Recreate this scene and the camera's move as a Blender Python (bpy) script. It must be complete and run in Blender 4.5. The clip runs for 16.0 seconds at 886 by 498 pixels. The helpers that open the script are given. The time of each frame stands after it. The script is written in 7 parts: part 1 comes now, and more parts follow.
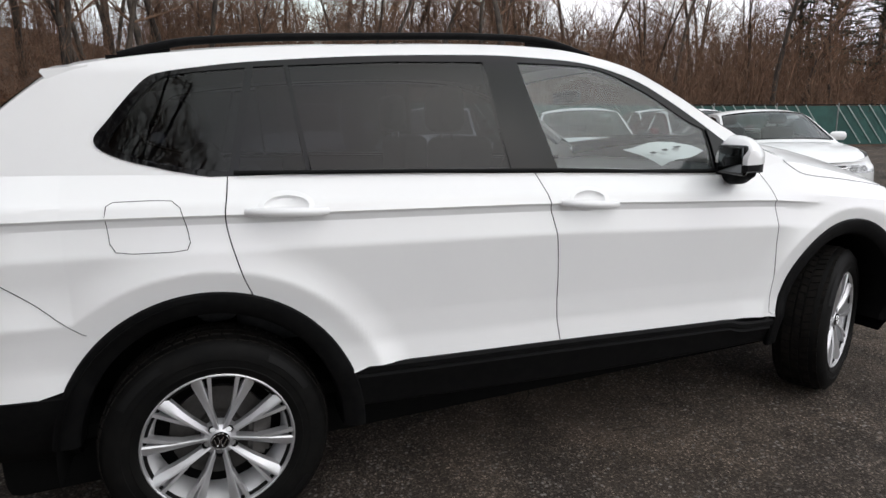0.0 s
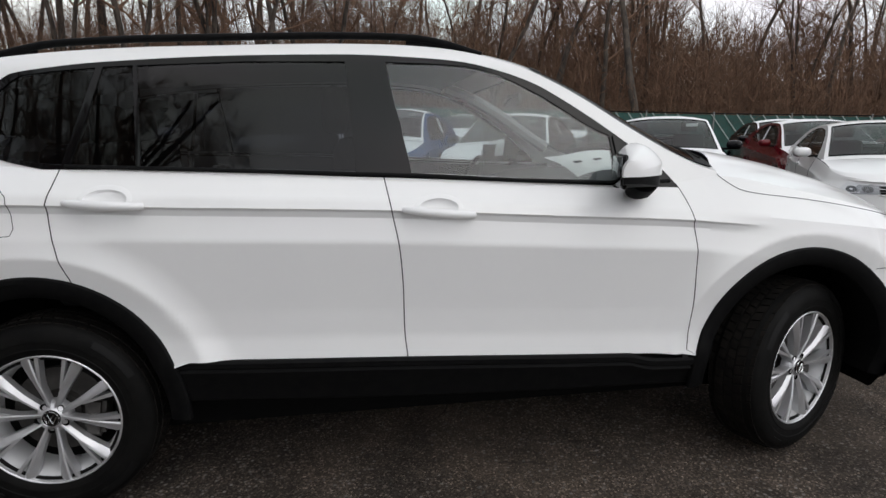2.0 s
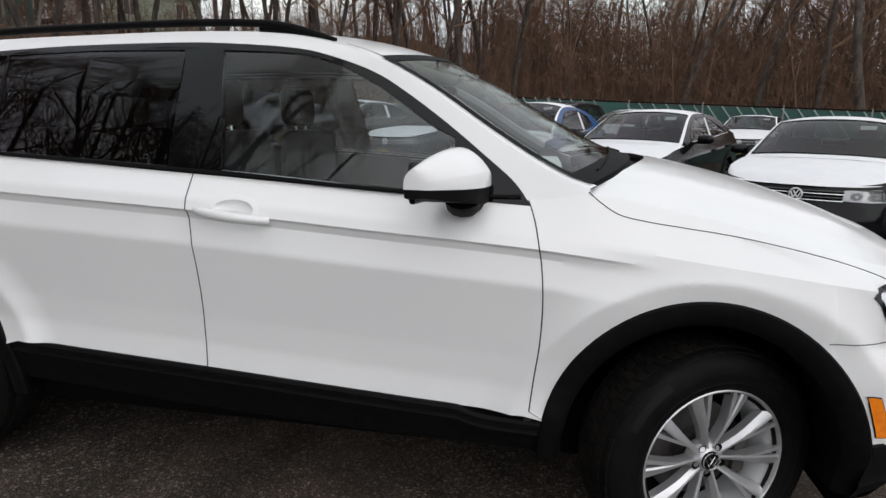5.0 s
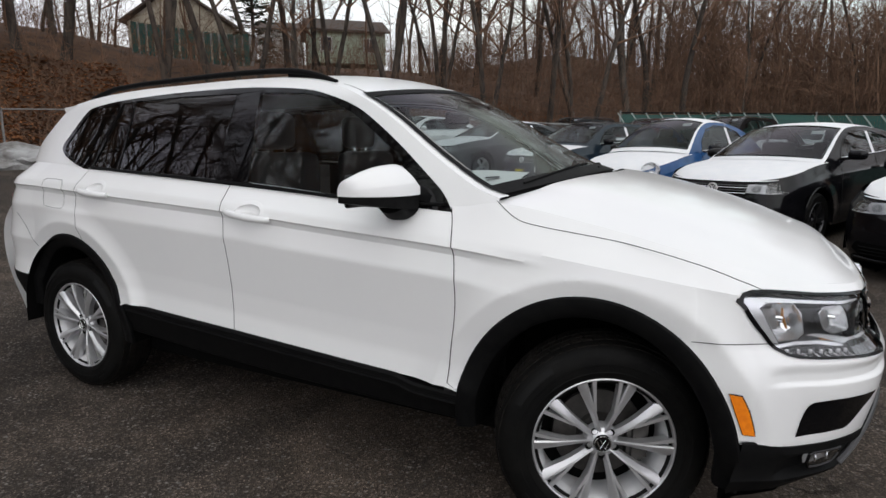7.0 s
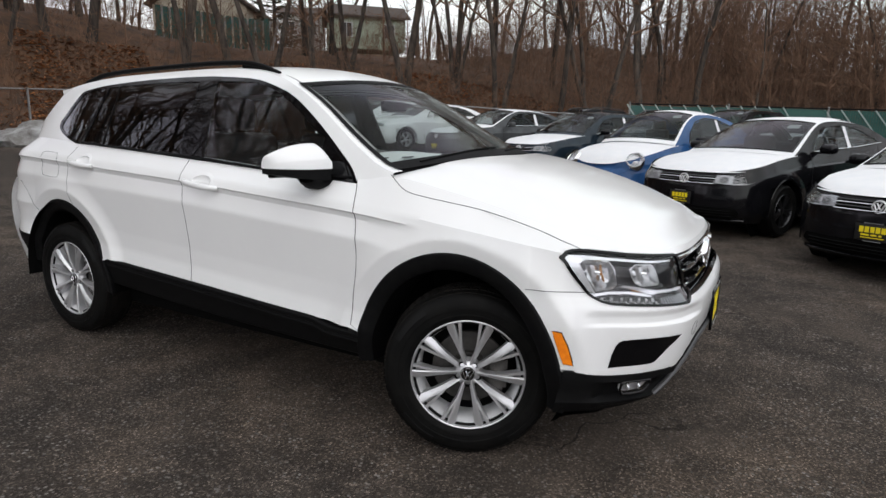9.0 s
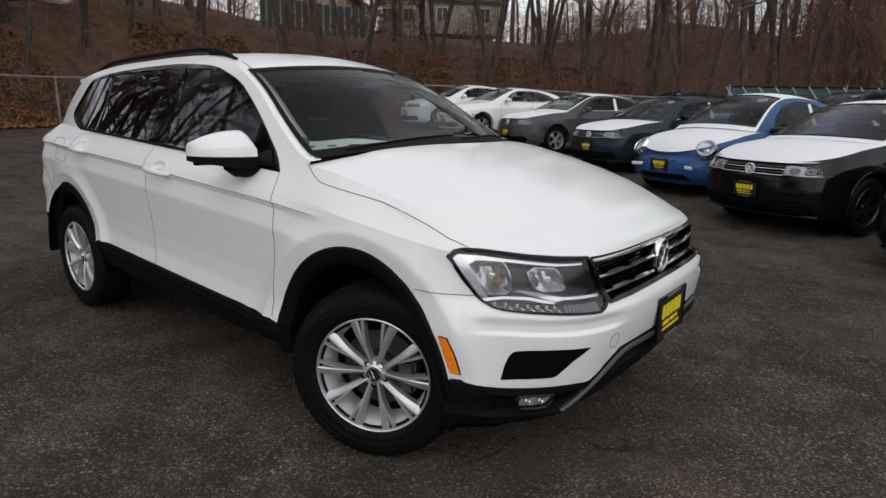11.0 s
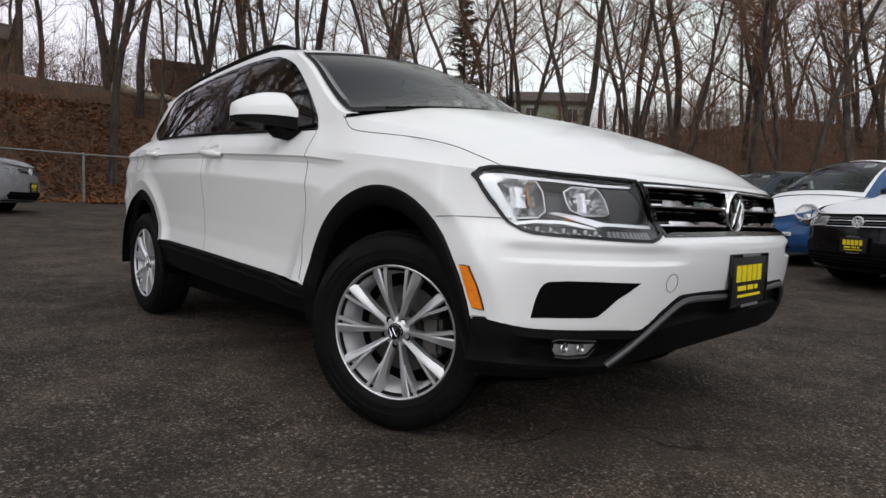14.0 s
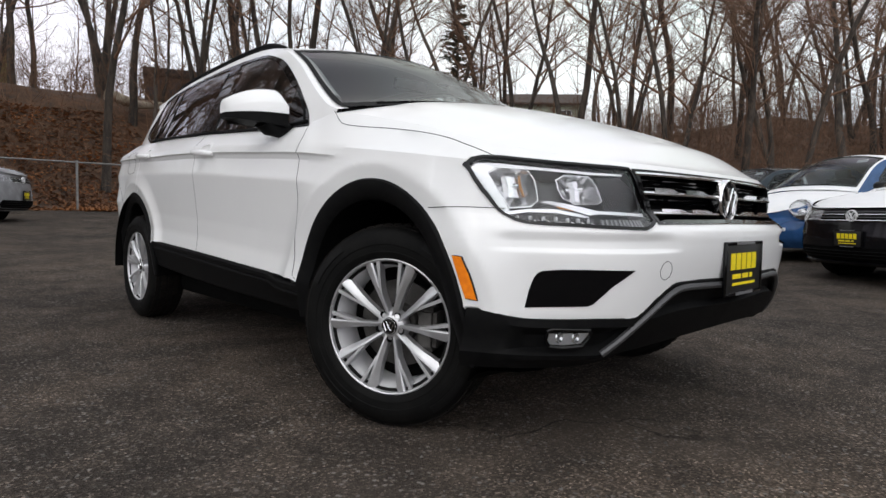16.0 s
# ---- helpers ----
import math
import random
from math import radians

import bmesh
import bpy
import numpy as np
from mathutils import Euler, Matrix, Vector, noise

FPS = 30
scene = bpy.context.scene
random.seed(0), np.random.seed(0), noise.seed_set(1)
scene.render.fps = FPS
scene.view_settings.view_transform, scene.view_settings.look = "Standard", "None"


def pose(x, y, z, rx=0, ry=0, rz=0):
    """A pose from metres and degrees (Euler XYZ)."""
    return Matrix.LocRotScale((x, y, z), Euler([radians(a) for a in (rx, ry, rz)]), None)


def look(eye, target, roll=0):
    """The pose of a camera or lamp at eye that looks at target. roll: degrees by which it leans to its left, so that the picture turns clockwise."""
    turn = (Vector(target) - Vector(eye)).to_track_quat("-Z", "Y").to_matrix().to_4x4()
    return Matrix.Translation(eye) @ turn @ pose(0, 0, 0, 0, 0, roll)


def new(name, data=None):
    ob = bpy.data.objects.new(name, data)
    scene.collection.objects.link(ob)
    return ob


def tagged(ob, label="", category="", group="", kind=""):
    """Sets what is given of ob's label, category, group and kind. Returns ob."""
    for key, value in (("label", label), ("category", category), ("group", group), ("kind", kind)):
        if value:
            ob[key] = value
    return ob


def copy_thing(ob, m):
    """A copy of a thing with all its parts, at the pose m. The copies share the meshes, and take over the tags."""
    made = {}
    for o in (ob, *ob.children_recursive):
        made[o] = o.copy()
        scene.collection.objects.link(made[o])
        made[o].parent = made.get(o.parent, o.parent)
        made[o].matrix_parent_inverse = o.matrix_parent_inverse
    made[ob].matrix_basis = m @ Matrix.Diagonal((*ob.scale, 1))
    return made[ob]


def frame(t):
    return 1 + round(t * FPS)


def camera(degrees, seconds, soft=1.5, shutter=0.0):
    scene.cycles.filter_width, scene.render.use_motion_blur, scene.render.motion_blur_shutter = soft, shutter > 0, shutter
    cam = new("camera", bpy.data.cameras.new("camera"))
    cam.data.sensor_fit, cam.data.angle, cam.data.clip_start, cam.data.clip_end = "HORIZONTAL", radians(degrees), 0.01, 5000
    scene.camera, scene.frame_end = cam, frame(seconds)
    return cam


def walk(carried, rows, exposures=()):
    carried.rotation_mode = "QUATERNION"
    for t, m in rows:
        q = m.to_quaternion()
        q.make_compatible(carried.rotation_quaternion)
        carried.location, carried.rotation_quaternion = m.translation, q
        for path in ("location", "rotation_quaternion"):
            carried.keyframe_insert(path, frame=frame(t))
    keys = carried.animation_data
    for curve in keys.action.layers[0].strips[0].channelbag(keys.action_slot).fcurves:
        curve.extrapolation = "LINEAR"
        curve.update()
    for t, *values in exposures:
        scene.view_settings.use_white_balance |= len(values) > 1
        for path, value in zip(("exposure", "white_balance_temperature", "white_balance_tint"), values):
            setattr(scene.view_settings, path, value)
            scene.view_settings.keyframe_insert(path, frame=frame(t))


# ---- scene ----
cam = camera(73.7, 16.0)
EXPOSURES = [(0, 0.40), (0.6, 0.34), (1.2, 0.22), (2.5, 0.08), (5, 0.12), (7.5, 0.16), (9.2, 0.30), (11.3, -0.10), (12.7, -0.12), (13.8, 0.02), (14.6, 0.20), (16, 0.30)]
PATH = [
    (0, (-1.333, -2.755, 1.343), (-0.631, -0.929, 0.927), -1.6),
    (0.5, (-1.097, -2.797, 1.287), (-0.52, -0.915, 0.932), -1.3),
    (1, (-0.869, -2.763, 1.308), (-0.428, -0.843, 0.957), -0.8),
    (1.5, (-0.612, -2.826, 1.298), (-0.293, -0.887, 0.924), -1.8),
    (2, (-0.333, -2.918, 1.304), (-0.045, -0.976, 0.92), -0.6),
    (2.5, (-0.038, -2.864, 1.271), (0.228, -0.927, 0.852), -0.8),
    (3, (0.231, -2.796, 1.275), (0.514, -0.856, 0.879), -2.4),
    (3.5, (0.487, -2.858, 1.281), (0.571, -0.901, 0.877), -1.9),
    (4, (0.66, -2.814, 1.273), (0.582, -0.878, 0.781), -0.8),
    (4.5, (0.798, -2.655, 1.316), (0.709, -0.707, 0.87), 1.5),
    (5, (0.909, -2.607, 1.325), (0.569, -0.679, 0.915), 1.1),
    (5.2, (1.007, -2.645, 1.329), (0.531, -0.744, 0.926), 1.2),
    (7.5, (1.927, -2.818, 1.341), (1.029, -1.067, 0.984), 0.2),
    (8, (2.046, -2.942, 1.333), (1.175, -1.183, 0.95), 1.6),
    (8.5, (2.178, -3.004, 1.357), (1.279, -1.26, 0.968), 1.8),
    (9, (2.426, -2.931, 1.334), (1.483, -1.212, 0.939), 1.3),
    (11.5, (3.001, -2.329, 1.357), (1.701, -0.878, 0.903), 0.9),
    (12, (3.033, -2.296, 1.312), (1.645, -0.926, 0.869), -0.0),
    (12.5, (3.056, -2.221, 1.199), (1.629, -0.884, 0.779), -1.0),
    (13, (3.021, -2.192, 1.059), (1.61, -0.828, 0.672), 0.2),
    (13.5, (3.001, -2.168, 0.929), (1.552, -0.812, 0.678), 1.8),
    (14, (3.027, -2.157, 0.78), (1.569, -0.795, 0.652), 1.8),
    (14.5, (3.026, -2.148, 0.752), (1.57, -0.785, 0.601), 1.2),
    (15, (3.026, -2.153, 0.755), (1.566, -0.789, 0.665), 1.2),
    (15.5, (3.027, -2.153, 0.749), (1.57, -0.786, 0.652), 0.9),
    (16, (3.028, -2.142, 0.742), (1.577, -0.77, 0.627), 0.9),
]
walk(cam, [(t, look(eye, target, roll)) for t, eye, target, roll in PATH], EXPOSURES)

# ---- light ----
world = bpy.data.worlds.new("overcast_sky")
scene.world = world
world.use_nodes = True
wn = world.node_tree
wn.nodes.clear()
sky = wn.nodes.new("ShaderNodeTexSky")
sky.sky_type = "NISHITA"
sky.sun_disc = False
sky.sun_elevation, sky.sun_rotation = radians(48), radians(150)
sky.dust_density, sky.air_density = 4.0, 1.0
grey = wn.nodes.new("ShaderNodeHueSaturation")
grey.inputs["Saturation"].default_value = 0.25
grey.inputs["Value"].default_value = 0.10
# a closed cloud deck, brighter towards the zenith
way = wn.nodes.new("ShaderNodeTexCoord")
split = wn.nodes.new("ShaderNodeSeparateXYZ")
deck = wn.nodes.new("ShaderNodeValToRGB")
deck.color_ramp.elements[0].position, deck.color_ramp.elements[1].position = 0.0, 1.0
deck.color_ramp.elements[0].color = (0.935, 0.962, 1.015, 1)
deck.color_ramp.elements[1].color = (0.63, 0.653, 0.69, 1)
cloud = wn.nodes.new("ShaderNodeTexNoise")
cloud.inputs["Scale"].default_value, cloud.inputs["Detail"].default_value = 2.2, 4
veil = wn.nodes.new("ShaderNodeMix")
veil.data_type, veil.blend_type = "RGBA", "MULTIPLY"
veil.inputs[0].default_value = 0.35
cover = wn.nodes.new("ShaderNodeMix")
cover.data_type = "RGBA"
cover.inputs[0].default_value = 0.8
sky_out = wn.nodes.new("ShaderNodeBackground")
sky_out.inputs["Strength"].default_value = 1.45
world_out = wn.nodes.new("ShaderNodeOutputWorld")
wn.links.new(way.outputs["Generated"], split.inputs[0])
wn.links.new(split.outputs["Z"], deck.inputs["Fac"])
wn.links.new(way.outputs["Generated"], cloud.inputs["Vector"])
wn.links.new(deck.outputs["Color"], veil.inputs[6])
wn.links.new(cloud.outputs["Color"], veil.inputs[7])
wn.links.new(sky.outputs[0], grey.inputs["Color"])
wn.links.new(grey.outputs[0], cover.inputs[6])
wn.links.new(veil.outputs[2], cover.inputs[7])
wn.links.new(cover.outputs[2], sky_out.inputs["Color"])
wn.links.new(sky_out.outputs[0], world_out.inputs[0])

sun = new("sun", bpy.data.lights.new("sun", "SUN"))
sun.data.energy, sun.data.angle, sun.data.color = 0.6, radians(100), (1.0, 0.985, 0.965)
sun.matrix_world = look((16, -14, 24), (0, 0, 0))


# ---- materials ----
def mat(name, base, rough=0.5, metal=0.0, spec=0.5, coat=0.0, second=None, scale=8.0, bump=0.0, bump_scale=60.0, mix=(0.4, 0.6), alpha=1.0, transmission=0.0, emit=0.0, per_object=0.0, detail=6.0, stretch=(1, 1, 1)):
    m = bpy.data.materials.new(name)
    m.use_nodes = True
    nt = m.node_tree
    b = nt.nodes["Principled BSDF"]
    b.inputs["Base Color"].default_value = (*base, 1)
    b.inputs["Roughness"].default_value = rough
    b.inputs["Metallic"].default_value = metal
    b.inputs["Specular IOR Level"].default_value = spec
    b.inputs["Coat Weight"].default_value = coat
    b.inputs["Coat Roughness"].default_value = 0.04
    b.inputs["Alpha"].default_value = alpha
    b.inputs["Transmission Weight"].default_value = transmission
    if emit:
        b.inputs["Emission Color"].default_value = (*base, 1)
        b.inputs["Emission Strength"].default_value = emit
    geo = nt.nodes.new("ShaderNodeTexCoord")
    mapping = nt.nodes.new("ShaderNodeMapping")
    mapping.inputs["Scale"].default_value = stretch
    nt.links.new(geo.outputs["Object"], mapping.inputs["Vector"])
    if second:
        n = nt.nodes.new("ShaderNodeTexNoise")
        n.inputs["Scale"].default_value, n.inputs["Detail"].default_value, n.inputs["Roughness"].default_value = scale, detail, 0.65
        nt.links.new(mapping.outputs[0], n.inputs["Vector"])
        ramp = nt.nodes.new("ShaderNodeValToRGB")
        ramp.color_ramp.elements[0].position, ramp.color_ramp.elements[1].position = mix
        ramp.color_ramp.elements[0].color = (*base, 1)
        ramp.color_ramp.elements[1].color = (*second, 1)
        nt.links.new(n.outputs["Fac"], ramp.inputs["Fac"])
        nt.links.new(ramp.outputs["Color"], b.inputs["Base Color"])
        if per_object:
            info = nt.nodes.new("ShaderNodeObjectInfo")
            mul = nt.nodes.new("ShaderNodeMath")
            mul.operation = "MULTIPLY_ADD"
            mul.inputs[1].default_value, mul.inputs[2].default_value = per_object, 1 - per_object / 2
            hsv = nt.nodes.new("ShaderNodeHueSaturation")
            nt.links.new(info.outputs["Random"], mul.inputs[0])
            nt.links.new(mul.outputs[0], hsv.inputs["Value"])
            nt.links.new(ramp.outputs["Color"], hsv.inputs["Color"])
            nt.links.new(hsv.outputs["Color"], b.inputs["Base Color"])
    if bump:
        n2 = nt.nodes.new("ShaderNodeTexNoise")
        n2.inputs["Scale"].default_value, n2.inputs["Detail"].default_value = bump_scale, 5
        nt.links.new(mapping.outputs[0], n2.inputs["Vector"])
        bn = nt.nodes.new("ShaderNodeBump")
        bn.inputs["Strength"].default_value, bn.inputs["Distance"].default_value = bump, 0.02
        nt.links.new(n2.outputs["Fac"], bn.inputs["Height"])
        nt.links.new(bn.outputs[0], b.inputs["Normal"])
    return m


def glass_mat(name, tint, gloss=1.45, rough=0.0, power=3.1):
    """Thin tinted pane: tinted see-through with a mirror-like film by Fresnel."""
    m = bpy.data.materials.new(name)
    m.use_nodes = True
    nt = m.node_tree
    nt.nodes.clear()
    out = nt.nodes.new("ShaderNodeOutputMaterial")
    tr = nt.nodes.new("ShaderNodeBsdfTransparent")
    tr.inputs["Color"].default_value = (*tint, 1)
    gl = nt.nodes.new("ShaderNodeBsdfGlossy")
    gl.inputs["Roughness"].default_value = rough
    lw = nt.nodes.new("ShaderNodeLayerWeight")
    lw.inputs["Blend"].default_value = 0.5
    pw = nt.nodes.new("ShaderNodeMath")
    pw.operation, pw.inputs[1].default_value = "POWER", power
    fr = nt.nodes.new("ShaderNodeMath")
    f0 = ((gloss - 1) / (gloss + 1)) ** 2
    fr.operation, fr.inputs[1].default_value, fr.inputs[2].default_value = "MULTIPLY_ADD", 1 - f0, f0
    nt.links.new(lw.outputs["Facing"], pw.inputs[0])
    nt.links.new(pw.outputs[0], fr.inputs[0])
    mx = nt.nodes.new("ShaderNodeMixShader")
    nt.links.new(fr.outputs[0], mx.inputs[0])
    nt.links.new(tr.outputs[0], mx.inputs[1])
    nt.links.new(gl.outputs[0], mx.inputs[2])
    nt.links.new(mx.outputs[0], out.inputs[0])
    return m


M_WHITE = mat("white_car_paint", (0.80, 0.80, 0.80), 0.32, coat=0.7, second=(0.82, 0.82, 0.815), scale=3, mix=(0.3, 0.7))
M_BLACK_TRIM = mat("black_textured_plastic", (0.0032, 0.0032, 0.0036), 0.6, spec=0.09, second=(0.0055, 0.0055, 0.0055), scale=30, bump=0.08, bump_scale=900)
M_GLOSS_BLACK = mat("gloss_black_trim", (0.003, 0.003, 0.0035), 0.02, spec=0.28)
M_GAP = mat("panel_gap", (0.01, 0.01, 0.01), 0.9)
M_UNDER = mat("underbody_black", (0.004, 0.004, 0.004), 0.9, spec=0.05)
M_TREAD = mat("dusty_tread_rubber", (0.0065, 0.006, 0.0055), 0.8, spec=0.10, second=(0.014, 0.012, 0.0105), scale=18, bump=0.15, bump_scale=160)
M_TYRE = mat("tyre_rubber", (0.0030, 0.0030, 0.0030), 0.6, spec=0.10, second=(0.006, 0.0058, 0.0054), scale=14, bump=0.1, bump_scale=200)
M_TYRE_MARK = mat("tyre_raised_rubber", (0.0055, 0.0055, 0.0055), 0.6, spec=0.14)
M_ALLOY = mat("silver_alloy", (0.64, 0.64, 0.655), 0.38, metal=0.75, second=(0.60, 0.60, 0.61), scale=20)
M_ALLOY_IN = mat("rim_barrel_silver", (0.66, 0.66, 0.67), 0.42, metal=0.15)
M_DISC = mat("brake_steel", (0.06, 0.056, 0.054), 0.5, metal=0.6, second=(0.09, 0.085, 0.08), scale=20)
M_CHROME = mat("chrome", (0.88, 0.88, 0.89), 0.14, metal=1.0)
M_SATIN = mat("satin_silver_trim", (0.085, 0.085, 0.088), 0.42, metal=0.5)
M_AMBER = mat("amber_reflector", (0.9, 0.22, 0.01), 0.2, coat=0.8, second=(1.0, 0.27, 0.01), scale=60)
# colour for the turn bulb's amber reflections, painted into the headlight
M_AMBER_GLINT = mat("amber_glint_paint", (0.42, 0.20, 0.07), 0.25, metal=0.3)
M_RED = mat("red_lamp_plastic", (0.30, 0.008, 0.012), 0.15, coat=0.8)
M_GLASS = glass_mat("clear_side_glass", (0.70, 0.75, 0.75), 1.76)
M_PRIVACY = glass_mat("dark_privacy_glass", (0.10, 0.105, 0.115), 1.42)
M_WIND = glass_mat("windscreen_glass", (0.66, 0.71, 0.70), 1.27, power=5.5)
M_LENS = glass_mat("clear_lamp_lens", (0.93, 0.94, 0.95), 1.45)
M_REFLECT = mat("lamp_reflector", (0.66, 0.66, 0.67), 0.2, metal=0.85)
M_BEZEL = mat("bright_lamp_bezel", (0.80, 0.80, 0.82), 0.22, metal=0.55)
M_LAMP_GREY = mat("lamp_housing_grey", (0.10, 0.10, 0.102), 0.35, metal=0.3)
M_LAMP_LENS_GREY = mat("ribbed_lens_grey", (0.24, 0.24, 0.25), 0.3, metal=0.4)
M_LAMP_DARK = mat("lamp_inner_shade", (0.012, 0.012, 0.013), 0.35)
M_SEAT = mat("black_seat_fabric", (0.018, 0.018, 0.02), 0.85, second=(0.03, 0.03, 0.033), scale=40, bump=0.2, bump_scale=300)
M_DASH = mat("dark_dashboard", (0.03, 0.03, 0.032), 0.6)
M_LINER = mat("grey_headliner", (0.28, 0.28, 0.28), 0.9)
M_PAPER = mat("white_paper", (0.78, 0.79, 0.78), 0.7)
M_YELLOW = mat("plate_yellow", (0.85, 0.68, 0.01), 0.5)
M_PLATE = mat("plate_black", (0.012, 0.012, 0.012), 0.4)


# ---- mesh helpers ----
def tab(x, pts):
    """Smooth interpolation in a short table of (x, value)."""
    n = len(pts)
    if x <= pts[0][0]:
        return pts[0][1]
    if x >= pts[-1][0]:
        return pts[-1][1]
    for i in range(n - 1):
        if x <= pts[i + 1][0]:
            break
    x0, y0 = pts[i]
    x1, y1 = pts[i + 1]
    s = (y1 - y0) / (x1 - x0)
    m0 = s if i == 0 else 0.5 * (s + (y0 - pts[i - 1][1]) / (x0 - pts[i - 1][0]))
    m1 = s if i == n - 2 else 0.5 * (s + (pts[i + 2][1] - y1) / (pts[i + 2][0] - x1))
    h, t = x1 - x0, (x - x0) / (x1 - x0)
    return (2*t**3 - 3*t*t + 1)*y0 + (t**3 - 2*t*t + t)*h*m0 + (-2*t**3 + 3*t*t)*y1 + (t**3 - t*t)*h*m1


def smooth(a, b, x):
    t = min(1, max(0, (x - a) / (b - a)))
    return t * t * (3 - 2 * t)


def mesh_of(name, verts, faces, material, shade=True, sharp=40):
    me = bpy.data.meshes.new(name)
    me.from_pydata([tuple(v) for v in verts], [], faces)
    me.materials.append(material)
    me.update()
    if shade:
        me.shade_smooth()
        me.set_sharp_from_angle(angle=radians(sharp))
    return me


def part(name, data, material, parent=None, label=""):
    """Links a bmesh, or a mesh, as one object under a thing or a part."""
    if isinstance(data, bmesh.types.BMesh):
        me = bpy.data.meshes.new(name)
        data.to_mesh(me)
        data.free()
        me.shade_smooth()
        me.set_sharp_from_angle(angle=radians(35))
    else:
        me = data
    if material and not me.materials:
        me.materials.append(material)
    ob = new(name, me)
    ob.parent = parent
    return tagged(ob, label)


def grid_mesh(name, rows, material, close=False, flip=False, keep=None, sharp=40, up=None):
    """A sheet through rows of points of equal length. keep(i, j, centre): which quads stay."""
    nr, nc = len(rows), len(rows[0])
    verts = [p for r in rows for p in r]
    faces = []
    for i in range(nr - 1):
        for j in range(nc if close else nc - 1):
            a, b = i * nc + j, i * nc + (j + 1) % nc
            q = (a, b, b + nc, a + nc)
            if keep:
                c = sum((Vector(verts[k]) for k in q), Vector()) / 4
                if not keep(i, j, c):
                    continue
            faces.append(q[::-1] if flip else q)
    if up and faces:
        q = [Vector(verts[k]) for k in faces[len(faces) // 2]]
        if (q[1] - q[0]).cross(q[2] - q[1]).dot(up) < 0:
            faces = [f[::-1] for f in faces]
    return mesh_of(name, verts, faces, material, sharp=sharp)


def box_bm(size, at=(0, 0, 0), bevel=0.0, seg=2, turn=None):
    bm = bmesh.new()
    bmesh.ops.create_cube(bm, size=1)
    bmesh.ops.scale(bm, vec=size, verts=bm.verts)
    if bevel:
        bmesh.ops.bevel(bm, geom=bm.edges[:], offset=bevel, segments=seg, profile=0.5, affect="EDGES")
    if turn:
        bmesh.ops.transform(bm, matrix=turn, verts=bm.verts)
    bmesh.ops.translate(bm, vec=at, verts=bm.verts)
    return bm


def tube_mesh(name, pts, radius, material, sides=8, flat=1.0, radii=None, close=False):
    """A round bar along points, flattened in its second direction by flat."""
    pts = [Vector(p) for p in pts]
    rows = []
    n = len(pts)
    for i, p in enumerate(pts):
        d = (pts[(i + 1) % n] - pts[i - 1]) if close else (pts[min(i + 1, n - 1)] - pts[max(i - 1, 0)])
        d.normalize()
        u = d.cross(Vector((0, 0, 1)))
        if u.length < 1e-3:
            u = d.cross(Vector((0, 1, 0)))
        u.normalize()
        w = u.cross(d)
        r = radii[i] if radii else radius
        rows.append([p + u * (math.cos(a) * r) + w * (math.sin(a) * r * flat) for a in (2 * math.pi * k / sides for k in range(sides))])
    verts = [p for r in rows for p in r]
    faces = []
    for i in range(n if close else n - 1):
        for j in range(sides):
            a, b = i * sides + j, i * sides + (j + 1) % sides
            c = ((i + 1) % n) * sides
            faces.append((a, b, c + (j + 1) % sides, c + j))
    if not close:
        faces.append(tuple(range(sides))[::-1])
        faces.append(tuple((n - 1) * sides + k for k in range(sides)))
    return mesh_of(name, verts, faces, material)


def lathe_mesh(name, profile, material, axis="y", steps=48, sharp=35):
    """A ring body from (radius, height) pairs, turned about the axis."""
    rows = []
    for r, h in profile:
        row = []
        for k in range(steps):
            a = 2 * math.pi * k / steps
            c, s = r * math.cos(a), r * math.sin(a)
            row.append((c, h, s) if axis == "y" else (c, s, h) if axis == "z" else (h, c, s))
        rows.append(row)
    return grid_mesh(name, rows, material, close=True, sharp=sharp)


def slab_mesh(name, outline, place, thick, material, offset=0.0, sharp=40):
    """A plate with rounded rim: outline in (a, b), place(a, b, d) gives the point d outward of a surface."""
    n = len(outline)
    ca, cb = sum(p[0] for p in outline) / n, sum(p[1] for p in outline) / n
    verts, faces = [], []
    rings = [(1.0, offset), (1.0, offset + thick)]
    for s, d in rings:
        verts += [place(ca + (a - ca) * s, cb + (b - cb) * s, d) for a, b in outline]
    for j in range(n):
        faces.append((j, (j + 1) % n, n + (j + 1) % n, n + j))
    me_v, me_f = fill_outline(outline, place, offset + thick)
    base = len(verts)
    verts += me_v
    faces += [tuple(base + k for k in f) for f in me_f]
    return mesh_of(name, verts, faces, material, sharp=sharp)


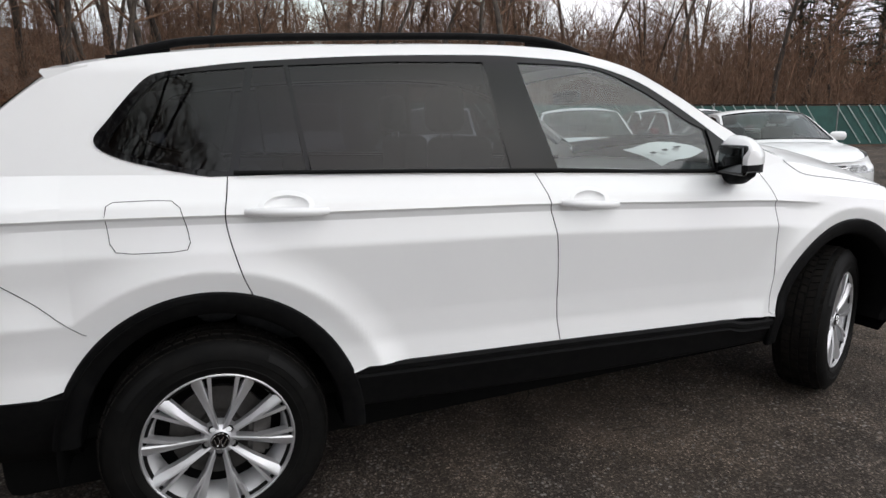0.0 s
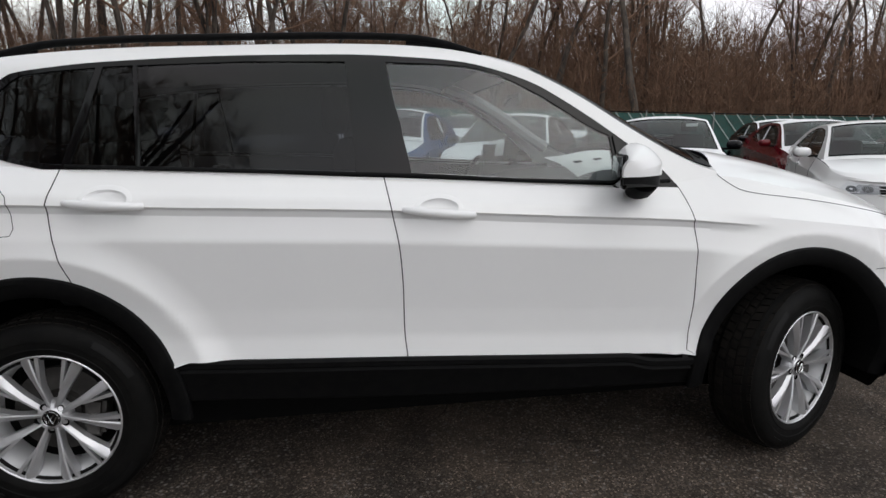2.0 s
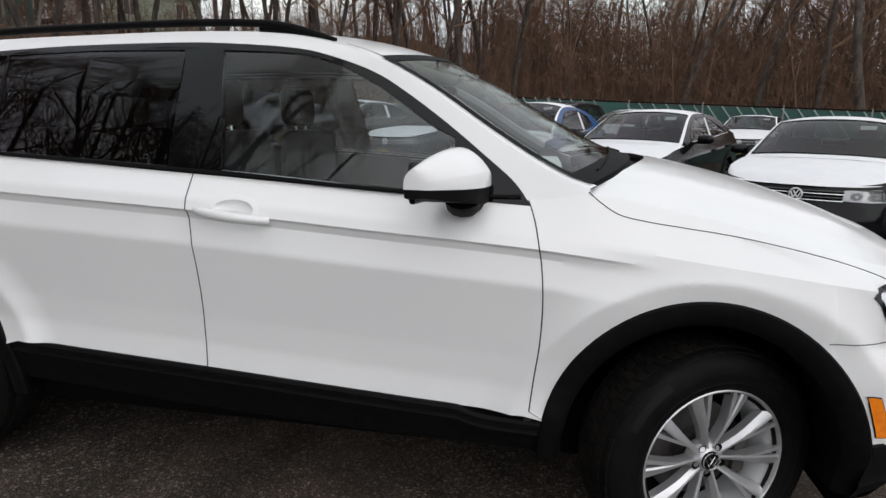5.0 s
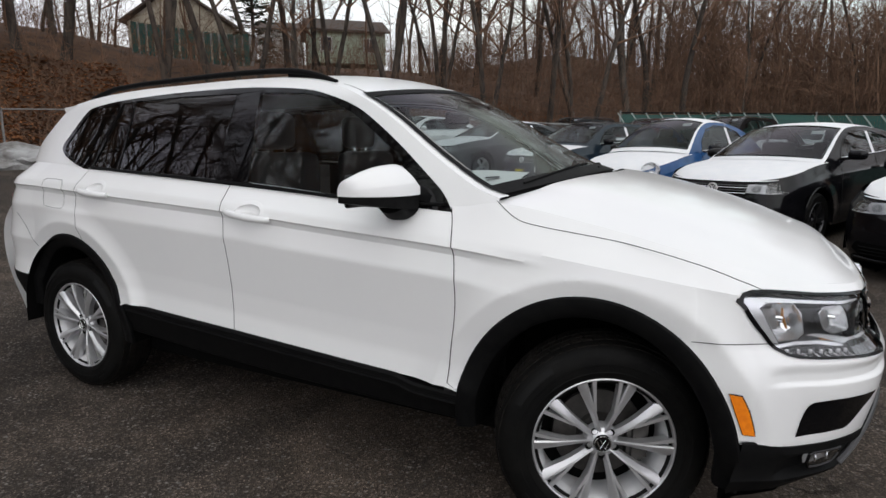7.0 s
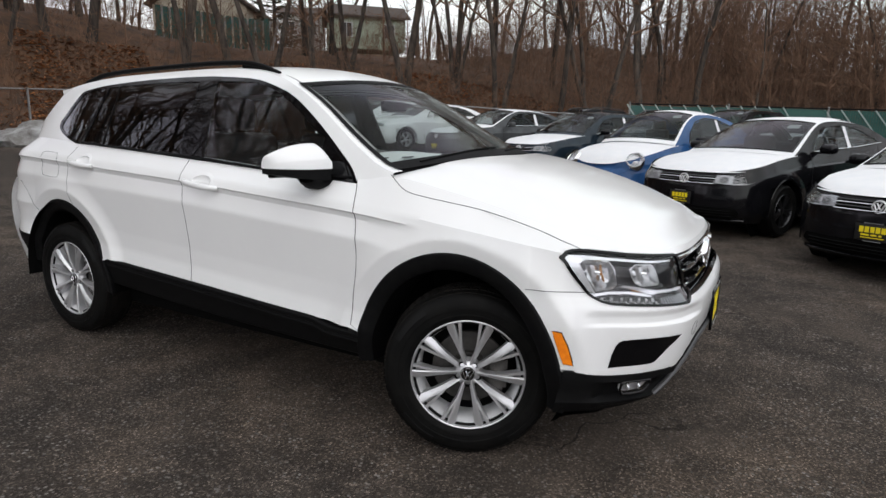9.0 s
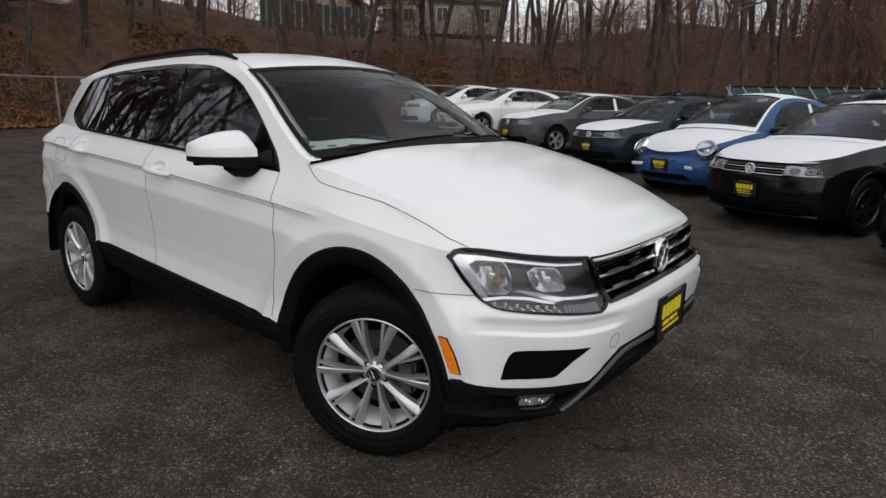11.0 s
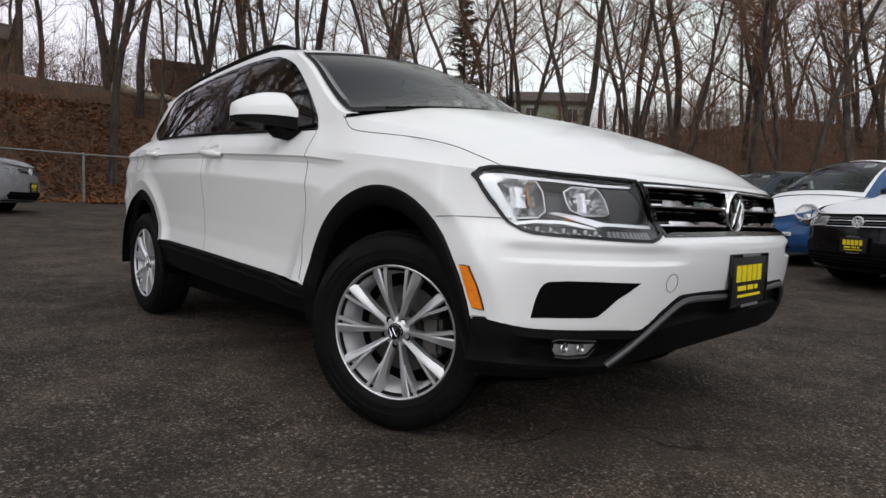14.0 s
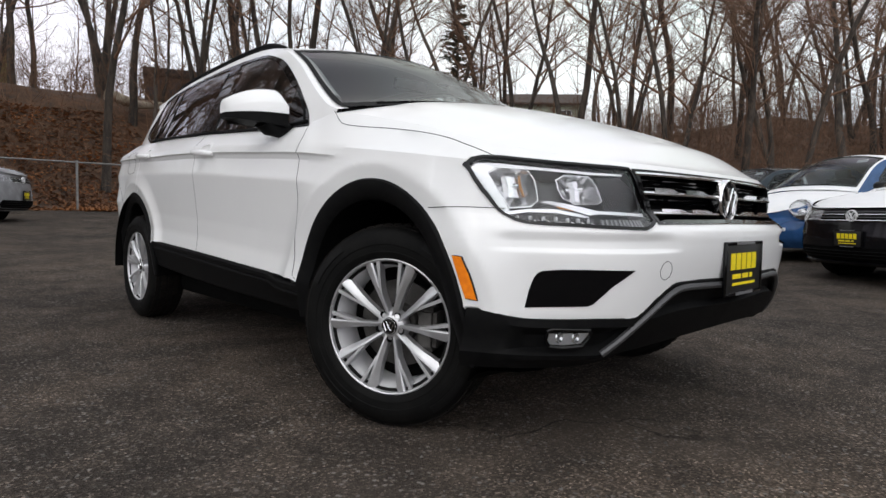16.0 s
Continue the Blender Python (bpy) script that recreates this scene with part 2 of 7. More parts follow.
def fill_outline(outline, place, d, step=0.03):
    """Triangulated filling of an outline, fine enough to follow a curved surface."""
    bm = bmesh.new()
    vs = [bm.verts.new((a, b, 0)) for a, b in outline]
    f = bm.faces.new(vs)
    bmesh.ops.triangulate(bm, faces=[f])
    lo = [min(v.co[k] for v in bm.verts) for k in (0, 1)]
    hi = [max(v.co[k] for v in bm.verts) for k in (0, 1)]
    for k in (0, 1):
        x = lo[k] + step
        while x < hi[k]:
            co, no = [0, 0, 0], [0, 0, 0]
            co[k], no[k] = x, 1
            bmesh.ops.bisect_plane(bm, geom=bm.verts[:] + bm.edges[:] + bm.faces[:], plane_co=co, plane_no=no)
            x += step
    bm.verts.index_update()
    verts = [place(v.co.x, v.co.y, d) for v in bm.verts]
    faces = [tuple(v.index for v in f.verts) for f in bm.faces]
    big = max(bm.faces, key=lambda f: f.calc_area())
    c = big.calc_center_median()
    p = [verts[v.index] for v in big.verts]
    bm.free()
    if (p[1] - p[0]).cross(p[2] - p[1]).dot(place(c.x, c.y, d + 0.01) - place(c.x, c.y, d)) < 0:
        faces = [f[::-1] for f in faces]       # the front looks outward
    return verts, faces

# ---- the white SUV: surfaces ----
HUB_X, HUB_Z = 1.395, 0.355
XC, XR = 1.45, -1.75          # where the plan starts to round off
QF = 2.08


def corner_table():
    """Plan of the nose's corner: how far forward (0 to 1) by how far out (0 to 1)."""
    pts = [(0, 1.0), (0.25, 0.992), (0.40, 0.982), (0.52, 0.966), (0.60, 0.946), (0.66, 0.920), (0.72, 0.878), (0.78, 0.818), (0.83, 0.752), (0.88, 0.664), (0.925, 0.585), (0.958, 0.515), (0.982, 0.441), (0.993, 0.33), (0.999, 0.18), (1, 0)]
    out = [math.sin(math.pi / 2 * k / 400) for k in range(401)]
    return out, [tab(v, pts) for v in out]


CORNER_Y, CORNER_X = corner_table()


def ahead(v):                  # share of the nose's length at a share of its half width
    return float(np.interp(v, CORNER_Y, CORNER_X))


def beside(u):                 # and the other way round
    return float(np.interp(u, CORNER_X[::-1], CORNER_Y[::-1]))


def zb(x):                     # paint above, black cladding below
    return tab(x, [(-2.4, 0.60), (-1.8, 0.585), (-0.95, 0.548), (-0.15, 0.520), (0.74, 0.476), (0.95, 0.468), (1.8, 0.460), (2.3, 0.447)])


def zc(x):                     # crease through the door handles
    return tab(x, [(-2.4, 1.118), (-1.6, 1.099), (-0.9, 1.074), (-0.2, 1.048), (0.42, 1.011), (0.9, 0.980), (1.07, 0.962), (1.5, 0.912), (1.9, 0.86), (2.25, 0.82)])


def zt(x):                     # belt line, then the hood's edge
    return tab(x, [(-2.4, 1.24), (-1.7, 1.222), (-1.27, 1.204), (-0.21, 1.158), (0.66, 1.113), (0.87, 1.118), (1.04, 1.134), (1.3, 1.090), (1.6, 1.022), (1.9, 0.945), (2.05, 0.915), (2.25, 0.893)])


def half_width(x):
    return 0.942 - (0.0205 if x < 0.4 else 0.018) * (x - 0.4) ** 2


def front_x(z):
    return tab(z, [(0.25, 2.12), (0.34, 2.18), (0.45, 2.225), (0.55, 2.25), (0.66, 2.262), (0.705, 2.255), (0.735, 2.225), (0.755, 2.20), (0.80, 2.195), (0.88, 2.185), (0.92, 2.16)])


def rear_x(z):
    return tab(z, [(0.25, -2.28), (0.5, -2.37), (0.75, -2.38), (0.88, -2.36), (1.0, -2.29), (1.12, -2.22), (1.25, -2.13)])


LEVELS = [  # height, then how far inside the widest line
    (lambda x: 0.30, 0.030), (lambda x: zb(x) - 0.02, 0.003), (lambda x: zb(x) + 0.006, -0.001), (lambda x: zb(x) + 0.035, 0.004),
    (lambda x: zb(x) + 0.085, 0.012), (lambda x: zb(x) + 0.18, 0.011), (lambda x: zc(x) - 0.116, -0.009), (lambda x: zc(x) - 0.106, -0.009),
    (lambda x: zc(x) - 0.026, 0.010), (lambda x: zc(x) - 0.006, 0.006), (lambda x: zc(x) + 0.003, -0.003), (lambda x: zc(x) + 0.035, 0.014), (zt, 0.088)]
SUB = [3, 1, 2, 3, 6, 30, 1, 7, 2, 1, 3, 9]
ROW_AT = [(k, s / n) for k, n in enumerate(SUB) for s in range(n)] + [(len(SUB) - 1, 1.0)]


def plain_inset(h):
    return tab(h, [(0, 0.002), (0.3, 0.004), (0.55, 0.004), (0.75, 0.006), (0.86, 0.014), (0.94, 0.045), (1.0, 0.100)])


def level(k, x):
    z, inset = LEVELS[k][0](x), LEVELS[k][1]
    fade = smooth(0.93, 1.30, x)
    if k >= 3 and fade > 0:
        h = (z - zb(x)) / (zt(x) - zb(x))
        plain = plain_inset(h)
        inset = inset * (1 - fade) + plain * fade
    if k == len(LEVELS) - 1:            # drawn in towards the tail, as the cabin is
        inset += 0.075 * max(0, -1.05 - x) ** 2
    return z, inset


def level_row(x, r):
    k, f = ROW_AT[r]
    (z0, i0), (z1, i1) = level(k, x), level(k + 1, x)
    return z0 + (z1 - z0) * f, i0 + (i1 - i0) * f


def level_rows(x):
    out = []
    for k in range(len(LEVELS) - 1):
        (z0, i0), (z1, i1) = level(k, x), level(k + 1, x)
        for s in range(SUB[k]):
            f = s / SUB[k]
            out.append((z0 + (z1 - z0) * f, i0 + (i1 - i0) * f))
    out.append(level(len(LEVELS) - 1, x))
    return out


def flare(x, z):               # brow over each wheel: rises to a crease, then falls back to the arch
    b = 0
    for hx, edge in ((1.378, 0.556), (-1.395, 0.567)):
        r = math.hypot(x - hx, z - 0.36)
        out = 0.023 * min(1, max(0, (edge + 0.10 - r) / 0.10)) ** 1.6
        b = max(b, out - 0.009 * min(1, max(0, (edge - r) / 0.075)))
    return b


def ledge(y, z):               # hollow over the bumper's crease
    return 0.016 * smooth(0.640, 0.655, z) * smooth(0.706, 0.672, z) * smooth(0.40, 0.56, abs(y)) * smooth(0.90, 0.83, abs(y))


def swell(z):                  # the bumper's corner stands out as far as the arch moulding
    return 0.014 * smooth(0.76, 0.62, z)


def plain_y(x, z):
    rows = level_rows(x)
    return half_width(x) - float(np.interp(z, [r[0] for r in rows], [r[1] for r in rows]))


def side_y(x, z):
    return plain_y(x, z) + flare(x, z)


def on_side(sgn):
    """Points on the body side by x, z and the distance out of it."""
    def place(x, z, d):
        if x > XC:
            y = (plain_y(XC, z) + swell(z)) * beside((x - XC) / (front_x(z) - XC)) + flare(x, z)
        else:
            y = side_y(x, z)
        return Vector((x, sgn * (y + d), z))
    return place


def on_rear(sgn):
    def place(x, z, d):
        u = min(0.999, (x - XR) / (rear_x(z) - XR))
        return Vector((x, sgn * (side_y(XR, z) * (1 - max(0, u) ** 3) ** (1 / 2.6) + d), z))
    return place


def on_front(y, z, d):
    """Points on the nose by y, z and the distance out of it."""
    def at(yy, zz):
        x = 2.0
        for _ in range(6):
            h = min(1, max(0, (zz - zb(x)) / (zt(x) - zb(x))))
            w = half_width(XC) - plain_inset(h) + swell(zz)
            u = min(0.999, max(0, abs(yy) - flare(x, zz)) / w)
            x = XC + (front_x(zz) - XC) * ahead(u)
        x -= ledge(yy, zz)
        return Vector((x, yy, zz))
    p = at(y, z)
    if d:
        n = (at(y + 0.01, z) - at(y - 0.01, z)).cross(at(y, z + 0.01) - at(y, z - 0.01)).normalized()
        if n.x < 0:
            n = -n
        p = p + n * d
    return p


def gh_y(x, z):                # side of the cabin above the belt
    y = half_width(x) - 0.0875 - 0.030 * smooth(0.93, 1.30, x) - 0.45 * (z - zt(x))
    y -= 0.075 * max(0, (-1.05 - x) / 1.0) ** 2
    y *= (1 - (min(0.97, max(0, (XR - x) / 0.47)) ** 6)) ** 0.4
    return y - 0.03 * smooth(1.53, 1.62, z)


def on_cabin(sgn):
    def place(x, z, d):
        return Vector((x, sgn * (gh_y(x, z) + d * 0.91), z + d * 0.41))
    return place


def roof_z(x):                 # upper edge of the cabin's side
    return tab(x, [(-2.22, 1.105), (-2.13, 1.218), (-2.05, 1.296), (-1.9, 1.415), (-1.80, 1.494), (-1.72, 1.540), (-1.60, 1.566), (-1.42, 1.590), (-1.15, 1.610), (-0.757, 1.623), (-0.36, 1.632), (-0.10, 1.627), (0.06, 1.612), (0.20, 1.582), (0.31, 1.546), (0.42, 1.494), (0.53, 1.432), (0.72, 1.308), (0.888, 1.209), (0.972, 1.170), (1.03, 1.152), (1.12, 1.105)])


GAP_REAR = [(0.3, -1.2), (0.829, -1.25), (0.896, -1.273), (0.967, -1.291), (1.037, -1.305), (1.094, -1.308), (1.147, -1.298), (1.22, -1.286)]
GAP_MID = [(0.3, -0.155), (0.52, -0.168), (0.61, -0.176), (0.79, -0.179), (0.93, -0.190), (1.046, -0.211), (1.168, -0.233)]
GAP_FRONT = [(0.3, 0.87), (0.467, 0.885), (0.6, 0.897), (0.70, 0.908), (0.82, 0.911), (0.91, 0.905), (0.985, 0.893), (1.05, 0.878), (1.09, 0.864), (1.13, 0.845)]
ARCH = {1: (1.378, 0.36, 0.452, 0.492), -1: (-1.392, 0.36, 0.457, 0.492)}


def in_arch(x, z, grow=0.0):
    for cx, cz, a, b in ARCH.values():
        if ((x - cx) / (a + grow)) ** 2 + ((z - cz) / (b + grow)) ** 2 < 1:
            return True
    return False


def inside(poly, x, y):
    hit, n = False, len(poly)
    for i in range(n):
        (x0, y0), (x1, y1) = poly[i], poly[i - 1]
        if (y0 > y) != (y1 > y) and x < (x1 - x0) * (y - y0) / (y1 - y0) + x0:
            hit = not hit
    return hit


HEADLIGHT = [(0.892, 0.889), (0.886, 0.901), (0.872, 0.912), (0.850, 0.918), (0.817, 0.916), (0.779, 0.909), (0.722, 0.899), (0.652, 0.892), (0.553, 0.886), (0.536, 0.830), (0.508, 0.781), (0.497, 0.753), (0.512, 0.728), (0.546, 0.714), (0.572, 0.707), (0.616, 0.708), (0.685, 0.711), (0.74, 0.715), (0.786, 0.718), (0.815, 0.722), (0.831, 0.730), (0.844, 0.747), (0.854, 0.770), (0.872, 0.812), (0.885, 0.856)]
GRILLE = [(-0.545, 0.884), (-0.3, 0.884), (0, 0.885), (0.3, 0.884), (0.545, 0.884), (0.53, 0.83), (0.502, 0.781), (0.492, 0.753), (0.505, 0.723), (0.3, 0.724), (0, 0.727), (-0.3, 0.724), (-0.505, 0.723), (-0.492, 0.753), (-0.502, 0.781), (-0.53, 0.83)]
FOG_GRILLE = [(0.800, 0.590), (0.77, 0.595), (0.72, 0.596), (0.609, 0.594), (0.665, 0.547), (0.701, 0.498), (0.712, 0.492), (0.76, 0.489), (0.825, 0.483), (0.819, 0.535), (0.812, 0.569), (0.807, 0.583)]


CUPS = [(-1.128, 1.107), (-0.051, 1.056)]   # scoops behind the door handles


def grow(poly, d):
    cx, cy = sum(p[0] for p in poly) / len(poly), sum(p[1] for p in poly) / len(poly)
    out = []
    n = len(poly)
    for i in range(n):
        a, b, c = Vector(poly[i - 1]), Vector(poly[i]), Vector(poly[(i + 1) % n])
        e1, e2 = (b - a).normalized(), (c - b).normalized()
        nrm = Vector((e1.y + e2.y, -e1.x - e2.x)).normalized()
        if nrm.dot(b - Vector((cx, cy))) < 0:
            nrm = -nrm
        out.append((b.x + nrm.x * d, b.y + nrm.y * d))
    return out


OPENINGS = [grow(p, -0.001) for p in (HEADLIGHT, GRILLE)] + [grow(FOG_GRILLE, -0.010)]


def lower_edge(y):             # lower edge of the painted bumper
    return tab(abs(y), [(0, 0.536), (0.11, 0.536), (0.237, 0.540), (0.38, 0.540), (0.44, 0.536), (0.475, 0.519), (0.523, 0.484), (0.565, 0.448), (0.59, 0.444), (0.684, 0.444), (0.753, 0.441), (0.83, 0.441), (0.873, 0.452), (0.90, 0.461)])


suv = tagged(new("suv"), "white family SUV with black cladding and roof rails parked on asphalt", "car")


def build_shell(sgn):
    # columns: rear rounding, side panels between the gaps, front rounding
    spec = []
    for i in range(20):
        spec.append(("rear", math.pi / 2 * i / 20))
    bounds = [None, GAP_REAR, GAP_MID, GAP_FRONT, None]
    counts = [64, 84, 84, 76]
    for s in range(4):
        for i in range(counts[s] + 1):
            spec.append(("side", s, i / counts[s]))
    for i in range(1, 91):
        spec.append(("front", math.pi / 2 * i / 90))

    def at(c, r):
        x = 0.0
        if c[0] == "side":
            for _ in range(4):
                z = level_row(x, r)[0]
                a = XR if c[1] == 0 else tab(z, bounds[c[1]]) + 0.002
                b = XC if c[1] == 3 else tab(z, bounds[c[1] + 1]) - 0.002
                x = a + (b - a) * c[2]
            z, inset = level_row(x, r)
            return Vector((x, sgn * (half_width(x) - inset + flare(x, z)), z))
        front = c[0] == "front"
        x = XC if front else XR
        x0, p, q = (XC, 2, QF) if front else (XR, 3.0, 2.6)
        for _ in range(6):
            z, inset = level_row(x, r)
            e = front_x(z) if front else rear_x(z)
            x = x0 + (e - x0) * (ahead(math.cos(c[1]) ** (2 / q)) if front else math.cos(c[1]) ** (2 / p))
        w = half_width(x0) - level_row(x0, r)[1] + (swell(z) if front else flare(x0, level_row(x0, r)[0]))
        y = w * ((math.cos(c[1]) if front else math.sin(c[1])) ** (2 / q))
        if front:
            y += flare(x, z) * smooth(0, 0.3, y)
            x -= ledge(y, z)
        return Vector((x, sgn * abs(y), z))

    nrow = len(ROW_AT)
    cols = [[at(c, r) for r in range(nrow)] for c in spec]
    first = 20
    starts = [first]
    for n in counts:
        starts.append(starts[-1] + n + 1)
    ranges = {"quarter_panel": (0, starts[1] - 1), "rear_door": (starts[1], starts[2] - 1), "front_door": (starts[2], starts[3] - 1), "front_fender": (starts[3], len(cols) - 1)}

    def cut(c):
        if in_arch(c.x, c.z):
            return False
        for hx, hz in CUPS:
            if ((c.x - hx) / 0.074) ** 2 + ((c.z - hz) / 0.035) ** 2 < 1:
                return False
        if c.x > 1.6:
            ay = abs(c.y)
            zq = c.z
            if any(inside(p, ay, zq) for p in OPENINGS):
                return False
            if zq < lower_edge(c.y):
                return False
        elif c.z < zb(c.x):
            return False
        return True

    def build(name, a, b, rule, label):
        verts, faces, gone = [], [], []
        nc = nrow
        for i in range(a, b + 1):
            verts += cols[i]
        for i in range(b - a):
            for j in range(nrow - 1):
                q = (i * nc + j, i * nc + j + 1, (i + 1) * nc + j + 1, (i + 1) * nc + j)
                c = sum((verts[k] for k in q), Vector()) / 4
                if cut(c):
                    if rule(c):
                        faces.append(q)
                else:
                    gone.append(q)
        used = {k for f in faces for k in f}
        edge = {k for f in gone for k in f}
        for k in used:                      # draw cut edges onto the arch line
            v = verts[k]
            for cx, cz, aa, bb in ARCH.values():
                d = math.hypot((v.x - cx) / aa, (v.z - cz) / bb)
                if (d < 1 or k in edge and d < 1.12) and v.z > 0.3:
                    verts[k] = Vector((cx + (v.x - cx) / d, v.y, cz + (v.z - cz) / d))
        for k in used & edge:                # and onto the outlines of the nose
            v = verts[k]
            if v.x < 1.7:
                continue
            best = (0.016, None)
            for poly in OPENINGS:
                for (y0, z0), (y1, z1) in zip(poly, poly[1:] + poly[:1]):
                    dy, dz = y1 - y0, z1 - z0
                    t = min(1, max(0, ((abs(v.y) - y0) * dy + (v.z - z0) * dz) / (dy * dy + dz * dz + 1e-12)))
                    q = (y0 + dy * t, z0 + dz * t)
                    d = math.hypot(abs(v.y) - q[0], v.z - q[1])
                    if d < best[0]:
                        best = (d, q)
            if best[1]:
                verts[k] = on_front(math.copysign(best[1][0], v.y), best[1][1], 0)
            elif v.z < lower_edge(v.y) + 0.014:
                verts[k] = Vector((v.x, v.y, lower_edge(v.y)))
        part(name, mesh_of(name, verts, faces, M_WHITE, sharp=24), None, suv, label)

    yes = lambda c: True
    build("quarter_panel", *ranges["quarter_panel"], yes, "")
    build("rear_door", *ranges["rear_door"], yes, "")
    build("front_door", *ranges["front_door"], yes, "")
    is_bumper = lambda c: c.x > 1.6 and c.z < 0.764
    build("front_fender", *ranges["front_fender"], lambda c: not is_bumper(c), "")
    build("front_bumper_half", *ranges["front_fender"], is_bumper, "")
    # dark rebate behind the gaps
    for g in (GAP_REAR, GAP_MID, GAP_FRONT):
        rows = []
        z = zb(g[0][1]) - 0.03
        top = zt(g[-1][1])
        while z < top:
            x = tab(z, g)
            if not in_arch(x, z, 0.01):
                p = on_side(sgn)
                rows.append([p(x - 0.012, z, -0.004), p(x + 0.012, z, -0.004)])
            z += 0.02
        part("panel_gap", grid_mesh("panel_gap", rows, M_GAP), None, suv)


for sgn in (-1, 1):
    build_shell(sgn)

# hood: a crowned sheet spanned between the upper rims of both fenders
TOP = len(ROW_AT) - 1
RIM = []
for i in range(24):
    x = 1.0 + (XC - 1.0) * i / 24
    RIM.append((x, half_width(x) - level_row(x, TOP)[1] + flare(x, zt(x))))
for i in range(61):
    a = math.pi / 2 * i / 60
    x = XC
    for _ in range(6):
        x = XC + (front_x(zt(x)) - XC) * ahead(abs(math.cos(a)) ** (2 / QF))
    w = half_width(XC) - level_row(XC, TOP)[1] + flare(XC, zt(XC))
    RIM.append((x, w * abs(math.cos(a)) ** (2 / QF)))
TIP = RIM[-1][0]


def hood_point(i, v):
    ex, ey = RIM[i]
    q = (ex - 1.0) / (TIP - 1.0)
    x = ex + (1.280 + (TIP - 1.280) * q - ex) * (1 - v * v)
    crown = tab(x, [(1.0, 0.080), (1.25, 0.115), (1.6, 0.125), (1.85, 0.112), (2.0, 0.092), (2.2, 0.07)])
    fall = 1 - smooth(0.80, 1.0, q) ** 2.0
    bead = 0.006 * smooth(0.66, 0.58, abs(ey * v)) * smooth(2.1, 1.8, x)
    return Vector((x, ey * v, zt(ex) + (zt(x) - zt(ex)) * (1 - v * v) * fall + (crown * (1 - abs(v) ** 2.3) + bead) * fall))


rows = [[hood_point(i, -1 + 2 * j / 60) for j in range(61)] for i in range(len(RIM))]
part("hood", grid_mesh("hood", rows, M_WHITE), None, suv)

# cabin side, roof and windscreen
DLO = [(-1.652, 1.308), (-1.633, 1.288), (-1.567, 1.257), (-1.44, 1.221), (-1.343, 1.200), (-0.23, 1.155), (0.652, 1.107), (0.862, 1.095), (0.808, 1.162), (0.716, 1.235), (0.587, 1.332), (0.45, 1.424), (0.34, 1.486), (0.20, 1.535), (0.06, 1.566), (-0.16, 1.583), (-0.38, 1.589), (-0.80, 1.580), (-1.173, 1.557), (-1.347, 1.538), (-1.457, 1.521), (-1.498, 1.503), (-1.549, 1.453), (-1.622, 1.366), (-1.650, 1.333)]


def soften(poly, a, b, n=4):
    """Rounds the run of points a to b of an outline."""
    run = [poly[i % len(poly)] for i in range(a, b + 1)]
    out = []
    for i in range(len(run) - 1):
        p0, p1, p2, p3 = run[max(0, i - 1)], run[i], run[i + 1], run[min(len(run) - 1, i + 2)]
        for k in range(n):
            t = k / n
            out.append(tuple(0.5 * (2 * p1[c] + (p2[c] - p0[c]) * t + (2 * p0[c] - 5 * p1[c] + 4 * p2[c] - p3[c]) * t * t + (3 * p1[c] - p0[c] - 3 * p2[c] + p3[c]) * t ** 3) for c in (0, 1)))
    out.append(run[-1])
    keep = [poly[i % len(poly)] for i in range(b + 1, a + len(poly))]
    return out + keep


DLO = soften(DLO, 7, 28)
FRONT_GLASS = [(-0.133, 1.168), (0.25, 1.142), (0.612, 1.125), (0.622, 1.20), (0.618, 1.288), (0.54, 1.325), (0.43, 1.398), (0.34, 1.452), (0.20, 1.518), (0.06, 1.549), (-0.205, 1.560)]
REAR_GLASS = [(-1.033, 1.201), (-0.70, 1.192), (-0.326, 1.172), (-0.350, 1.561), (-0.70, 1.560), (-1.062, 1.544)]
FIXED_GLASS = [(-1.258, 1.206), (-1.048, 1.204), (-1.075, 1.544), (-1.173, 1.539)]
QUARTER_GLASS = [(-1.616, 1.305), (-1.606, 1.290), (-1.519, 1.254), (-1.40, 1.227), (-1.284, 1.212), (-1.197, 1.536), (-1.33, 1.525), (-1.42, 1.513), (-1.445, 1.508), (-1.47, 1.492), (-1.516, 1.450), (-1.606, 1.335)]
FRONT_GLASS = soften(FRONT_GLASS, 4, 10)
SAIL = [(0.632, 1.122), (0.815, 1.113), (0.77, 1.175), (0.69, 1.240), (0.628, 1.285), (0.634, 1.22)]


def ring_mesh(name, outer, holes, place, d, material):
    """A flat band between an outline and the holes in it, laid on a surface."""
    bm = bmesh.new()
    edges = []
    for poly in (outer, *holes):
        vs = [bm.verts.new((a, b, 0)) for a, b in poly]
        edges += [bm.edges.new((vs[i - 1], vs[i])) for i in range(len(vs))]
    bmesh.ops.triangle_fill(bm, edges=edges, use_beauty=True, use_dissolve=False)
    for f in [f for f in bm.faces if any(inside(h, *f.calc_center_median().xy) for h in holes)]:
        bm.faces.remove(f)
    bm.verts.index_update()
    verts = [place(v.co.x, v.co.y, d) for v in bm.verts]
    n = len(verts)
    verts += [place(v.co.x, v.co.y, d - 0.02) for v in bm.verts]
    faces = [tuple(v.index for v in f.verts) for f in bm.faces]
    faces += [(e.verts[0].index, e.verts[1].index, e.verts[1].index + n, e.verts[0].index + n) for e in bm.edges if len(e.link_faces) == 1]
    bm.free()
    return mesh_of(name, verts, faces, material, sharp=30)


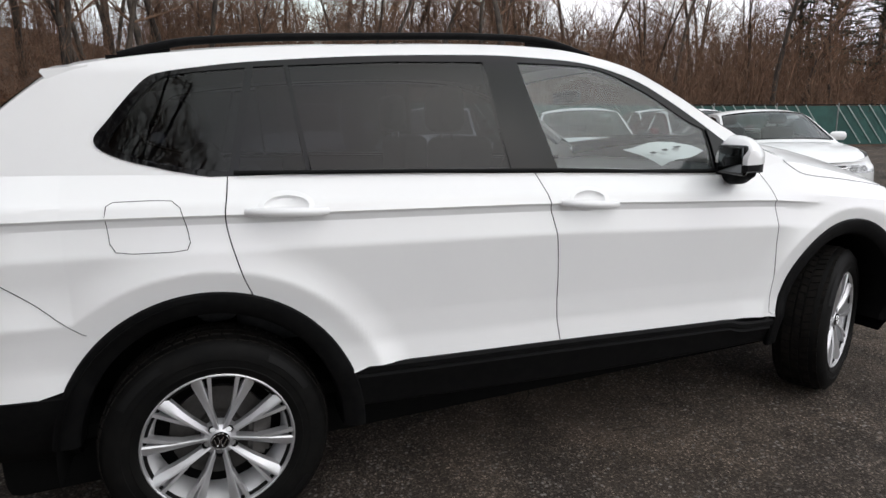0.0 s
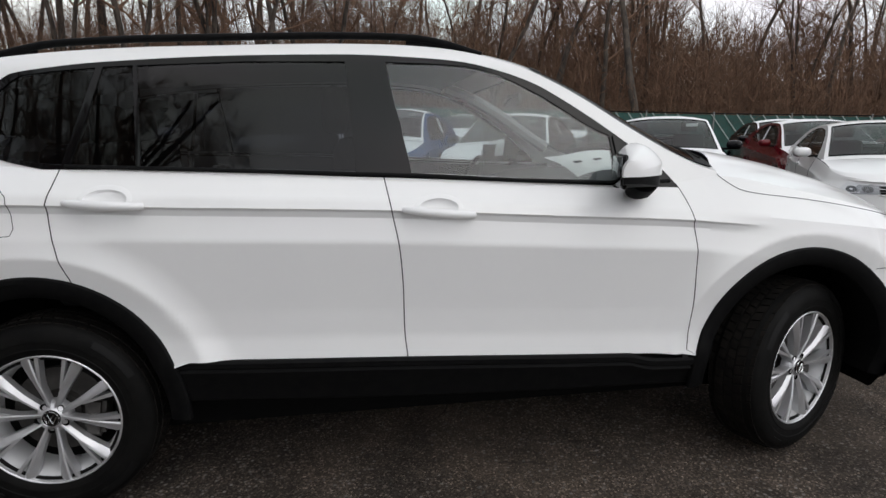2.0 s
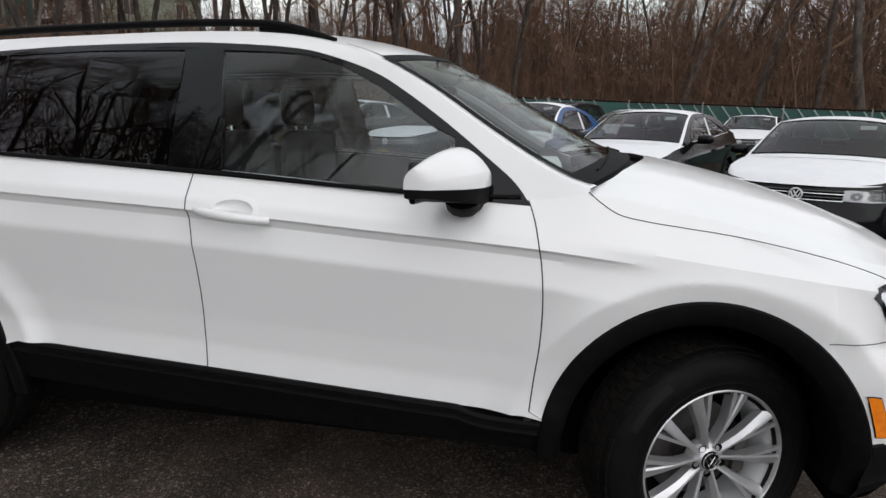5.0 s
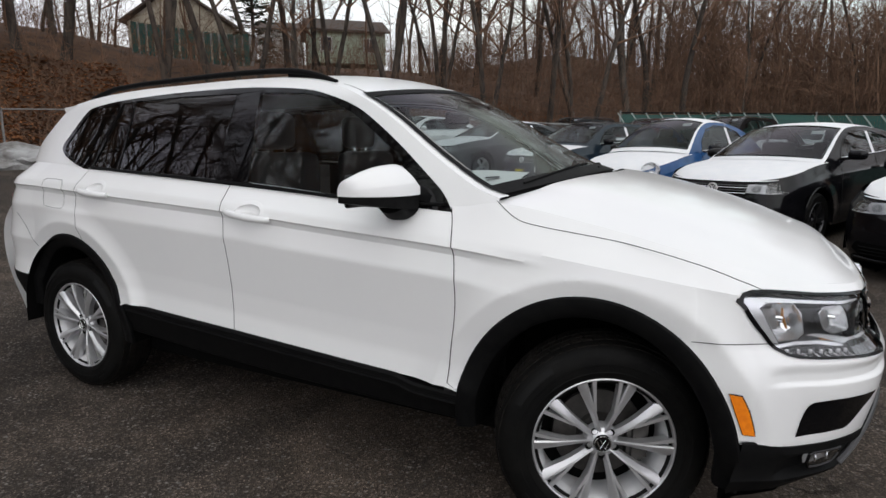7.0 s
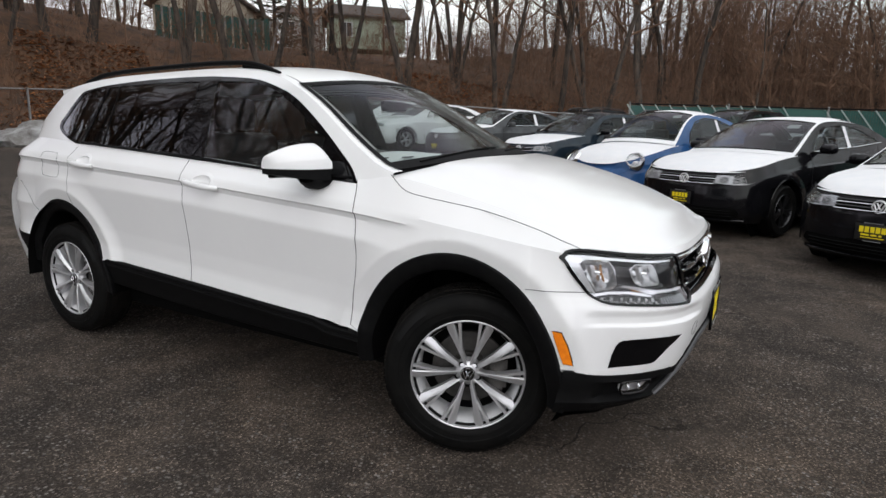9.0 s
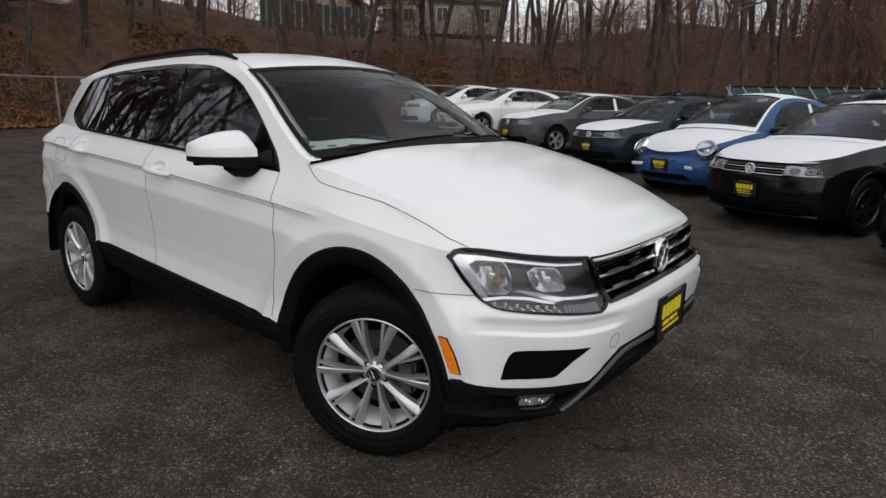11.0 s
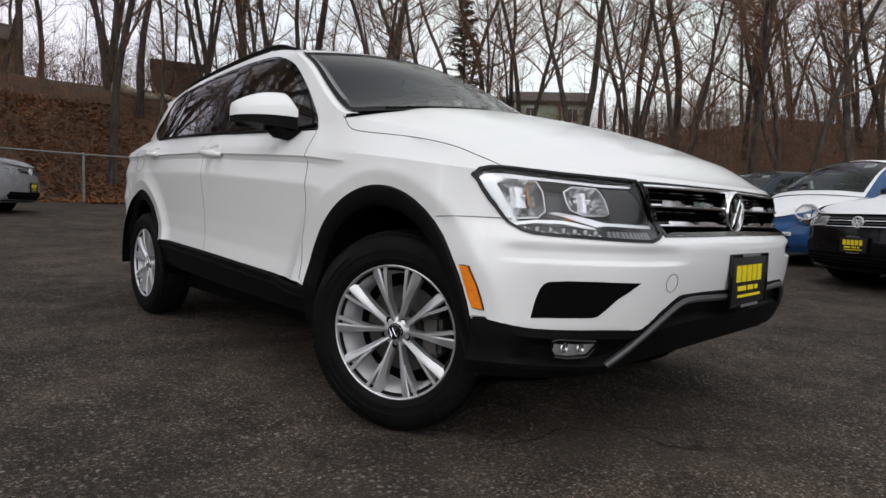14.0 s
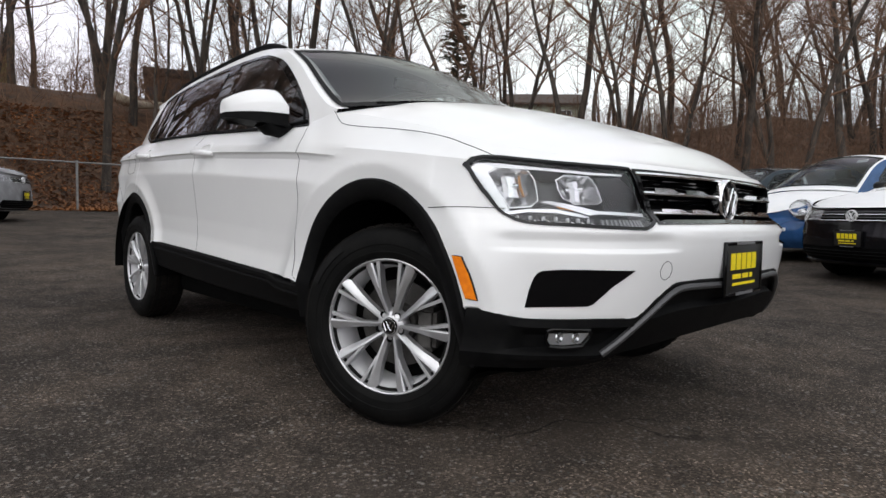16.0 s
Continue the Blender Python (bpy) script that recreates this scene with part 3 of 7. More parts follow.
def build_cabin_side(sgn):
    place = on_cabin(sgn)
    xs = [-2.22 + (1.03 + 2.22) * i / 170 for i in range(171)]
    rows = []
    for x in xs:
        z0, z1 = zt(x) - 0.004, roof_z(x)
        rows.append([place(x, z0 + (z1 - z0) * j / 24, 0) for j in range(25)])
    hole = grow(DLO, -0.012)
    part("pillar_panel", grid_mesh("pillar_panel", rows, M_WHITE, keep=lambda i, j, c: not inside(hole, c.x, c.z)), None, suv)
    part("window_surround", ring_mesh("window_surround", DLO, [FRONT_GLASS, REAR_GLASS, FIXED_GLASS, QUARTER_GLASS], place, 0.005, M_GLOSS_BLACK), None, suv, "gloss black window surround and pillars")
    for nm, poly, m in (("front_door_glass", FRONT_GLASS, M_GLASS), ("rear_door_glass", REAR_GLASS, M_PRIVACY), ("fixed_glass", FIXED_GLASS, M_PRIVACY), ("quarter_glass", QUARTER_GLASS, M_PRIVACY)):
        v, f = fill_outline(grow(poly, 0.004), place, 0.001, 0.12)
        ob = part(nm, mesh_of(nm, v, f, m), None, suv)
        ob.visible_shadow = False
    part("sail_panel", slab_mesh("sail_panel", SAIL, place, 0.006, M_GLOSS_BLACK, 0.006), None, suv)
    # slim bright-edged seal on the belt
    part("belt_seal", tube_mesh("belt_seal", [place(-1.27 + 2.1 * i / 30, zt(-1.27 + 2.1 * i / 30) + 0.004, 0.008) for i in range(31)], 0.007, M_BLACK_TRIM, 6), None, suv)


for sgn in (-1, 1):
    build_cabin_side(sgn)


def top_edge(s):
    """The cabin's upper edge from the spoiler (0) to the windscreen's foot (1)."""
    x = -2.22 + 3.25 * s
    return x, gh_y(x, roof_z(x)), roof_z(x)


def top_point(s, v):
    x, y, z = top_edge(s)
    bow = tab(x, [(-2.2, -0.03), (-1.75, -0.05), (-1.6, 0.0), (-0.3, 0.03), (0.1, 0.10), (0.5, 0.15), (1.06, 0.21)])
    crown = tab(x, [(-2.2, 0.05), (-1.2, 0.055), (-0.2, 0.05), (0.3, 0.05), (0.7, 0.055), (1.06, 0.06)])
    k = 1 - abs(v) ** 2.0
    return Vector((x + bow * k, v * y, z + crown * k))


N_TOP = 120
HEADER = 0.773
rows = [[top_point(i / N_TOP, -1 + 2 * j / 40) for j in range(41)] for i in range(N_TOP + 1)]
SCREEN = lambda s, v: (s > HEADER + 0.018 and abs(v) < 0.95) or (0.03 < s < 0.125 and abs(v) < 0.86)


def roof_keep(i, j, c):
    return not SCREEN((i + 0.5) / N_TOP, -1 + 2 * (j + 0.5) / 40)


part("roof", grid_mesh("roof", rows, M_WHITE, keep=roof_keep), None, suv)
ss = [HEADER + 0.012 + (0.992 - HEADER - 0.012) * i / 24 for i in range(25)]
up = lambda p, d: p + Vector((0.55, 0, 0.83)) * d
rows = [[up(top_point(s, -0.965 + 1.93 * j / 32), 0.004) for j in range(33)] for s in ss]
ob = part("windscreen", grid_mesh("windscreen", rows, M_WIND, up=Vector((0.5, 0, 1))), None, suv)
ob.visible_shadow = False
rows = [[top_point(0.028 + 0.1 * i / 6, -0.87 + 1.74 * j / 20) + Vector((-0.003, 0, 0.002)) for j in range(21)] for i in range(7)]
part("rear_window", grid_mesh("rear_window", rows, M_PRIVACY, up=Vector((-0.5, 0, 1))), None, suv)
band = []
for s, v in [(ss[0], -0.95 + 1.9 * j / 30) for j in range(31)]:
    band.append([up(top_point(s, v), 0.006), up(top_point(s + 0.012, v), 0.006)])
part("screen_border", grid_mesh("screen_border", band, M_BLACK_TRIM), None, suv)
for sgn in (-1, 1):
    band = [[up(top_point(s, sgn * 0.968), 0.006), up(top_point(s, sgn * 0.94), 0.006)] for s in ss if s < 0.99]
    part("screen_border", grid_mesh("screen_border", band, M_BLACK_TRIM), None, suv)
band = [[up(top_point(0.975, v), 0.006), up(top_point(0.996, v), 0.004)] for v in (-0.965 + 1.93 * j / 30 for j in range(31))]
part("screen_border", grid_mesh("screen_border", band, M_BLACK_TRIM), None, suv)
# cowl between hood and screen
rows = []
for j in range(41):
    v = -0.97 + 1.94 * j / 40
    a = up(top_point(0.992, v), 0.0)
    b = hood_point(0, v) + Vector((0.03, 0, -0.022))
    rows.append([a, a.lerp(b, 0.25) + Vector((0, 0, -0.018)), a.lerp(b, 0.7) + Vector((0, 0, -0.02)), b])
part("cowl", grid_mesh("cowl", rows, M_BLACK_TRIM, sharp=25), None, suv, "black plastic scuttle panel")
for v0, v1, s1 in ((-0.80, -0.05, 0.972), (-0.02, 0.66, 0.970)):
    arm = [up(top_point(0.985 + (s1 - 0.985) * math.sin(math.pi * 0.5 * k / 12), v0 + (v1 - v0) * k / 12), 0.009) for k in range(13)]
    part("wiper", tube_mesh("wiper", arm, 0.0045, M_BLACK_TRIM, 6), None, suv, "black windscreen wiper")

# tail: hatch, spoiler, lamps and rear lower bumper
rows = []
for i in range(17):
    t = i / 16
    z = 1.22 - 0.94 * t
    xr = tab(z, [(0.28, -2.28), (0.5, -2.365), (0.75, -2.375), (0.88, -2.355), (1.0, -2.285), (1.26, -2.12)])
    w = tab(z, [(0.28, 0.70), (0.95, 0.70), (1.1, 0.60), (1.22, 0.48)])
    rows.append([Vector((xr - (0.03 + 0.03 * smooth(1.0, 1.22, z)) * (1 - v * v) + 0.06 * (v * v) ** 1.5, w * v, z)) for v in (-1 + 2 * j / 20 for j in range(21))])
part("tailgate", grid_mesh("tailgate", rows, M_WHITE), None, suv)
rows = [[Vector((x - 0.05 * (1 - v * v), 0.558 * v, z + 0.045 * (1 - v * v))) for v in (-1 + 2 * j / 20 for j in range(21))] for x, z in ((-1.62, 1.560), (-1.70, 1.548), (-1.76, 1.540), (-1.785, 1.532), (-1.783, 1.522), (-1.76, 1.495), (-1.735, 1.475), (-1.66, 1.47))]
part("spoiler", grid_mesh("spoiler", rows, M_WHITE), None, suv)
for k in (0, -1):
    rim = [r[k] for r in rows]
    part("spoiler_end", mesh_of("spoiler_end", rim, [tuple(range(len(rim)))], M_WHITE), None, suv)
for sgn in (-1, 1):
    verts, faces = fill_outline([(-2.33, 0.92), (-2.14, 0.945), (-2.04, 1.04), (-2.07, 1.085), (-2.22, 1.085)], on_rear(sgn), 0.010, 0.04)
    part("tail_lamp", mesh_of("tail_lamp", verts, faces, M_RED), None, suv, "red tail lamp")


# pointed ends of the spoiler, and the seam of the rear bumper
for sgn in (-1, 1):
    fin = [(-1.655, 1.548), (-1.782, 1.536), (-1.787, 1.527), (-1.768, 1.500), (-1.745, 1.470), (-1.68, 1.51)]
    verts = [Vector((x, sgn * y, z)) for y in (0.53, 0.592) for x, z in fin]
    faces = [tuple(range(6)), tuple(range(6, 12))] + [(k, (k + 1) % 6, 6 + (k + 1) % 6, 6 + k) for k in range(6)]
    part("spoiler_fin", mesh_of("spoiler_fin", verts, faces, M_WHITE, shade=False), None, suv)
    line = [(on_rear(sgn) if x < XR else on_side(sgn))(x, tab(x, [(-1.92, 0.945), (-1.902, 0.93), (-1.834, 0.873), (-1.786, 0.824), (-1.724, 0.767)]), 0.0003) for x in (-1.92 + 0.20 * k / 20 for k in range(21))]
    part("bumper_seam", tube_mesh("bumper_seam", line, 0.0012, M_GAP, 5), None, suv)

# black lower rear bumper
for sgn in (-1, 1):
    rows = []
    for i in range(25):
        x = -1.80 - 0.585 * (1 - (1 - i / 24) ** 2)
        t = zb(x)
        rows.append([on_rear(sgn)(x, z, d) for z, d in ((t + 0.012, -0.01), (t + 0.004, 0.006), (t - 0.05, 0.003), (0.44, -0.02), (0.37, -0.06), (0.345, -0.13))])
    part("rear_apron", grid_mesh("rear_apron", rows, M_BLACK_TRIM), None, suv)


# ---- black cladding ----
def cladding(sgn):
    side = on_side(sgn)
    # sill moulding with a lip along its top
    rows = []
    for i in range(41):
        x = -0.96 + 1.92 * i / 40
        t = zb(x)
        end = smooth(0.80, 0.70, x)
        lip = t + (0.012 if x < 0.66 else 0.012 - 0.02 * smooth(0.66, 0.75, x))
        low = tab(x, [(-0.96, 0.392), (-0.15, 0.362), (0.96, 0.335)])
        yb = half_width(x)
        prof = [(yb - 0.03, lip), (yb + 0.010, lip - 0.004), (yb + 0.016, lip - 0.014), (yb + 0.014, lip - 0.032), (yb + 0.004, lip - 0.038), (yb + 0.008, lip - 0.05), (yb - 0.004, (lip + low) / 2), (yb - 0.022, low + 0.01), (yb - 0.035, low), (yb - 0.14, low - 0.02)]
        rows.append([Vector((x, sgn * a, b)) for a, b in prof])
    part("sill_cladding", grid_mesh("sill_cladding", rows, M_BLACK_TRIM, sharp=25), None, suv, "black textured sill cladding")
    for key, (cx, cz, a, b) in ARCH.items():
        rows = []
        lo, hi = (-8, 184) if key > 0 else (-3, 173)
        for i in range(57):
            ang = radians(lo + (hi - lo) * i / 56)
            row = []
            for da, dy in ((0.012, -0.012), (0.012, 0.004), (0.006, 0.010), (-0.010, 0.011), (-0.048, 0.002), (-0.060, -0.010), (-0.064, -0.06), (-0.060, -0.20)):
                x, z = cx + (a + da) * math.cos(ang), cz + (b + da) * math.sin(ang)
                x0, z0 = cx + a * math.cos(ang), cz + b * math.sin(ang)
                p = side(x0, max(0.31, z0), 0.0)
                row.append(Vector((x, p.y + sgn * dy, z)))
            rows.append(row)
        part("arch_moulding", grid_mesh("arch_moulding", rows, M_BLACK_TRIM, sharp=35), None, suv, "black wheel arch moulding")
        # liner inside the arch
        rows = [[Vector((cx + (a - 0.01) * math.cos(t), sgn * y, cz + (b - 0.01) * math.sin(t))) for y in (0.90, 0.5)] for t in (radians(-4 + 188 * i / 30) for i in range(31))]
        part("arch_liner", grid_mesh("arch_liner", rows, M_UNDER), None, suv)
        if key > 0:                          # its foot hangs below the apron ahead of the wheel
            rows = []
            for px, pz in ((1.822, 0.36), (1.815, 0.30), (1.795, 0.25), (1.786, 0.236), (1.80, 0.240), (1.83, 0.268), (1.97, 0.286)):
                ys = [0.862 - 0.36 * j / 6 for j in range(7)]
                rows.append([Vector((min(px, on_front(y, 0.30, -0.03).x), sgn * y, pz)) for y in ys])
            part("liner_foot", grid_mesh("liner_foot", rows, M_UNDER), None, suv)
        wall = [Vector((cx + 0.46 * math.cos(t), sgn * 0.5, cz + 0.48 * math.sin(t))) for t in (radians(-4 + 188 * i / 29) for i in range(30))]
        part("arch_wall", mesh_of("arch_wall", wall, [tuple(range(30))], M_UNDER), None, suv)


for sgn in (-1, 1):
    cladding(sgn)

# lower front apron, wrapped round the nose
for sgn in (-1, 1):
    rows = []
    for i in range(61):
        y = 0.918 * (1 - i / 60)
        t = lower_edge(y)
        bar = tab(y, [(0, 0.446), (0.49, 0.442), (0.56, 0.42), (0.643, 0.345), (0.70, 0.340), (0.87, 0.336)])
        low = tab(y, [(0, 0.352), (0.3, 0.346), (0.5, 0.336), (0.573, 0.328), (0.64, 0.302), (0.87, 0.288)])
        mid = t - (t - bar) * 0.4
        dent = 0.022 * smooth(0.87, 0.80, y)
        lip = 0.006 + 0.006 * smooth(0.60, 0.66, y) * smooth(0.87, 0.80, y)
        row = [on_front(y, t + 0.017, -0.006), on_front(y, t + 0.010, 0.004), on_front(y, t - 0.012, 0.008), on_front(y, mid, 0.004 - dent), on_front(y, bar + 0.022, 0.002 - dent), on_front(y, bar + 0.010, lip), on_front(y, bar - 0.004, lip - 0.002), on_front(y, (bar + low) / 2, -0.004), on_front(y, low + 0.006, -0.010), on_front(y, low, -0.03), on_front(y, low - 0.006, -0.16)]
        rows.append([Vector((max(p.x, 1.806), sgn * p.y, p.z)) for p in row])
    part("lower_apron", grid_mesh("lower_apron", rows, M_BLACK_TRIM, sharp=25), None, suv)
pts = []
for i in range(61):
    y = -0.643 + 1.286 * i / 60
    z = tab(abs(y), [(0, 0.528), (0.105, 0.528), (0.272, 0.533), (0.393, 0.534), (0.436, 0.527), (0.481, 0.503), (0.567, 0.431), (0.607, 0.389), (0.643, 0.349)])
    pts.append(on_front(y, z, 0.006))
part("skid_trim", tube_mesh("skid_trim", pts, 0.011, M_SATIN, 8), None, suv, "satin silver skid trim")


# ---- wheels ----
def make_wheel():
    """Lies about the y axis, outer face towards -y."""
    w = new("wheel")
    R, rim = 0.352, 0.232
    prof = [(0.215, 0.10), (0.245, 0.108), (0.29, 0.112), (0.325, 0.104), (0.343, 0.088), (0.351, 0.06), (0.352, 0.0), (0.351, -0.06), (0.343, -0.088), (0.325, -0.104), (0.30, -0.111), (0.285, -0.1115), (0.283, -0.1095), (0.262, -0.1085), (0.26, -0.110), (0.246, -0.107), (0.236, -0.100), (0.228, -0.092), (0.215, -0.085)]
    tyre = part("tyre", lathe_mesh("tyre", prof, M_TYRE, steps=72), None, w, "black road tyre")
    # tread blocks
    verts, faces = [], []
    for row, (y0, y1) in enumerate(((-0.088, -0.064), (-0.055, -0.022), (-0.014, 0.014), (0.022, 0.055), (0.064, 0.088))):
        for k in range(60):
            a0, a1 = 2 * math.pi * (k + 0.06 + 0.3 * (row % 2)) / 60, 2 * math.pi * (k + 0.86 + 0.3 * (row % 2)) / 60
            r0, r1 = 0.344, 0.3555 - (0.008 if row in (0, 4) else 0)
            b = len(verts)
            skew = 0.02 * (1 if row < 2 else -1)
            for r in (r0, r1):
                for y, o in ((y0, 0), (y1, skew)):
                    for a in (a0 + o, a1 + o):
                        verts.append((r * math.cos(a), y, r * math.sin(a)))
            faces += [tuple(b + i for i in f) for f in ((4, 5, 7, 6), (0, 1, 5, 4), (2, 3, 7, 6), (0, 2, 6, 4), (1, 3, 7, 5))]
    part("tread", mesh_of("tread", verts, faces, M_TREAD, shade=False), None, tyre)
    # raised bars where the sidewall is lettered
    for base in (35, 125, 215, 305):
        rows = [[(r * math.cos(a), y, r * math.sin(a)) for r, y in ((0.304, -0.1100), (0.306, -0.1135), (0.327, -0.1055), (0.329, -0.1025))] for a in (radians(base + 3 * k) for k in range(11))]
        part("sidewall_band", grid_mesh("sidewall_band", rows, M_TYRE_MARK), None, tyre)
    rp = [(0.234, -0.094), (0.236, -0.100), (0.2325, -0.1025), (0.2285, -0.100), (0.224, -0.085)]
    rm = part("rim", lathe_mesh("rim", rp, M_ALLOY, steps=72), None, w, "silver alloy rim")
    part("rim_barrel", lathe_mesh("rim_barrel", [(0.224, -0.088), (0.208, -0.06), (0.200, 0.0), (0.203, 0.04)], M_ALLOY_IN, steps=72), None, w)
    # five pairs of forked spokes
    verts, faces = [], []

    def spoke(a, lean):
        d = Vector((math.cos(a), 0, math.sin(a)))
        s = Vector((-math.sin(a), 0, math.cos(a)))
        prof = [(0.030, 0.000, 0.0085, -0.076), (0.075, 0.001, 0.0090, -0.085), (0.115, 0.003, 0.0110, -0.0925), (0.150, 0.006, 0.0130, -0.0965), (0.190, 0.0100, 0.0160, -0.0985), (0.232, 0.0135, 0.0190, -0.0995)]
        b = len(verts)
        for r, off, hw, y in prof:
            c = d * r + s * (off * lean)
            for k, yy in ((-1, y + 0.040), (-1, y + 0.004), (-0.72, y), (-0.1, y + 0.001), (1, y + 0.013), (1, y + 0.040)):
                k *= lean
                verts.append(c + s * (hw * k) + Vector((0, yy, 0)))
        for i in range(len(prof) - 1):
            for j in range(5):
                q = b + i * 6 + j
                faces.append((q, q + 1, q + 7, q + 6))

    def fork(a, lean):
        d = Vector((math.cos(a), 0, math.sin(a)))
        s = Vector((-math.sin(a), 0, math.cos(a)))
        b = len(verts)
        prof = [(0.118, -0.005, 0.0050, -0.090), (0.150, -0.0115, 0.0050, -0.0945), (0.190, -0.0205, 0.0058, -0.0965), (0.232, -0.0295, 0.0072, -0.0985)]
        for r, off, hw, y in prof:
            c = d * r + s * (off * lean)
            for k, yy in ((-1, y + 0.035), (-1, y), (1, y), (1, y + 0.035)):
                verts.append(c + s * (hw * k) + Vector((0, yy, 0)))
        for i in range(len(prof) - 1):
            for j in range(3):
                q = b + i * 4 + j
                faces.append((q, q + 1, q + 5, q + 4))

    for k in range(5):
        a = radians(90 + 72 * k)
        for lean in (-1, 1):
            verts.clear(), faces.clear()
            spoke(a + lean * radians(18), lean)
            fork(a + lean * radians(18), lean)
            part("spoke", mesh_of("spoke", [v.copy() for v in verts], list(faces), M_ALLOY, sharp=30), None, w)
    part("hub", lathe_mesh("hub", [(0.0, -0.082), (0.031, -0.082), (0.036, -0.077), (0.050, -0.072), (0.058, -0.060), (0.060, -0.04)], M_ALLOY, steps=40), None, w)
    cap = part("hub_cap", lathe_mesh("hub_cap", [(0.0, -0.089), (0.024, -0.0885), (0.029, -0.087), (0.031, -0.080)], M_GLOSS_BLACK, steps=32), None, w, "black centre cap with a chrome emblem")
    part("cap_ring", lathe_mesh("cap_ring", [(0.0245, -0.0885), (0.0255, -0.0905), (0.0275, -0.0905), (0.0285, -0.0875)], M_CHROME, steps=32), None, cap)
    emblem_strokes(cap, 0.0225, lambda u, v: Vector((u, -0.0895, v)), 0.0018)
    for k in range(5):
        a = radians(90 + 36 + 72 * k)
        rows = [[Vector((0.047 * math.cos(a) + r * math.cos(t), y, 0.047 * math.sin(a) + r * math.sin(t))) for t in (2 * math.pi * j / 10 for j in range(10))] for r, y in ((0.0115, -0.0785), (0.0105, -0.0735), (0.0, -0.0705))]
        part("wheel_bolt", grid_mesh("wheel_bolt", rows, M_UNDER, close=True), None, w)
    part("brake_disc", lathe_mesh("brake_disc", [(0.03, -0.02), (0.07, -0.02), (0.075, 0.0), (0.155, 0.0), (0.155, 0.02), (0.03, 0.02)], M_DISC, steps=40), None, w)
    bm = bmesh.new()
    bmesh.ops.create_cube(bm, size=1)
    bmesh.ops.scale(bm, vec=(0.07, 0.09, 0.15), verts=bm.verts)
    bmesh.ops.bevel(bm, geom=bm.edges[:], offset=0.015, segments=2, affect="EDGES")
    bmesh.ops.translate(bm, vec=(0.125, -0.01, -0.005), verts=bm.verts)
    part("brake_caliper", bm, M_DISC, w)
    part("rim_back", lathe_mesh("rim_back", [(0.0, 0.03), (0.203, 0.03)], M_UNDER, steps=32), None, w)
    return w


def emblem_strokes(parent, r, at, rad, metal=M_CHROME):
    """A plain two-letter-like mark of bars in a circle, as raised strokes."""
    for line in ([(-0.42, 0.72), (0.0, -0.02), (0.42, 0.72)], [(-0.86, 0.42), (-0.38, -0.74), (0.0, 0.02), (0.38, -0.74), (0.86, 0.42)]):
        pts = []
        for (a, b), (c, d) in zip(line, line[1:]):
            for i in range(4):
                pts.append(at(r * (a + (c - a) * i / 4), r * (b + (d - b) * i / 4)))
        pts.append(at(r * line[-1][0], r * line[-1][1]))
        part("emblem_stroke", tube_mesh("emblem_stroke", pts, rad, metal, 6), None, parent)


wheel = make_wheel()
wheel.parent = suv
wheel.matrix_basis = pose(-HUB_X, -0.772, HUB_Z, 0, 8, 0)
for x, y, rz, ry in ((HUB_X + 0.003, -0.806, 23.5, 1), (-HUB_X, 0.772, 180, 0), (HUB_X, 0.775, 203.5, 20)):
    w2 = copy_thing(wheel, pose(x, y, HUB_Z, 0, ry, rz))
    w2.parent = suv


# ---- SUV details ----
def number_plate(parent, m):
    """A dealer's plate: local x to the reader's right, y up, z towards the reader."""
    plate = part("dealer_plate", box_bm((0.315, 0.172, 0.008), (0, 0, 0), 0.003), M_PLATE, parent, "black dealer plate with yellow blocks")
    plate.matrix_basis = m
    for nm, size, at in (("frame_bar", (0.325, 0.012, 0.012), (0, 0.085, 0.002)), ("frame_bar", (0.325, 0.012, 0.012), (0, -0.085, 0.002)), ("frame_bar", (0.012, 0.172, 0.012), (0.158, 0, 0.002)), ("frame_bar", (0.012, 0.172, 0.012), (-0.158, 0, 0.002))):
        part(nm, box_bm(size, at, 0.003), M_GLOSS_BLACK, plate)
    for k in range(5):                      # five upright blocks where the dealer's word stands
        part("block", box_bm((0.036, 0.056, 0.002), (-0.098 + 0.046 * k, 0.024, 0.005), 0.0), M_YELLOW, plate)
    for k, w in enumerate((0.07, 0.05, 0.025)):
        part("bar", box_bm((w, 0.016, 0.002), ((-0.065, 0.01, 0.062)[k], -0.026, 0.005)), M_YELLOW, plate)
    for w, y, m2 in ((0.20, -0.052, M_YELLOW), (0.15, -0.085, M_LAMP_LENS_GREY), (0.16, 0.085, M_LAMP_LENS_GREY)):
        part("bar", box_bm((w, 0.009, 0.002), (0, y, 0.0085 if abs(y) > 0.08 else 0.005)), m2, plate)
    return plate


NOSE = Matrix(((0, 0, 1, 0), (1, 0, 0, 0), (0, 1, 0, 0), (0, 0, 0, 1)))   # plate axes on a nose that looks along +x
number_plate(suv, Matrix.Translation((2.262, 0.006, 0.577)) @ NOSE)


def mirror_front(sgn, outline):
    return [(sgn * a, b) for a, b in outline]


def front_tube(name, line, rad, material, parent, d=0.0, flat=1.0):
    return part(name, tube_mesh(name, [on_front(y, z, d) for y, z in line], rad, material, 8, flat), None, parent)


def dense(poly, n=4, closed=True):
    out = []
    for i in range(len(poly) if closed else len(poly) - 1):
        a, b = poly[i], poly[(i + 1) % len(poly)]
        out += [(a[0] + (b[0] - a[0]) * k / n, a[1] + (b[1] - a[1]) * k / n) for k in range(n)]
    return out if closed else out + [poly[-1]]


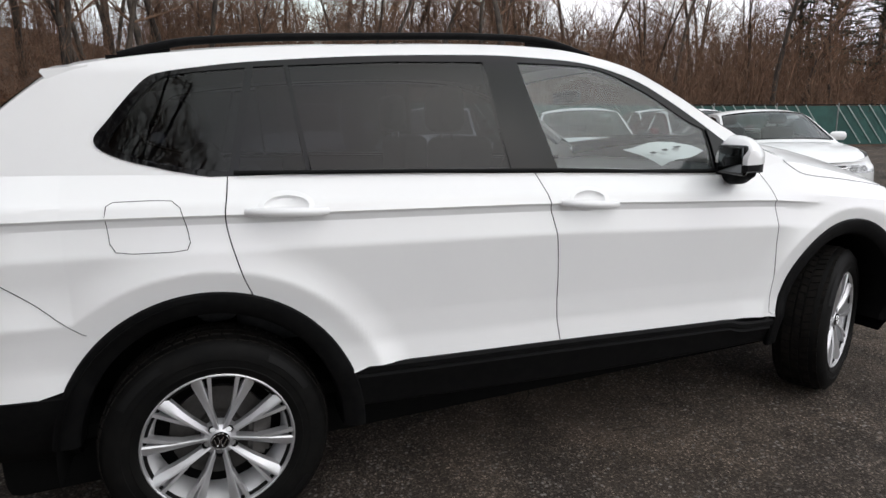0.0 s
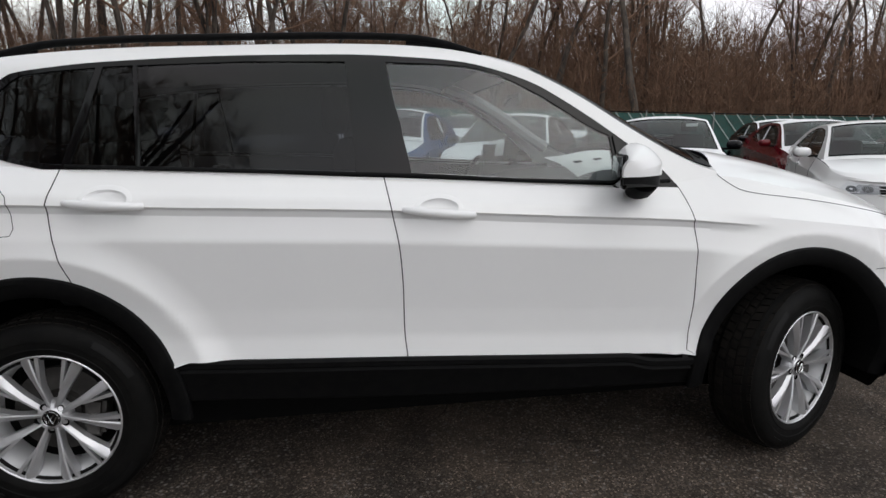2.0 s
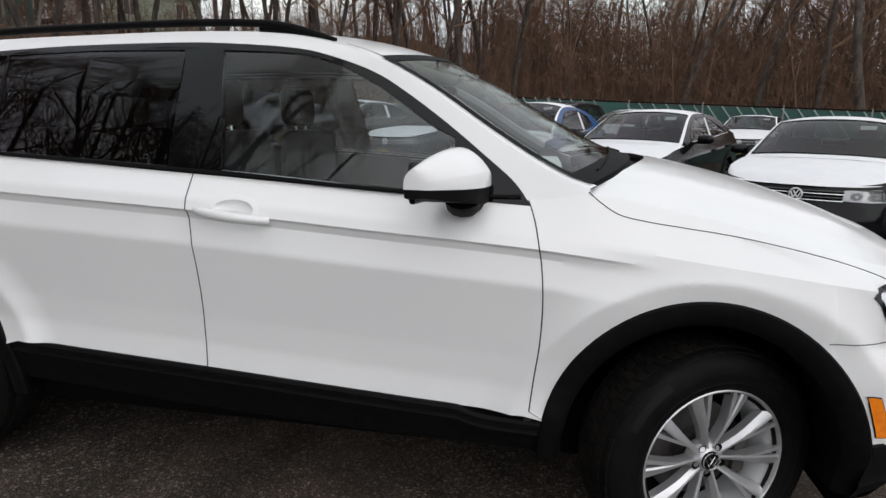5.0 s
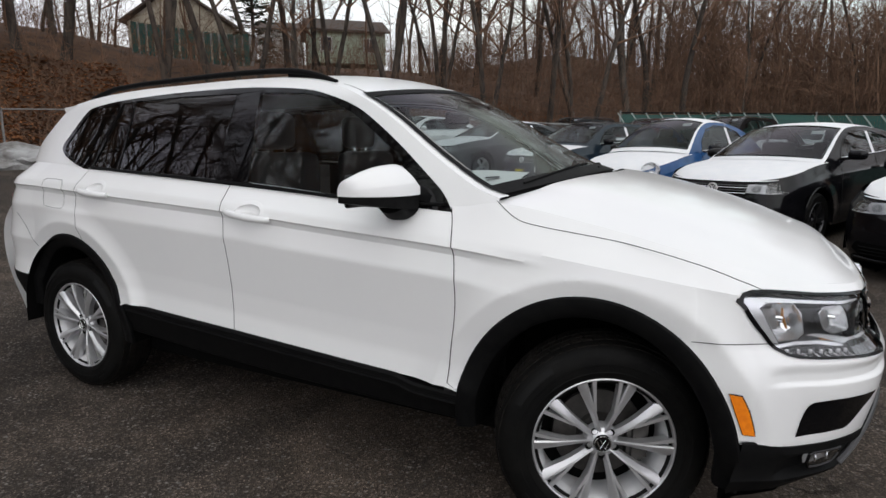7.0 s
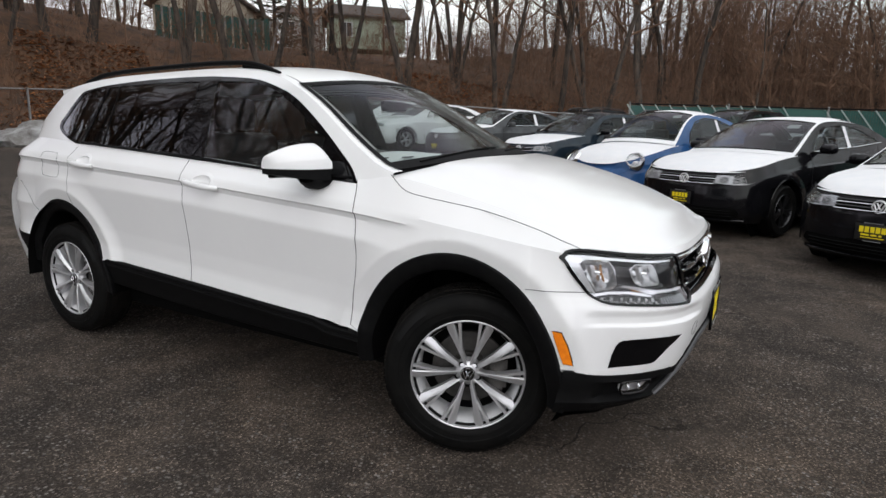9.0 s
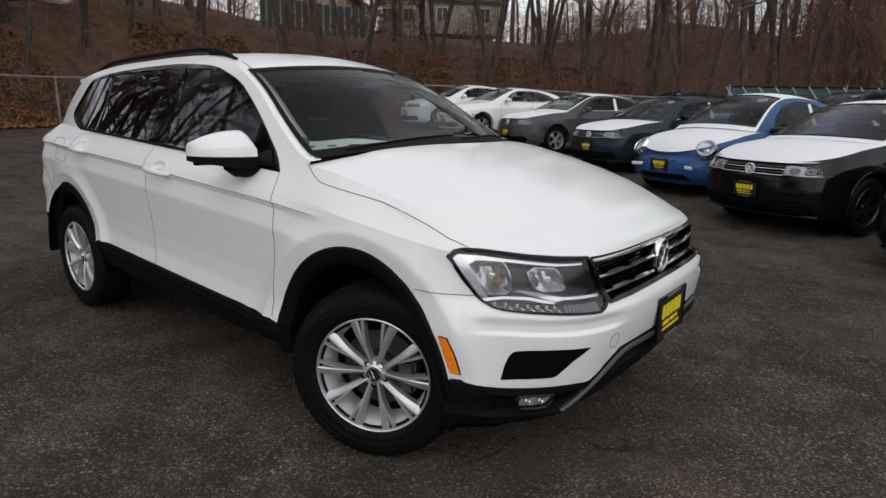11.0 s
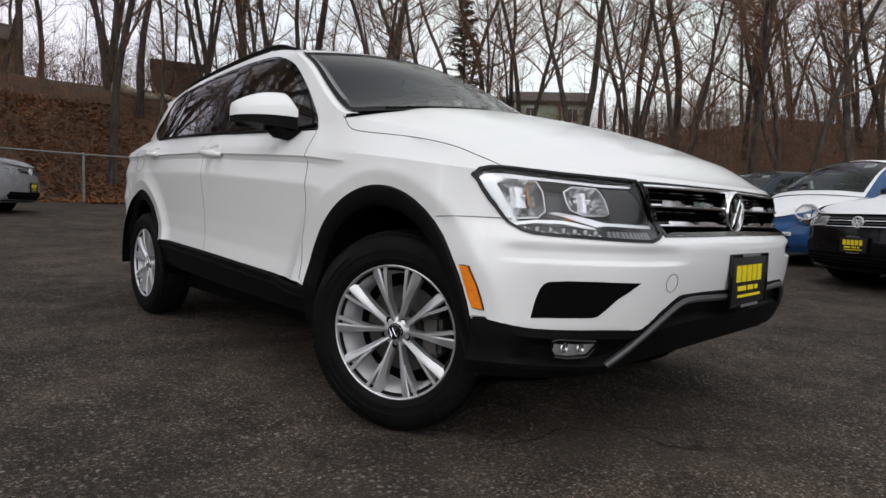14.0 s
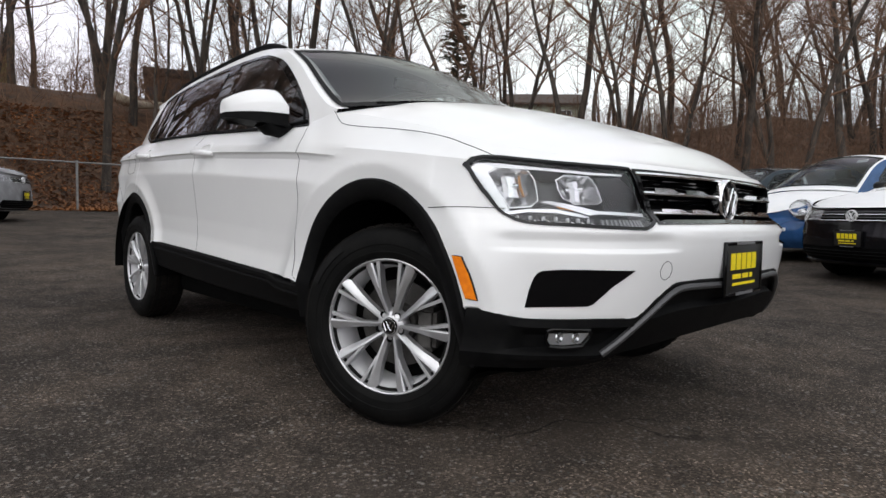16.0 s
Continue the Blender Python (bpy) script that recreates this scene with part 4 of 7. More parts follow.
def headlight(sgn):
    lamp = part("headlight", (lambda vf: mesh_of("headlight", vf[0], vf[1], M_LAMP_GREY))(fill_outline(mirror_front(sgn, dense(HEADLIGHT, 2)), on_front, -0.075, 0.04)), None, suv, "clear halogen headlight with chrome reflectors")
    rim = mirror_front(sgn, dense(HEADLIGHT, 3))
    part("seal", ring_mesh("seal", grow(rim, 0.001), [grow(rim, -0.0065)], on_front, 0.005, M_GLOSS_BLACK), None, lamp)
    wall = [[on_front(sgn * a, b, 0.0) for a, b in dense(HEADLIGHT, 4)], [on_front(sgn * a, b, -0.076) for a, b in dense(HEADLIGHT, 4)]]
    part("bowl_wall", grid_mesh("bowl_wall", wall, M_LAMP_GREY, close=True), None, lamp)
    v, f = fill_outline(mirror_front(sgn, dense(grow(HEADLIGHT, -0.004), 2)), on_front, 0.0, 0.05)
    lens = part("lens", mesh_of("lens", v, f, M_LENS), None, lamp, "clear lens")
    lens.visible_shadow = False
    def plate(name, poly, d, material, label="", under=lamp):
        v, f = fill_outline(mirror_front(sgn, poly), on_front, d, 0.03)
        return part(name, mesh_of(name, v, f, material), None, under, label)

    # bright frame along outer and upper edge, and the strip below
    plate("bezel", [(0.886, 0.886), (0.870, 0.903), (0.83, 0.902), (0.773, 0.892), (0.666, 0.877), (0.578, 0.872), (0.580, 0.866), (0.67, 0.868), (0.739, 0.877), (0.777, 0.882), (0.843, 0.888), (0.861, 0.872), (0.848, 0.814), (0.829, 0.759), (0.843, 0.755), (0.862, 0.808), (0.878, 0.848)], -0.010, M_BEZEL, "bright bezel")
    plate("light_strip", [(0.841, 0.757), (0.798, 0.765), (0.751, 0.765), (0.689, 0.753), (0.687, 0.747), (0.71, 0.749), (0.752, 0.757), (0.799, 0.757), (0.838, 0.750)], -0.012, M_BEZEL)
    plate("light_strip", [(0.780, 0.783), (0.766, 0.787), (0.728, 0.779), (0.679, 0.766), (0.659, 0.762), (0.512, 0.758), (0.517, 0.751), (0.661, 0.755), (0.685, 0.751), (0.729, 0.766), (0.766, 0.779)], -0.008, M_BEZEL)
    # amber strip painted where the turn bulb's reflection falls
    plate("amber_glint", [(0.752, 0.774), (0.73, 0.768), (0.705, 0.759), (0.745, 0.766)], -0.010, M_AMBER_GLINT)
    plate("inner_shade", [(0.658, 0.864), (0.585, 0.863), (0.548, 0.828), (0.514, 0.763), (0.640, 0.766), (0.648, 0.790)], -0.018, M_LAMP_DARK)
    # the two reflector chambers: a rim drawn back to a floor, with a bulb
    for cell, bulb_at in (([(0.862, 0.870), (0.844, 0.886), (0.800, 0.888), (0.787, 0.881), (0.783, 0.788), (0.794, 0.771), (0.829, 0.767), (0.848, 0.814)], (0.824, 0.832)),
                          ([(0.748, 0.849), (0.726, 0.866), (0.674, 0.863), (0.668, 0.852), (0.648, 0.789), (0.658, 0.780), (0.711, 0.778), (0.737, 0.795), (0.746, 0.822)], (0.70, 0.825))):
        cell = dense(cell, 3)
        cy, cz = sum(p[0] for p in cell) / len(cell), sum(p[1] for p in cell) / len(cell)
        rows = []
        for q, d in ((1.03, -0.012), (0.98, -0.012), (0.93, -0.022), (0.78, -0.048), (0.50, -0.064), (0.18, -0.070)):
            rows.append([on_front(sgn * (cy + (a - cy) * q), cz + (b - cz) * q, d) for a, b in cell])
        part("reflector", grid_mesh("reflector", rows, M_REFLECT, close=True, sharp=22), None, lamp, "chrome reflector chamber")
        # upright facet across the chamber
        facet = [[on_front(sgn * (bulb_at[0] - 0.012 + 0.010 * k), cz - 0.035 + 0.07 * h, -0.055 + 0.022 * math.sin(math.pi * (k + 1) / 5)) for h in (0, 0.5, 1)] for k in range(4)]
        part("facet", grid_mesh("facet", facet, M_REFLECT, sharp=15), None, lamp)
        bulb = part("bulb", lathe_mesh("bulb", [(0.0, 0.026), (0.007, 0.024), (0.010, 0.013), (0.010, 0.0), (0.014, -0.01), (0.014, -0.03)], M_CHROME, "x", 16), None, lamp)
        bulb.matrix_basis = Matrix.Translation(on_front(sgn * bulb_at[0], bulb_at[1], -0.045))
    # upright amber tube in the outer chamber, standing in for the turn bulb's reflection
    part("amber_bulb", tube_mesh("amber_bulb", [on_front(sgn * 0.806, 0.872, -0.030), on_front(sgn * 0.812, 0.835, -0.034), on_front(sgn * 0.806, 0.800, -0.030)], 0.006, M_AMBER_GLINT, 8, 1.0, [0.003, 0.005, 0.003]), None, lamp)
    # row of small lamps in the lowest band, and the ribbed clear patch beside it
    plate("lamp_band", [(0.841, 0.750), (0.753, 0.753), (0.677, 0.746), (0.704, 0.714), (0.781, 0.721), (0.816, 0.728), (0.831, 0.737)], -0.014, M_LAMP_DARK)
    for k in range(7):
        y = 0.822 - 0.0205 * k
        p = on_front(sgn * y, 0.7425 - 0.0010 * k, -0.010)
        b = part("small_lamp", box_bm((0.010, 0.006, 0.013), (0, 0, 0), 0.002), M_BEZEL, lamp)
        b.matrix_basis = Matrix.Translation(p)
        pts = [on_front(sgn * (y - 0.004), 0.738 - 0.001 * k, -0.011), on_front(sgn * (y - 0.010), 0.722 - 0.0006 * k, -0.011)]
        part("light_guide", tube_mesh("light_guide", pts, 0.0016, M_BEZEL, 5), None, lamp)
    for k in range(11):
        y = 0.672 - 0.0115 * k
        pts = [on_front(sgn * (y + 0.006), 0.716, -0.012), on_front(sgn * (y - 0.008), 0.742, -0.012)]
        part("lens_rib", tube_mesh("lens_rib", pts, 0.0042, M_LAMP_LENS_GREY, 6), None, lamp)


for sgn in (-1, 1):
    headlight(sgn)

# grille: dark back, three chrome-tipped bars, emblem
v, f = fill_outline(dense(GRILLE, 2), on_front, -0.05, 0.05)
grille = part("grille", mesh_of("grille", v, f, M_UNDER), None, suv, "black grille with chrome bars")
part("grille_frame", ring_mesh("grille_frame", dense(GRILLE, 4), [grow(dense(GRILLE, 4), -0.012)], on_front, 0.004, M_GLOSS_BLACK), None, grille)
wall = [[on_front(a, b, 0.0) for a, b in dense(GRILLE, 4)], [on_front(a, b, -0.051) for a, b in dense(GRILLE, 4)]]
part("grille_wall", grid_mesh("grille_wall", wall, M_GLOSS_BLACK, close=True), None, grille)
for k in range(9):
    z = 0.737 + 0.0165 * k
    w = 0.48 + 0.4 * (z - 0.728)
    front_tube("grille_rib", [(-w + 2 * w * i / 24, z) for i in range(25)], 0.004, M_GLOSS_BLACK, grille, -0.035)
front_tube("chrome_bar", [(-0.540 + 1.08 * i / 40, 0.875 - 0.004 * abs(i / 20 - 1)) for i in range(41)], 0.0065, M_CHROME, grille, 0.002)
for z, w, teeth in ((0.817, 0.522, ((0.351, 0.475), (0.154, 0.302))), (0.755, 0.486, ((0.304, 0.442), (0.125, 0.265)))):
    for s in (-1, 1):
        line = [(s * (0.075 + (w - 0.075) * i / 24), z) for i in range(25)]
        front_tube("grille_slat", line, 0.009, M_GLOSS_BLACK, grille, -0.010)
        front_tube("chrome_bar", [(a, b - 0.001) for a, b in line], 0.0065, M_CHROME, grille, 0.004)
        for y0, y1 in teeth:
            rows = []
            for i in range(9):
                y = y0 + (y1 - y0) * i / 8
                top = 0.005 + 0.009 * smooth(0.0, 0.28, i / 8)
                rows.append([on_front(s * y, z + dz, d) for dz, d in ((-0.004, -0.008), (-0.003, 0.010), (top, 0.011), (top + 0.003, -0.008))])
            part("chrome_tooth", grid_mesh("chrome_tooth", rows, M_CHROME, sharp=25), None, grille)
front_tube("chrome_bar", [(-0.485 + 0.97 * i / 30, 0.7255 + 0.002 * (1 - abs(i / 15 - 1))) for i in range(31)], 0.004, M_CHROME, grille, 0.0)
badge = part("badge", lathe_mesh("badge", [(0.0, 0.010), (0.052, 0.008), (0.058, 0.0), (0.06, -0.03)], M_GLOSS_BLACK, "x", 40), None, suv, "round chrome emblem")
badge.matrix_basis = Matrix.Translation((2.196, 0, 0.806)) @ Matrix.Diagonal((1, 1.13, 1.13, 1))
part("badge_ring", lathe_mesh("badge_ring", [(0.054, 0.004), (0.056, 0.014), (0.061, 0.016), (0.066, 0.010), (0.067, -0.01)], M_CHROME, "x", 40), None, badge)
emblem_strokes(badge, 0.054, lambda u, v: Vector((0.013, u, v)), 0.0048)

# the hood's shut line, from the screen's corner to the lamp
SHUT_Z = [(1.025, 1.143), (1.06, 1.115), (1.11, 1.085), (1.19, 1.067), (1.29, 1.053), (1.4, 1.0385), (1.5, 1.0225), (1.6, 1.004), (1.7, 0.9815), (1.78, 0.957), (1.83, 0.936), (1.89, 0.905)]

# fog grilles, fog lamps, markers, tow cap
MARKER = [(1.793, 0.624), (1.827, 0.622), (1.849, 0.575), (1.862, 0.530), (1.870, 0.498), (1.838, 0.502), (1.816, 0.562)]
for sgn in (-1, 1):
    poly = mirror_front(sgn, FOG_GRILLE)
    v, f = fill_outline(dense(poly, 2), on_front, 0.0025, 0.05)
    vent = part("bumper_vent", mesh_of("bumper_vent", v, f, M_GLOSS_BLACK), None, suv, "plain black bumper vent panel")
    poly = mirror_front(sgn, [(0.777, 0.417), (0.766, 0.424), (0.692, 0.423), (0.687, 0.403), (0.698, 0.374), (0.739, 0.368), (0.767, 0.371), (0.777, 0.391)])
    v, f = fill_outline(dense(poly, 2), on_front, -0.014, 0.05)
    fog = part("fog_lamp", mesh_of("fog_lamp", v, f, M_BEZEL), None, suv, "clear fog lamp in the lower apron")
    v, f = fill_outline(dense(poly, 2), on_front, 0.006, 0.05)
    part("lens", mesh_of("lens", v, f, M_LENS), None, fog)
    part("fog_rim", tube_mesh("fog_rim", [on_front(a, b, 0.004) for a, b in dense(poly, 4)], 0.005, M_GLOSS_BLACK, 6, close=True), None, fog)
    for cy in (0.752, 0.718):
        b = part("fog_bowl", lathe_mesh("fog_bowl", [(0.0, -0.004), (0.010, -0.002), (0.015, 0.004), (0.017, 0.0)], M_REFLECT, "x", 20), None, fog)
        b.matrix_basis = Matrix.Translation(on_front(sgn * cy, 0.396, -0.006))
    side = on_side(sgn)
    v, f = fill_outline(MARKER, side, 0.006, 0.03)
    mk = part("side_marker", mesh_of("side_marker", v, f, M_AMBER), None, suv, "amber side marker reflector")
    part("marker_rim", tube_mesh("marker_rim", [side(a, b, 0.002) for a, b in dense(MARKER, 3)], 0.003, M_GLOSS_BLACK, 6, close=True), None, mk)
    # seam between fender and bumper
    part("bumper_seam", tube_mesh("bumper_seam", [on_side(sgn)(1.68 + 0.225 * i / 10, 0.764 + 0.003 * math.sin(i * 0.31), 0.0002) for i in range(11)], 0.0014, M_GAP, 6), None, suv)
    # hood shut line
    seam = []
    for i in range(61):
        x = 1.025 + 0.865 * i / 60
        seam.append(on_side(sgn)(x, tab(x, SHUT_Z), 0.0004))
    part("hood_gap", tube_mesh("hood_gap", seam, 0.0014, M_GAP, 6), None, suv)
pts = [on_front(-0.489 + 0.026 * math.cos(2 * math.pi * k / 24), 0.590 + 0.027 * math.sin(2 * math.pi * k / 24), 0.0) for k in range(24)]
part("tow_cap", tube_mesh("tow_cap", pts, 0.0010, M_GAP, 5, close=True), None, suv)
# fuel flap, outlined by its gap
FLAP = [(-1.631, 1.108), (-1.625, 1.137), (-1.607, 1.146), (-1.51, 1.145), (-1.452, 1.141), (-1.431, 1.121), (-1.418, 1.06), (-1.413, 1.018), (-1.423, 0.997), (-1.462, 0.994), (-1.569, 0.997), (-1.613, 1.005), (-1.626, 1.03)]
part("fuel_flap_gap", tube_mesh("fuel_flap_gap", [on_side(-1)(a, b, 0.0003) for a, b in dense(FLAP, 5)], 0.0012, M_GAP, 5, close=True), None, suv)


def handle(sgn, x0, x1, z0, z1):
    """A pull handle over a scooped cup."""
    side = on_side(sgn)
    n = 16
    pts = [side(x0 + (x1 - x0) * i / n, z0 + (z1 - z0) * i / n, 0.004 + 0.030 * math.sin(math.pi * min(1, max(0, i / n))) ** 0.6) for i in range(n + 1)]
    rad = [0.009 + 0.007 * math.sin(math.pi * (0.12 + 0.76 * i / n)) for i in range(n + 1)]
    h = part("door_handle", tube_mesh("door_handle", pts, 0.014, M_WHITE, 12, 1.0, rad), None, suv)
    cx, cz = (x0 + x1) / 2, (z0 + z1) / 2 + 0.016
    rows = []
    for sx, sz, d in ((1.25, 1.48, 0.0002), (1.2, 1.42, 0.0012), (1.0, 1.0, 0.0012), (0.95, 0.92, -0.003), (0.7, 0.7, -0.013), (0.3, 0.3, -0.018), (0.0, 0.0, -0.019)):
        rows.append([side(cx + 0.068 * sx * math.cos(a), cz + 0.030 * sz * math.sin(a), d) for a in (2 * math.pi * k / 28 for k in range(28))])
    part("handle_cup", grid_mesh("handle_cup", rows, M_WHITE, close=True), None, h)


for sgn in (-1, 1):
    handle(sgn, -1.248, -1.008, 1.098, 1.084)
    handle(sgn, -0.172, 0.070, 1.052, 1.028)


M_MIRROR = mat("mirror_glass", (0.12, 0.125, 0.13), 0.03, metal=1.0)


def door_mirror(sgn):
    base = Vector((0.64, sgn * 1.0, 1.157))      # the line between white cap and black lower half

    def shell_rows(upper):
        rows = []
        for i in range(17):
            t = i / 16
            y = -0.112 + 0.207 * t               # inboard to outboard
            front, rear = 0.745 - 0.015 * t - 0.135 * t ** 3.2, 0.588 - 0.055 * t
            top = 0.108 * (1 - 0.50 * t ** 3.0) * min(1, t * 6 + 0.45) ** 0.5
            ring = []
            for k in range(25):
                c = math.cos(math.pi * k / 24)
                u = (1 + math.copysign(abs(c) ** 0.8, c)) / 2
                x = rear + (front - rear) * u
                if upper:
                    peak = 0.36 + 0.64 * math.sin(math.pi * min(1, max(0, u)) ** 0.85) ** 0.75
                    z = max(0.0, top * (peak if 0 < k < 24 else 0.0))
                else:
                    z = -(0.050 * (1 - 0.55 * t ** 2)) * (1 if 0 < k < 24 else 0.0)
                    x = rear + (front - rear) * (0.5 + (u - 0.5) * 0.93)
                ring.append(Vector((x, base.y + sgn * y, base.z + z)))
            rows.append(ring)
        return rows

    def closed(name, rows, material, parent, label=""):
        me = grid_mesh(name, rows, material, close=True)
        bm = bmesh.new()
        bm.from_mesh(me)
        bmesh.ops.holes_fill(bm, edges=[e for e in bm.edges if e.is_boundary], sides=60)
        bmesh.ops.recalc_face_normals(bm, faces=bm.faces)
        bm.to_mesh(me)
        bm.free()
        me.shade_smooth()
        me.set_sharp_from_angle(angle=radians(42))
        return part(name, me, None, parent, label)

    shell = closed("door_mirror", shell_rows(True), M_WHITE, suv, "white door mirror with a black lower half")
    closed("lower_shell", shell_rows(False), M_BLACK_TRIM, shell)
    foot = [Vector((0.672, sgn * 0.965, 1.128)), Vector((0.670, sgn * 0.938, 1.104)), Vector((0.676, sgn * 0.90, 1.094)), Vector((0.70, sgn * 0.83, 1.10))]
    part("foot", tube_mesh("foot", foot, 0.04, M_BLACK_TRIM, 12, 0.8, [0.054, 0.050, 0.040, 0.030]), None, shell)
    part("mirror_bezel", box_bm((0.020, 0.180, 0.116), (0.572, sgn * 0.988, 1.172), 0.010, 3, pose(0, 0, 0, 0, 0, sgn * 15)), M_GLOSS_BLACK, shell)
    part("mirror_glass", box_bm((0.006, 0.160, 0.096), (0.561, sgn * 0.988, 1.174), 0.002, 2, pose(0, 0, 0, 0, 0, sgn * 15)), M_MIRROR, shell, "dark mirror glass")


for sgn in (-1, 1):
    door_mirror(sgn)
    # roof rail on feet
    rail = []
    radii = []
    for i in range(41):
        x = -1.575 + (0.17 + 1.575) * i / 40
        rise = 0.022 * smooth(-1.62, -1.35, x) * smooth(0.18, -0.10, x)
        y = gh_y(x, roof_z(x)) - 0.035
        rail.append(Vector((x, sgn * y, roof_z(x) + 0.012 + rise)))
        radii.append(0.009 + 0.006 * smooth(-1.64, -1.5, x) * smooth(0.18, 0.05, x))
    r = part("roof_rail", tube_mesh("roof_rail", rail, 0.017, M_BLACK_TRIM, 10, 0.9, radii), None, suv, "black roof rail")
    for x0, x1 in ((-1.61, -1.42), (-0.12, 0.16)):
        web = [[Vector((x0 + (x1 - x0) * i / 10, sgn * (gh_y(x0 + (x1 - x0) * i / 10, roof_z(x0 + (x1 - x0) * i / 10)) - 0.035), zz)) for zz in (roof_z(x0 + (x1 - x0) * i / 10) - 0.01, rail_z)] for i in range(11) for rail_z in [tab(x0 + (x1 - x0) * i / 10, [(p.x, p.z) for p in rail])]]
        part("rail_foot", grid_mesh("rail_foot", web, M_BLACK_TRIM), None, r)

# ---- SUV interior ----
cabin = part("floor_pan", box_bm((3.1, 1.5, 0.05), (-0.55, 0, 0.42), 0.01), M_UNDER, suv)
part("underbody", box_bm((3.6, 1.40, 0.26), (-0.25, 0, 0.33), 0.05), M_UNDER, suv)
part("firewall", box_bm((0.05, 1.45, 0.6), (1.0, 0, 0.75), 0.01), M_UNDER, suv)
dash_rows = []
for i in range(13):
    y = -0.74 + 1.48 * i / 12
    dash_rows.append([Vector((0.42, y, 0.70)), Vector((0.46, y, 0.98)), Vector((0.52, y, 1.045)), Vector((0.62, y, 1.075)), Vector((0.85, y, 1.09)), Vector((1.10, y * 0.95, 1.10))])
part("dashboard", grid_mesh("dashboard", dash_rows, M_DASH), None, suv, "dark grey dashboard")
for y in (-0.38, 0.38):
    seat = part("front_seat", box_bm((0.52, 0.50, 0.16), (-0.02, y, 0.62), 0.06, 3), M_SEAT, suv, "black cloth front seat")
    part("backrest", box_bm((0.14, 0.48, 0.62), (-0.34, y, 0.98), 0.055, 3, None), M_SEAT, seat)
    part("headrest", box_bm((0.10, 0.27, 0.19), (-0.40, y, 1.40), 0.045, 3), M_SEAT, seat)
    for dy in (-0.06, 0.06):
        part("headrest_post", tube_mesh("headrest_post", [(-0.38, y + dy, 1.24), (-0.395, y + dy, 1.36)], 0.006, M_CHROME, 6), None, seat)
bench = part("rear_bench", box_bm((0.5, 1.3, 0.16), (-1.05, 0, 0.66), 0.05, 3), M_SEAT, suv)
part("backrest", box_bm((0.15, 1.3, 0.6), (-1.36, 0, 0.98), 0.05, 3), M_SEAT, bench)
for y in (-0.42, 0.0, 0.42):
    part("headrest", box_bm((0.10, 0.26, 0.17), (-1.42, y, 1.36), 0.04, 3), M_SEAT, bench)
ring = [Vector((0.30 + 0.07 * math.sin(a), 0.38 + 0.18 * math.cos(a), 1.0 + 0.17 * math.sin(a))) for a in (2 * math.pi * k / 32 for k in range(32))]
sw = part("steering_wheel", tube_mesh("steering_wheel", ring, 0.014, M_SEAT, 8, close=True), None, suv, "black steering wheel")
part("wheel_hub", box_bm((0.07, 0.17, 0.10), (0.31, 0.38, 0.99), 0.025, 2), M_DASH, sw)
for sgn in (-1, 1):
    rows = [[Vector((x, sgn * 0.79, z)) for z in (zt(x) - 0.01, zt(x) - 0.5)] for x in (-0.95 + 1.85 * i / 20 for i in range(21))]
    part("door_lining", grid_mesh("door_lining", rows, M_DASH), None, suv)
    a_line = [top_point(s, sgn * 0.93) + Vector((0, 0, -0.035)) for s in (0.74 + 0.20 * i / 12 for i in range(13))]
    part("pillar_lining", tube_mesh("pillar_lining", a_line, 0.035, M_LINER, 8), None, suv)
rows = [[top_point(i / N_TOP, -0.9 + 1.8 * j / 16) + Vector((0, 0, -0.05)) for j in range(17)] for i in range(8, 90, 4)]
part("headliner", grid_mesh("headliner", rows, M_LINER), None, suv, "grey cloth headliner")
m = part("rear_view_mirror", box_bm((0.035, 0.23, 0.06), (0.46, 0.02, 1.46), 0.012, 2), M_GLOSS_BLACK, suv)
corner = [Vector((0.569, -0.60, 1.125)), Vector((0.955, -0.45, 1.172)), Vector((0.938, -0.25, 1.222)), Vector((0.481, -0.43, 1.205))]
sh = [[corner[0].lerp(corner[1], i / 6).lerp(corner[3].lerp(corner[2], i / 6), j / 6) + Vector((0, 0, 0.008 * math.sin(i * 1.1 + j * 0.7))) for j in range(7)] for i in range(7)]
paper = tagged(part("price_sheet", grid_mesh("price_sheet", sh, M_PAPER), None), "white printed price sheet lying on the dashboard", "paper")
for k, (a, b) in enumerate(((0.15, 0.25), (0.40, 0.50), (0.65, 0.78))):
    bar = [[corner[0].lerp(corner[1], u).lerp(corner[3].lerp(corner[2], u), w) + Vector((0, -0.003, 0.011)) for w in (0.42, 0.52)] for u in (a, (a + b) / 2, b)]
    part("bar", grid_mesh("bar", bar, M_SEAT), None, paper)


# ---- parked cars: one builder, shapes by tables ----
M_FILM = mat("white_transit_film", (0.77, 0.78, 0.80), 0.5, second=(0.81, 0.81, 0.82), scale=6, bump=0.05, bump_scale=14)
M_CAR_GLASS = glass_mat("parked_car_glass", (0.46, 0.50, 0.50), 1.32, power=4.6)
M_BADGE = mat("bright_badge_metal", (0.80, 0.80, 0.81), 0.3, metal=0.4)
M_LAMP_LIGHT = mat("bright_lamp_housing", (0.38, 0.38, 0.39), 0.25, metal=0.4)


def paint(name, c, rough=0.10):
    return mat(name, c, rough, coat=0.0, spec=0.27, second=tuple(min(1, k * 1.25 + 0.002) for k in c), scale=5)


